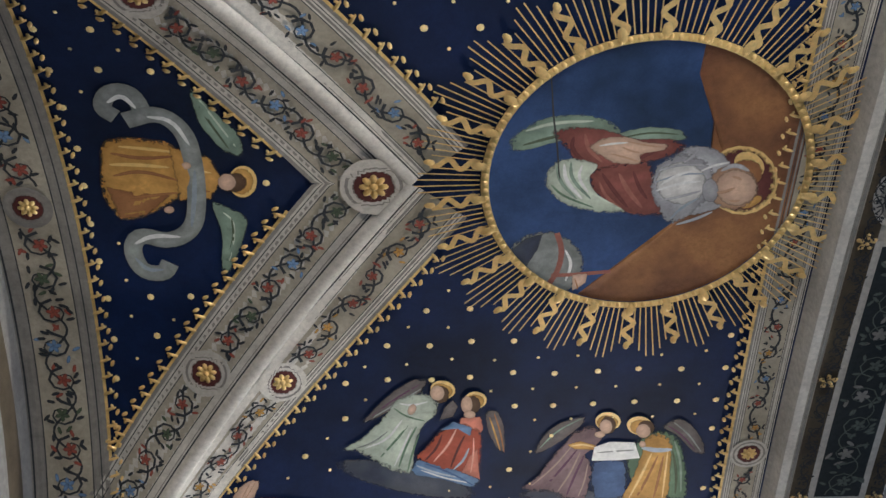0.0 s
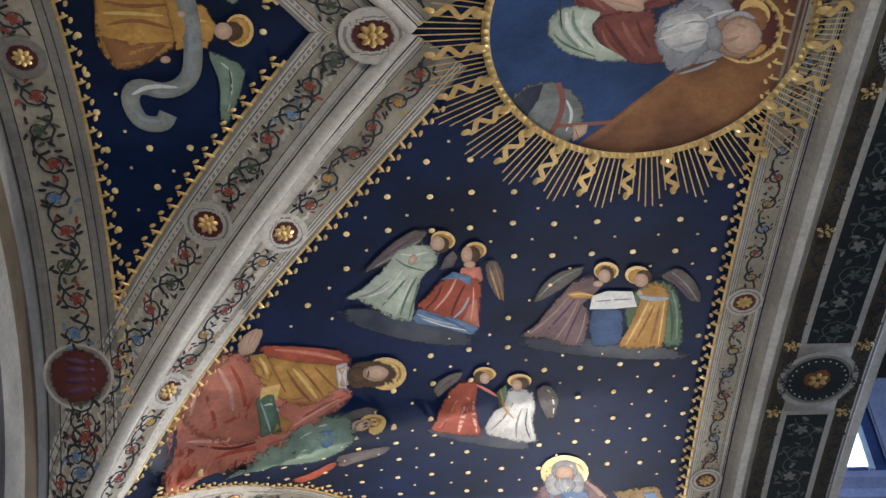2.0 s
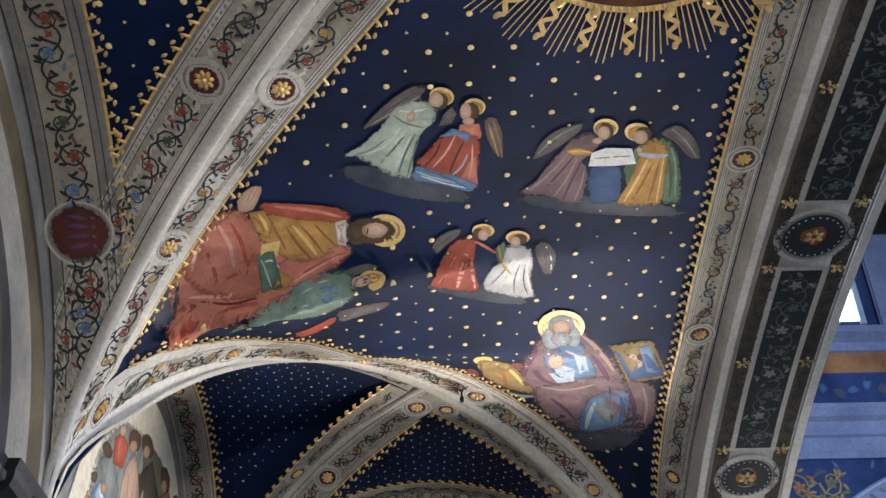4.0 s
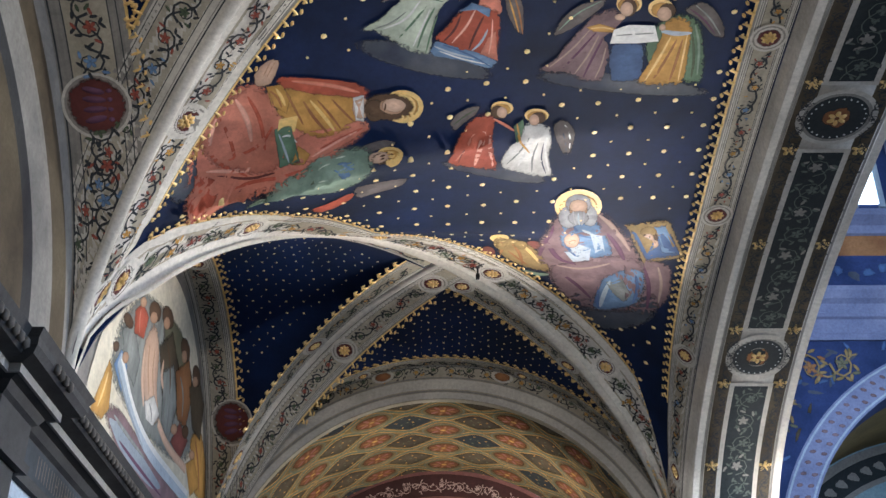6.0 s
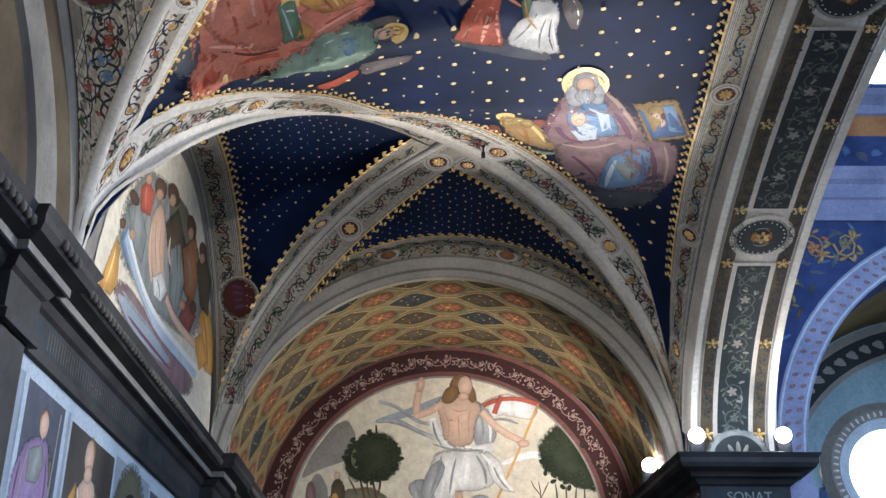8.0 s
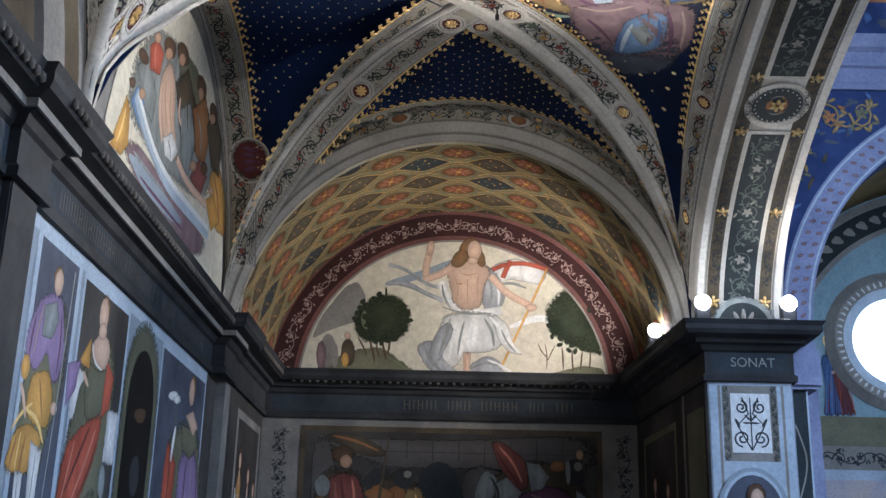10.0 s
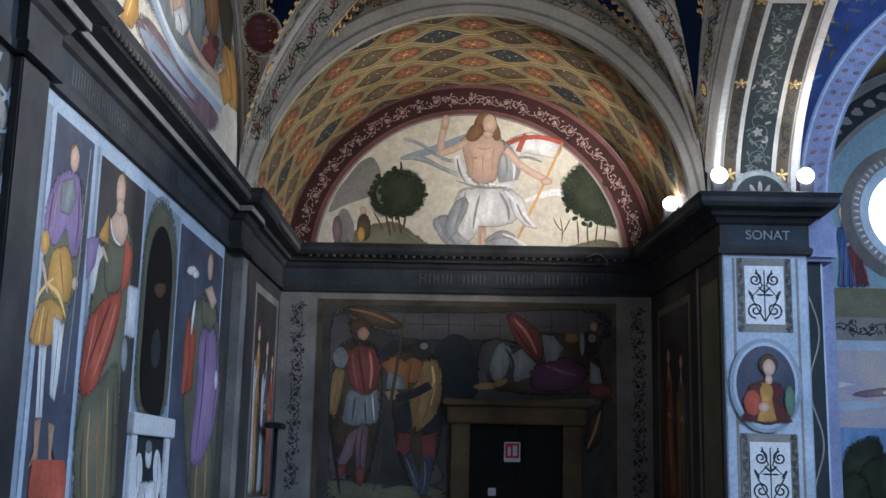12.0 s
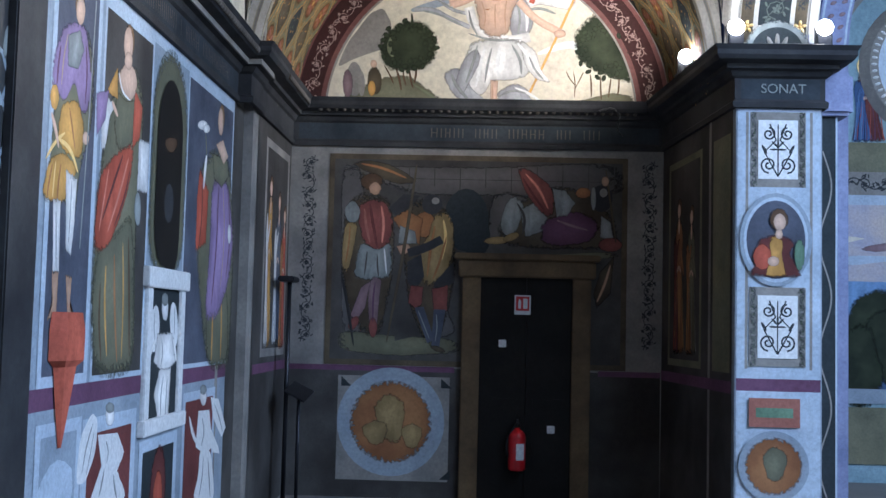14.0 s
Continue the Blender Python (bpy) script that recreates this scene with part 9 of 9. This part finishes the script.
# ---- the neighbouring hall ----
def hall():
    X0, X1, Y, AX, AZ, R0, R1 = 2.46, 9.0, 10.5, 5.6, 4.2, 2.27, 2.56
    # east wall is assumed and out of view; its gaps let sky light in
    tagged(part("wall_east", box((9.0, -5.3, 0), (9.3, 14, 3.0)), "wall"), "plain lower wall of the neighbouring hall", "wall", kind="structure")
    tagged(part("wall_east", box((9.0, -5.3, 8.6), (9.3, 14, 11)), "wall"), "plain upper wall of the neighbouring hall", "wall", kind="structure")
    for y0, y1 in ((-5.3, -2), (0.5, 1.5), (4.5, 5.5), (8.5, 14)):
        tagged(part("wall_east", box((9.0, y0, 3.0), (9.3, y1, 8.6)), "wall"), "plain wall pier between tall windows", "wall", kind="structure")
    # arch wall with its opening
    bm = bmesh.new()
    n = 40
    for a, b in zip(steps(0, math.pi, n), steps(0, math.pi, n)[1:]):
        def out(w):
            x, z = AX + R0 * math.cos(w), AZ + R0 * math.sin(w)
            return (x, Y, z), (x, Y, 9.6), (x, Y + 0.5, z)
        p0, q0, d0 = out(a)
        p1, q1, d1 = out(b)
        bm.faces.new([bm.verts.new(v) for v in (p0, p1, q1, q0)])
        bm.faces.new([bm.verts.new(v) for v in (p0, d0, d1, p1)])
    add_box(bm, (X0, Y, 0), (AX - R0, Y + 0.5, 9.6))
    add_box(bm, (AX + R0, Y, 0), (X1, Y + 0.5, 9.6))
    tagged(part("wall_arch", bm, "blue2"), "deep blue painted wall over a chapel arch", "wall", kind="structure")
    put = lambda x, z, o: (x, Y - o, z)
    p = Paint(put, 0.01)
    aa = steps(0, math.pi, 50)
    p.strip([(AX + R0 * math.cos(a), AZ + R0 * math.sin(a)) for a in aa], [(AX + R1 * math.cos(a), AZ + R1 * math.sin(a)) for a in aa], "lav")
    for r in (R0 + 0.03, R1 - 0.03):
        p.ribbon([(AX + r * math.cos(a), AZ + r * math.sin(a)) for a in aa], 0.02, "pale_blue")
    for i in range(60):
        a = math.pi * (i + 0.5) / 60
        for dr in (0.09, 0.19):
            p.oval(AX + (R0 + dr) * math.cos(a + dr * 0.15), AZ + (R0 + dr) * math.sin(a + dr * 0.15), 0.035, 0.02, "violet", math.degrees(a) + 40, 7, rings=1)
    p.rect(X0, 0.0, AX - R0, 4.2, "lav")
    p.done("arch_band", "lavender painted band round the chapel arch", "border", kind="structure")
    p = Paint(put, 0.006)
    rng = random.Random(11)
    for i in range(220):
        x, z = rng.uniform(2.6, 5.5), rng.uniform(4.6, 6.7)
        if math.hypot(x - AX, z - AZ) > R1 + 0.08:
            p.oval(x, z, rng.uniform(0.03, 0.09), 0.02, rng.choice(("umber", "dusk", "royal", "royal")), rng.uniform(0, 180), 8, 0.15, i)
    for z0, z1, x1 in ((5.25, 5.65, 3.05), (5.75, 6.15, 3.45), (6.25, 6.66, 4.15)):
        p.scrolls(2.5, x1, z0, z1, 0.34, "sand", ("hill", "brown"), 0.03)
    p.rect(X0, 7.34, X1, 7.75, "blue2", 2)
    p.rect(X0, 7.75, X1, 8.0, "brown", 2)
    for i in range(30):
        p.oval(2.7 + i * 0.16, 7.55 + 0.05 * math.sin(i * 1.7), 0.07, 0.05, ("royal", "dusk", "royal")[i % 3], i * 50, 9, 0.15)
    p.done("spandrel_painting", "blue spandrel painting with ochre foliage", "painting", kind="structure")
    ent = [(0, 6.74), (0.03, 6.74), (0.04, 6.80), (0.02, 6.83), (0.02, 6.98), (0.05, 7.0), (0.05, 7.04), (0.03, 7.06), (0.03, 7.16), (0.08, 7.2), (0.12, 7.28), (0.12, 7.33), (0, 7.34)]
    tagged(part("entablature", sweep(ent, [(X0, Y), (X1, Y)]), "lav"), "lavender moulded entablature over the arch", "cornice", kind="structure")
    ent2 = [(0, 8.0), (0.04, 8.02), (0.04, 8.12), (0.14, 8.2), (0.14, 8.28), (0, 8.3)]
    tagged(part("entablature", sweep(ent2, [(X0, Y), (X1, Y)]), "lav"), "pale upper cornice below the windows", "cornice", kind="structure")
    for x0, x1 in ((3.9, 4.3), (4.95, 5.5)):
        tagged(part("upper_pilaster", box((x0, Y - 0.06, 8.3), (x1, Y - 0.002, 9.6), 0.02), "lav"), "lavender pilaster between upper windows", "pilaster", kind="structure")
    w = empty("window_1", "tall bright upper window in the arch wall", "window", kind="structure", at=(4.62, Y, 8.4))
    inv = Matrix.Translation(w.location).inverted()
    for name, lo, hi, k in (("pane", (4.50, Y - 0.02, 8.42), (4.74, Y - 0.004, 9.5), "pane"), ("window_frame", (4.44, Y - 0.05, 8.36), (4.50, Y - 0.003, 9.55), "pale_blue"), ("window_frame", (4.74, Y - 0.05, 8.36), (4.80, Y - 0.003, 9.55), "pale_blue")):
        o = part(name, box(lo, hi), k, w)
        o.matrix_parent_inverse = inv
    # chapel behind the arch
    YB = 12.6
    bm = bmesh.new()
    grid(bm, lambda a, y: (AX + (R0 + 0.02) * math.cos(a), y, AZ + (R0 + 0.02) * math.sin(a)), steps(0, math.pi, 40), (Y + 0.4, YB))
    tagged(part("ceiling", bm, "barrel"), "painted barrel vault of the side chapel", "ceiling", kind="structure")
    tagged(part("wall_chapel", box((AX - R0 - 0.3, Y + 0.5, 0), (AX - R0, YB, AZ), 0), "lav"), "side wall of the chapel", "wall", kind="structure")
    tagged(part("wall_chapel", box((AX - R0 - 0.3, YB, 0), (AX + R0 + 0.3, YB + 0.3, 7)), "pale_teal"), "pale blue-green back wall of the chapel", "wall", kind="structure")
    pb = lambda x, z, o: (x, YB - o, z)
    p = Paint(pb, 0.01)
    aa = steps(0, math.pi, 40)
    p.strip([(AX + (R0 - 0.42) * math.cos(a), AZ + (R0 - 0.42) * math.sin(a)) for a in aa], [(AX + (R0 + 0.0) * math.cos(a), AZ + (R0 + 0.0) * math.sin(a)) for a in aa], "line")
    p.strip([(AX + (R0 - 0.36) * math.cos(a), AZ + (R0 - 0.36) * math.sin(a)) for a in aa], [(AX + (R0 - 0.1) * math.cos(a), AZ + (R0 - 0.1) * math.sin(a)) for a in aa], "dark_panel")
    for i in range(36):
        a = math.pi * (i + 0.5) / 36
        p.oval(AX + (R0 - 0.23) * math.cos(a), AZ + (R0 - 0.23) * math.sin(a), 0.07, 0.05, "line", math.degrees(a) + 50, 10, 0.2)
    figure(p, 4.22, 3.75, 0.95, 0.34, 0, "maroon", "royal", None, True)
    p.rect(AX - R0, 3.42, AX + R0, 3.75, "hill", 2)
    p.rect(AX - R0, 3.16, AX + R0, 3.42, "line", 2)
    p.scrolls(AX - R0 + 0.05, AX + 0.5, 3.19, 3.39, 0.22, "dark_line", ("dark_line",), 0.02)
    p.rect(AX - R0, 3.05, AX + R0, 3.16, "pale_blue", 2)
    p.rect(AX - R0, 2.2, AX + R0, 3.05, "sunset", 2)
    p.rect(AX - R0, 1.5, AX + R0, 2.2, "sky_blue", 2)
    for i in range(9):
        p.oval(AX - R0 + 0.1 + 0.35 * i, 2.55 + 0.12 * math.sin(i * 2.2), 0.35, 0.05, ("violet", "cream", "pale_blue")[i % 3], 4, 12, 0.1, i)
    p.fill([(AX - R0, 1.0), (AX, 1.0), (AX, 2.0), (5.2, 1.95), (4.8, 1.7), (4.4, 1.75), (4.1, 1.6), (3.8, 1.72), (AX - R0, 1.6)], "royal", (4.3, 1.3), 2)
    for x, z, r in ((4.25, 1.75, 0.28), (4.45, 1.5, 0.35), (4.05, 1.25, 0.35), (3.75, 1.35, 0.22)):
        p.oval(x, z, r, r * 1.3, "tree", 0, 18, 0.1, x)
    p.rect(AX - R0, 0.86, AX + R0, 1.02, "grey_blue", 2)
    p.rect(AX - R0, 0.2, AX + R0, 0.82, "hill", 2)
    p.done("chapel_painting", "painted landscape with dark trees behind the arch", "painting", kind="structure")
    win = empty("window_2", "round bright window with a pale moulded rim", "window", kind="structure", at=(4.93, YB, 4.62))
    inv = Matrix.Translation(win.location).inverted()

    def rim(r0, r1, d0, d1, k, name):
        bm = bmesh.new()
        for a, b in zip(steps(0, 2 * math.pi, 48), steps(0, 2 * math.pi, 48)[1:]):
            v = [bm.verts.new((4.93 + r * math.cos(w), YB - d, 4.62 + r * math.sin(w))) for w in (a, b) for r, d in ((r0, d0), (r1, d1))]
            bm.faces.new((v[0], v[1], v[3], v[2])).smooth = True
        o = part(name, bm, k, win)
        o.matrix_parent_inverse = inv
    rim(0.0, 0.50, 0.02, 0.02, "pane", "pane")
    rim(0.50, 0.62, 0.015, 0.07, "pale_blue", "splay")
    rim(0.62, 0.72, 0.07, 0.08, "line", "egg_ring")
    rim(0.72, 0.82, 0.08, 0.01, "wall", "outer_rim")
    q = Paint(pb, 0.085)
    for i in range(56):
        a = 2 * math.pi * i / 56
        q.oval(4.93 + 0.67 * math.cos(a), 4.62 + 0.67 * math.sin(a), 0.035, 0.016, "label", math.degrees(a), 8, dome=0.015)
    o = q.done("carved_eggs", "", "", parent=win)
    o.matrix_parent_inverse = inv


hall()


# ---- cables on the cornice ----
def cable(name, pts, r=0.008):
    bm = bmesh.new()
    for _ in range(2):
        pts = [pts[0]] + [tuple(a * k + b * (1 - k) for a, b in zip(p, q)) for p, q in zip(pts, pts[1:]) for k in (0.75, 0.25)] + [pts[-1]]
    rows = []
    for i, p in enumerate(pts):
        t = (Vector(pts[min(i + 1, len(pts) - 1)]) - Vector(pts[max(i - 1, 0)])).normalized()
        s = t.orthogonal().normalized()
        u = t.cross(s)
        rows.append([bm.verts.new(Vector(p) + s * r * math.cos(a) + u * r * math.sin(a)) for a in steps(0, 2 * math.pi, 6)[:-1]])
    for m, n in zip(rows, rows[1:]):
        for i in range(6):
            bm.faces.new((m[i], m[(i + 1) % 6], n[(i + 1) % 6], n[i])).smooth = True
    tagged(part(name, bm, "black"), "thin black cable lying along the cornice", "cable")


cable("cable", [(1.00, END_Y - 0.235, 3.60), (1.12, END_Y - 0.24, 3.64), (1.20, END_Y - 0.24, 3.56), (1.18, END_Y - 0.10, 3.46), (1.24, END_Y - 0.06, 3.40)])
cable("cable", [(1.60, 9.20, 3.72), (1.55, 9.0, 3.715), (1.62, 8.7, 3.715), (1.80, 8.24, 3.72), (2.1, 8.2, 3.715), (2.44, 8.22, 3.72)])
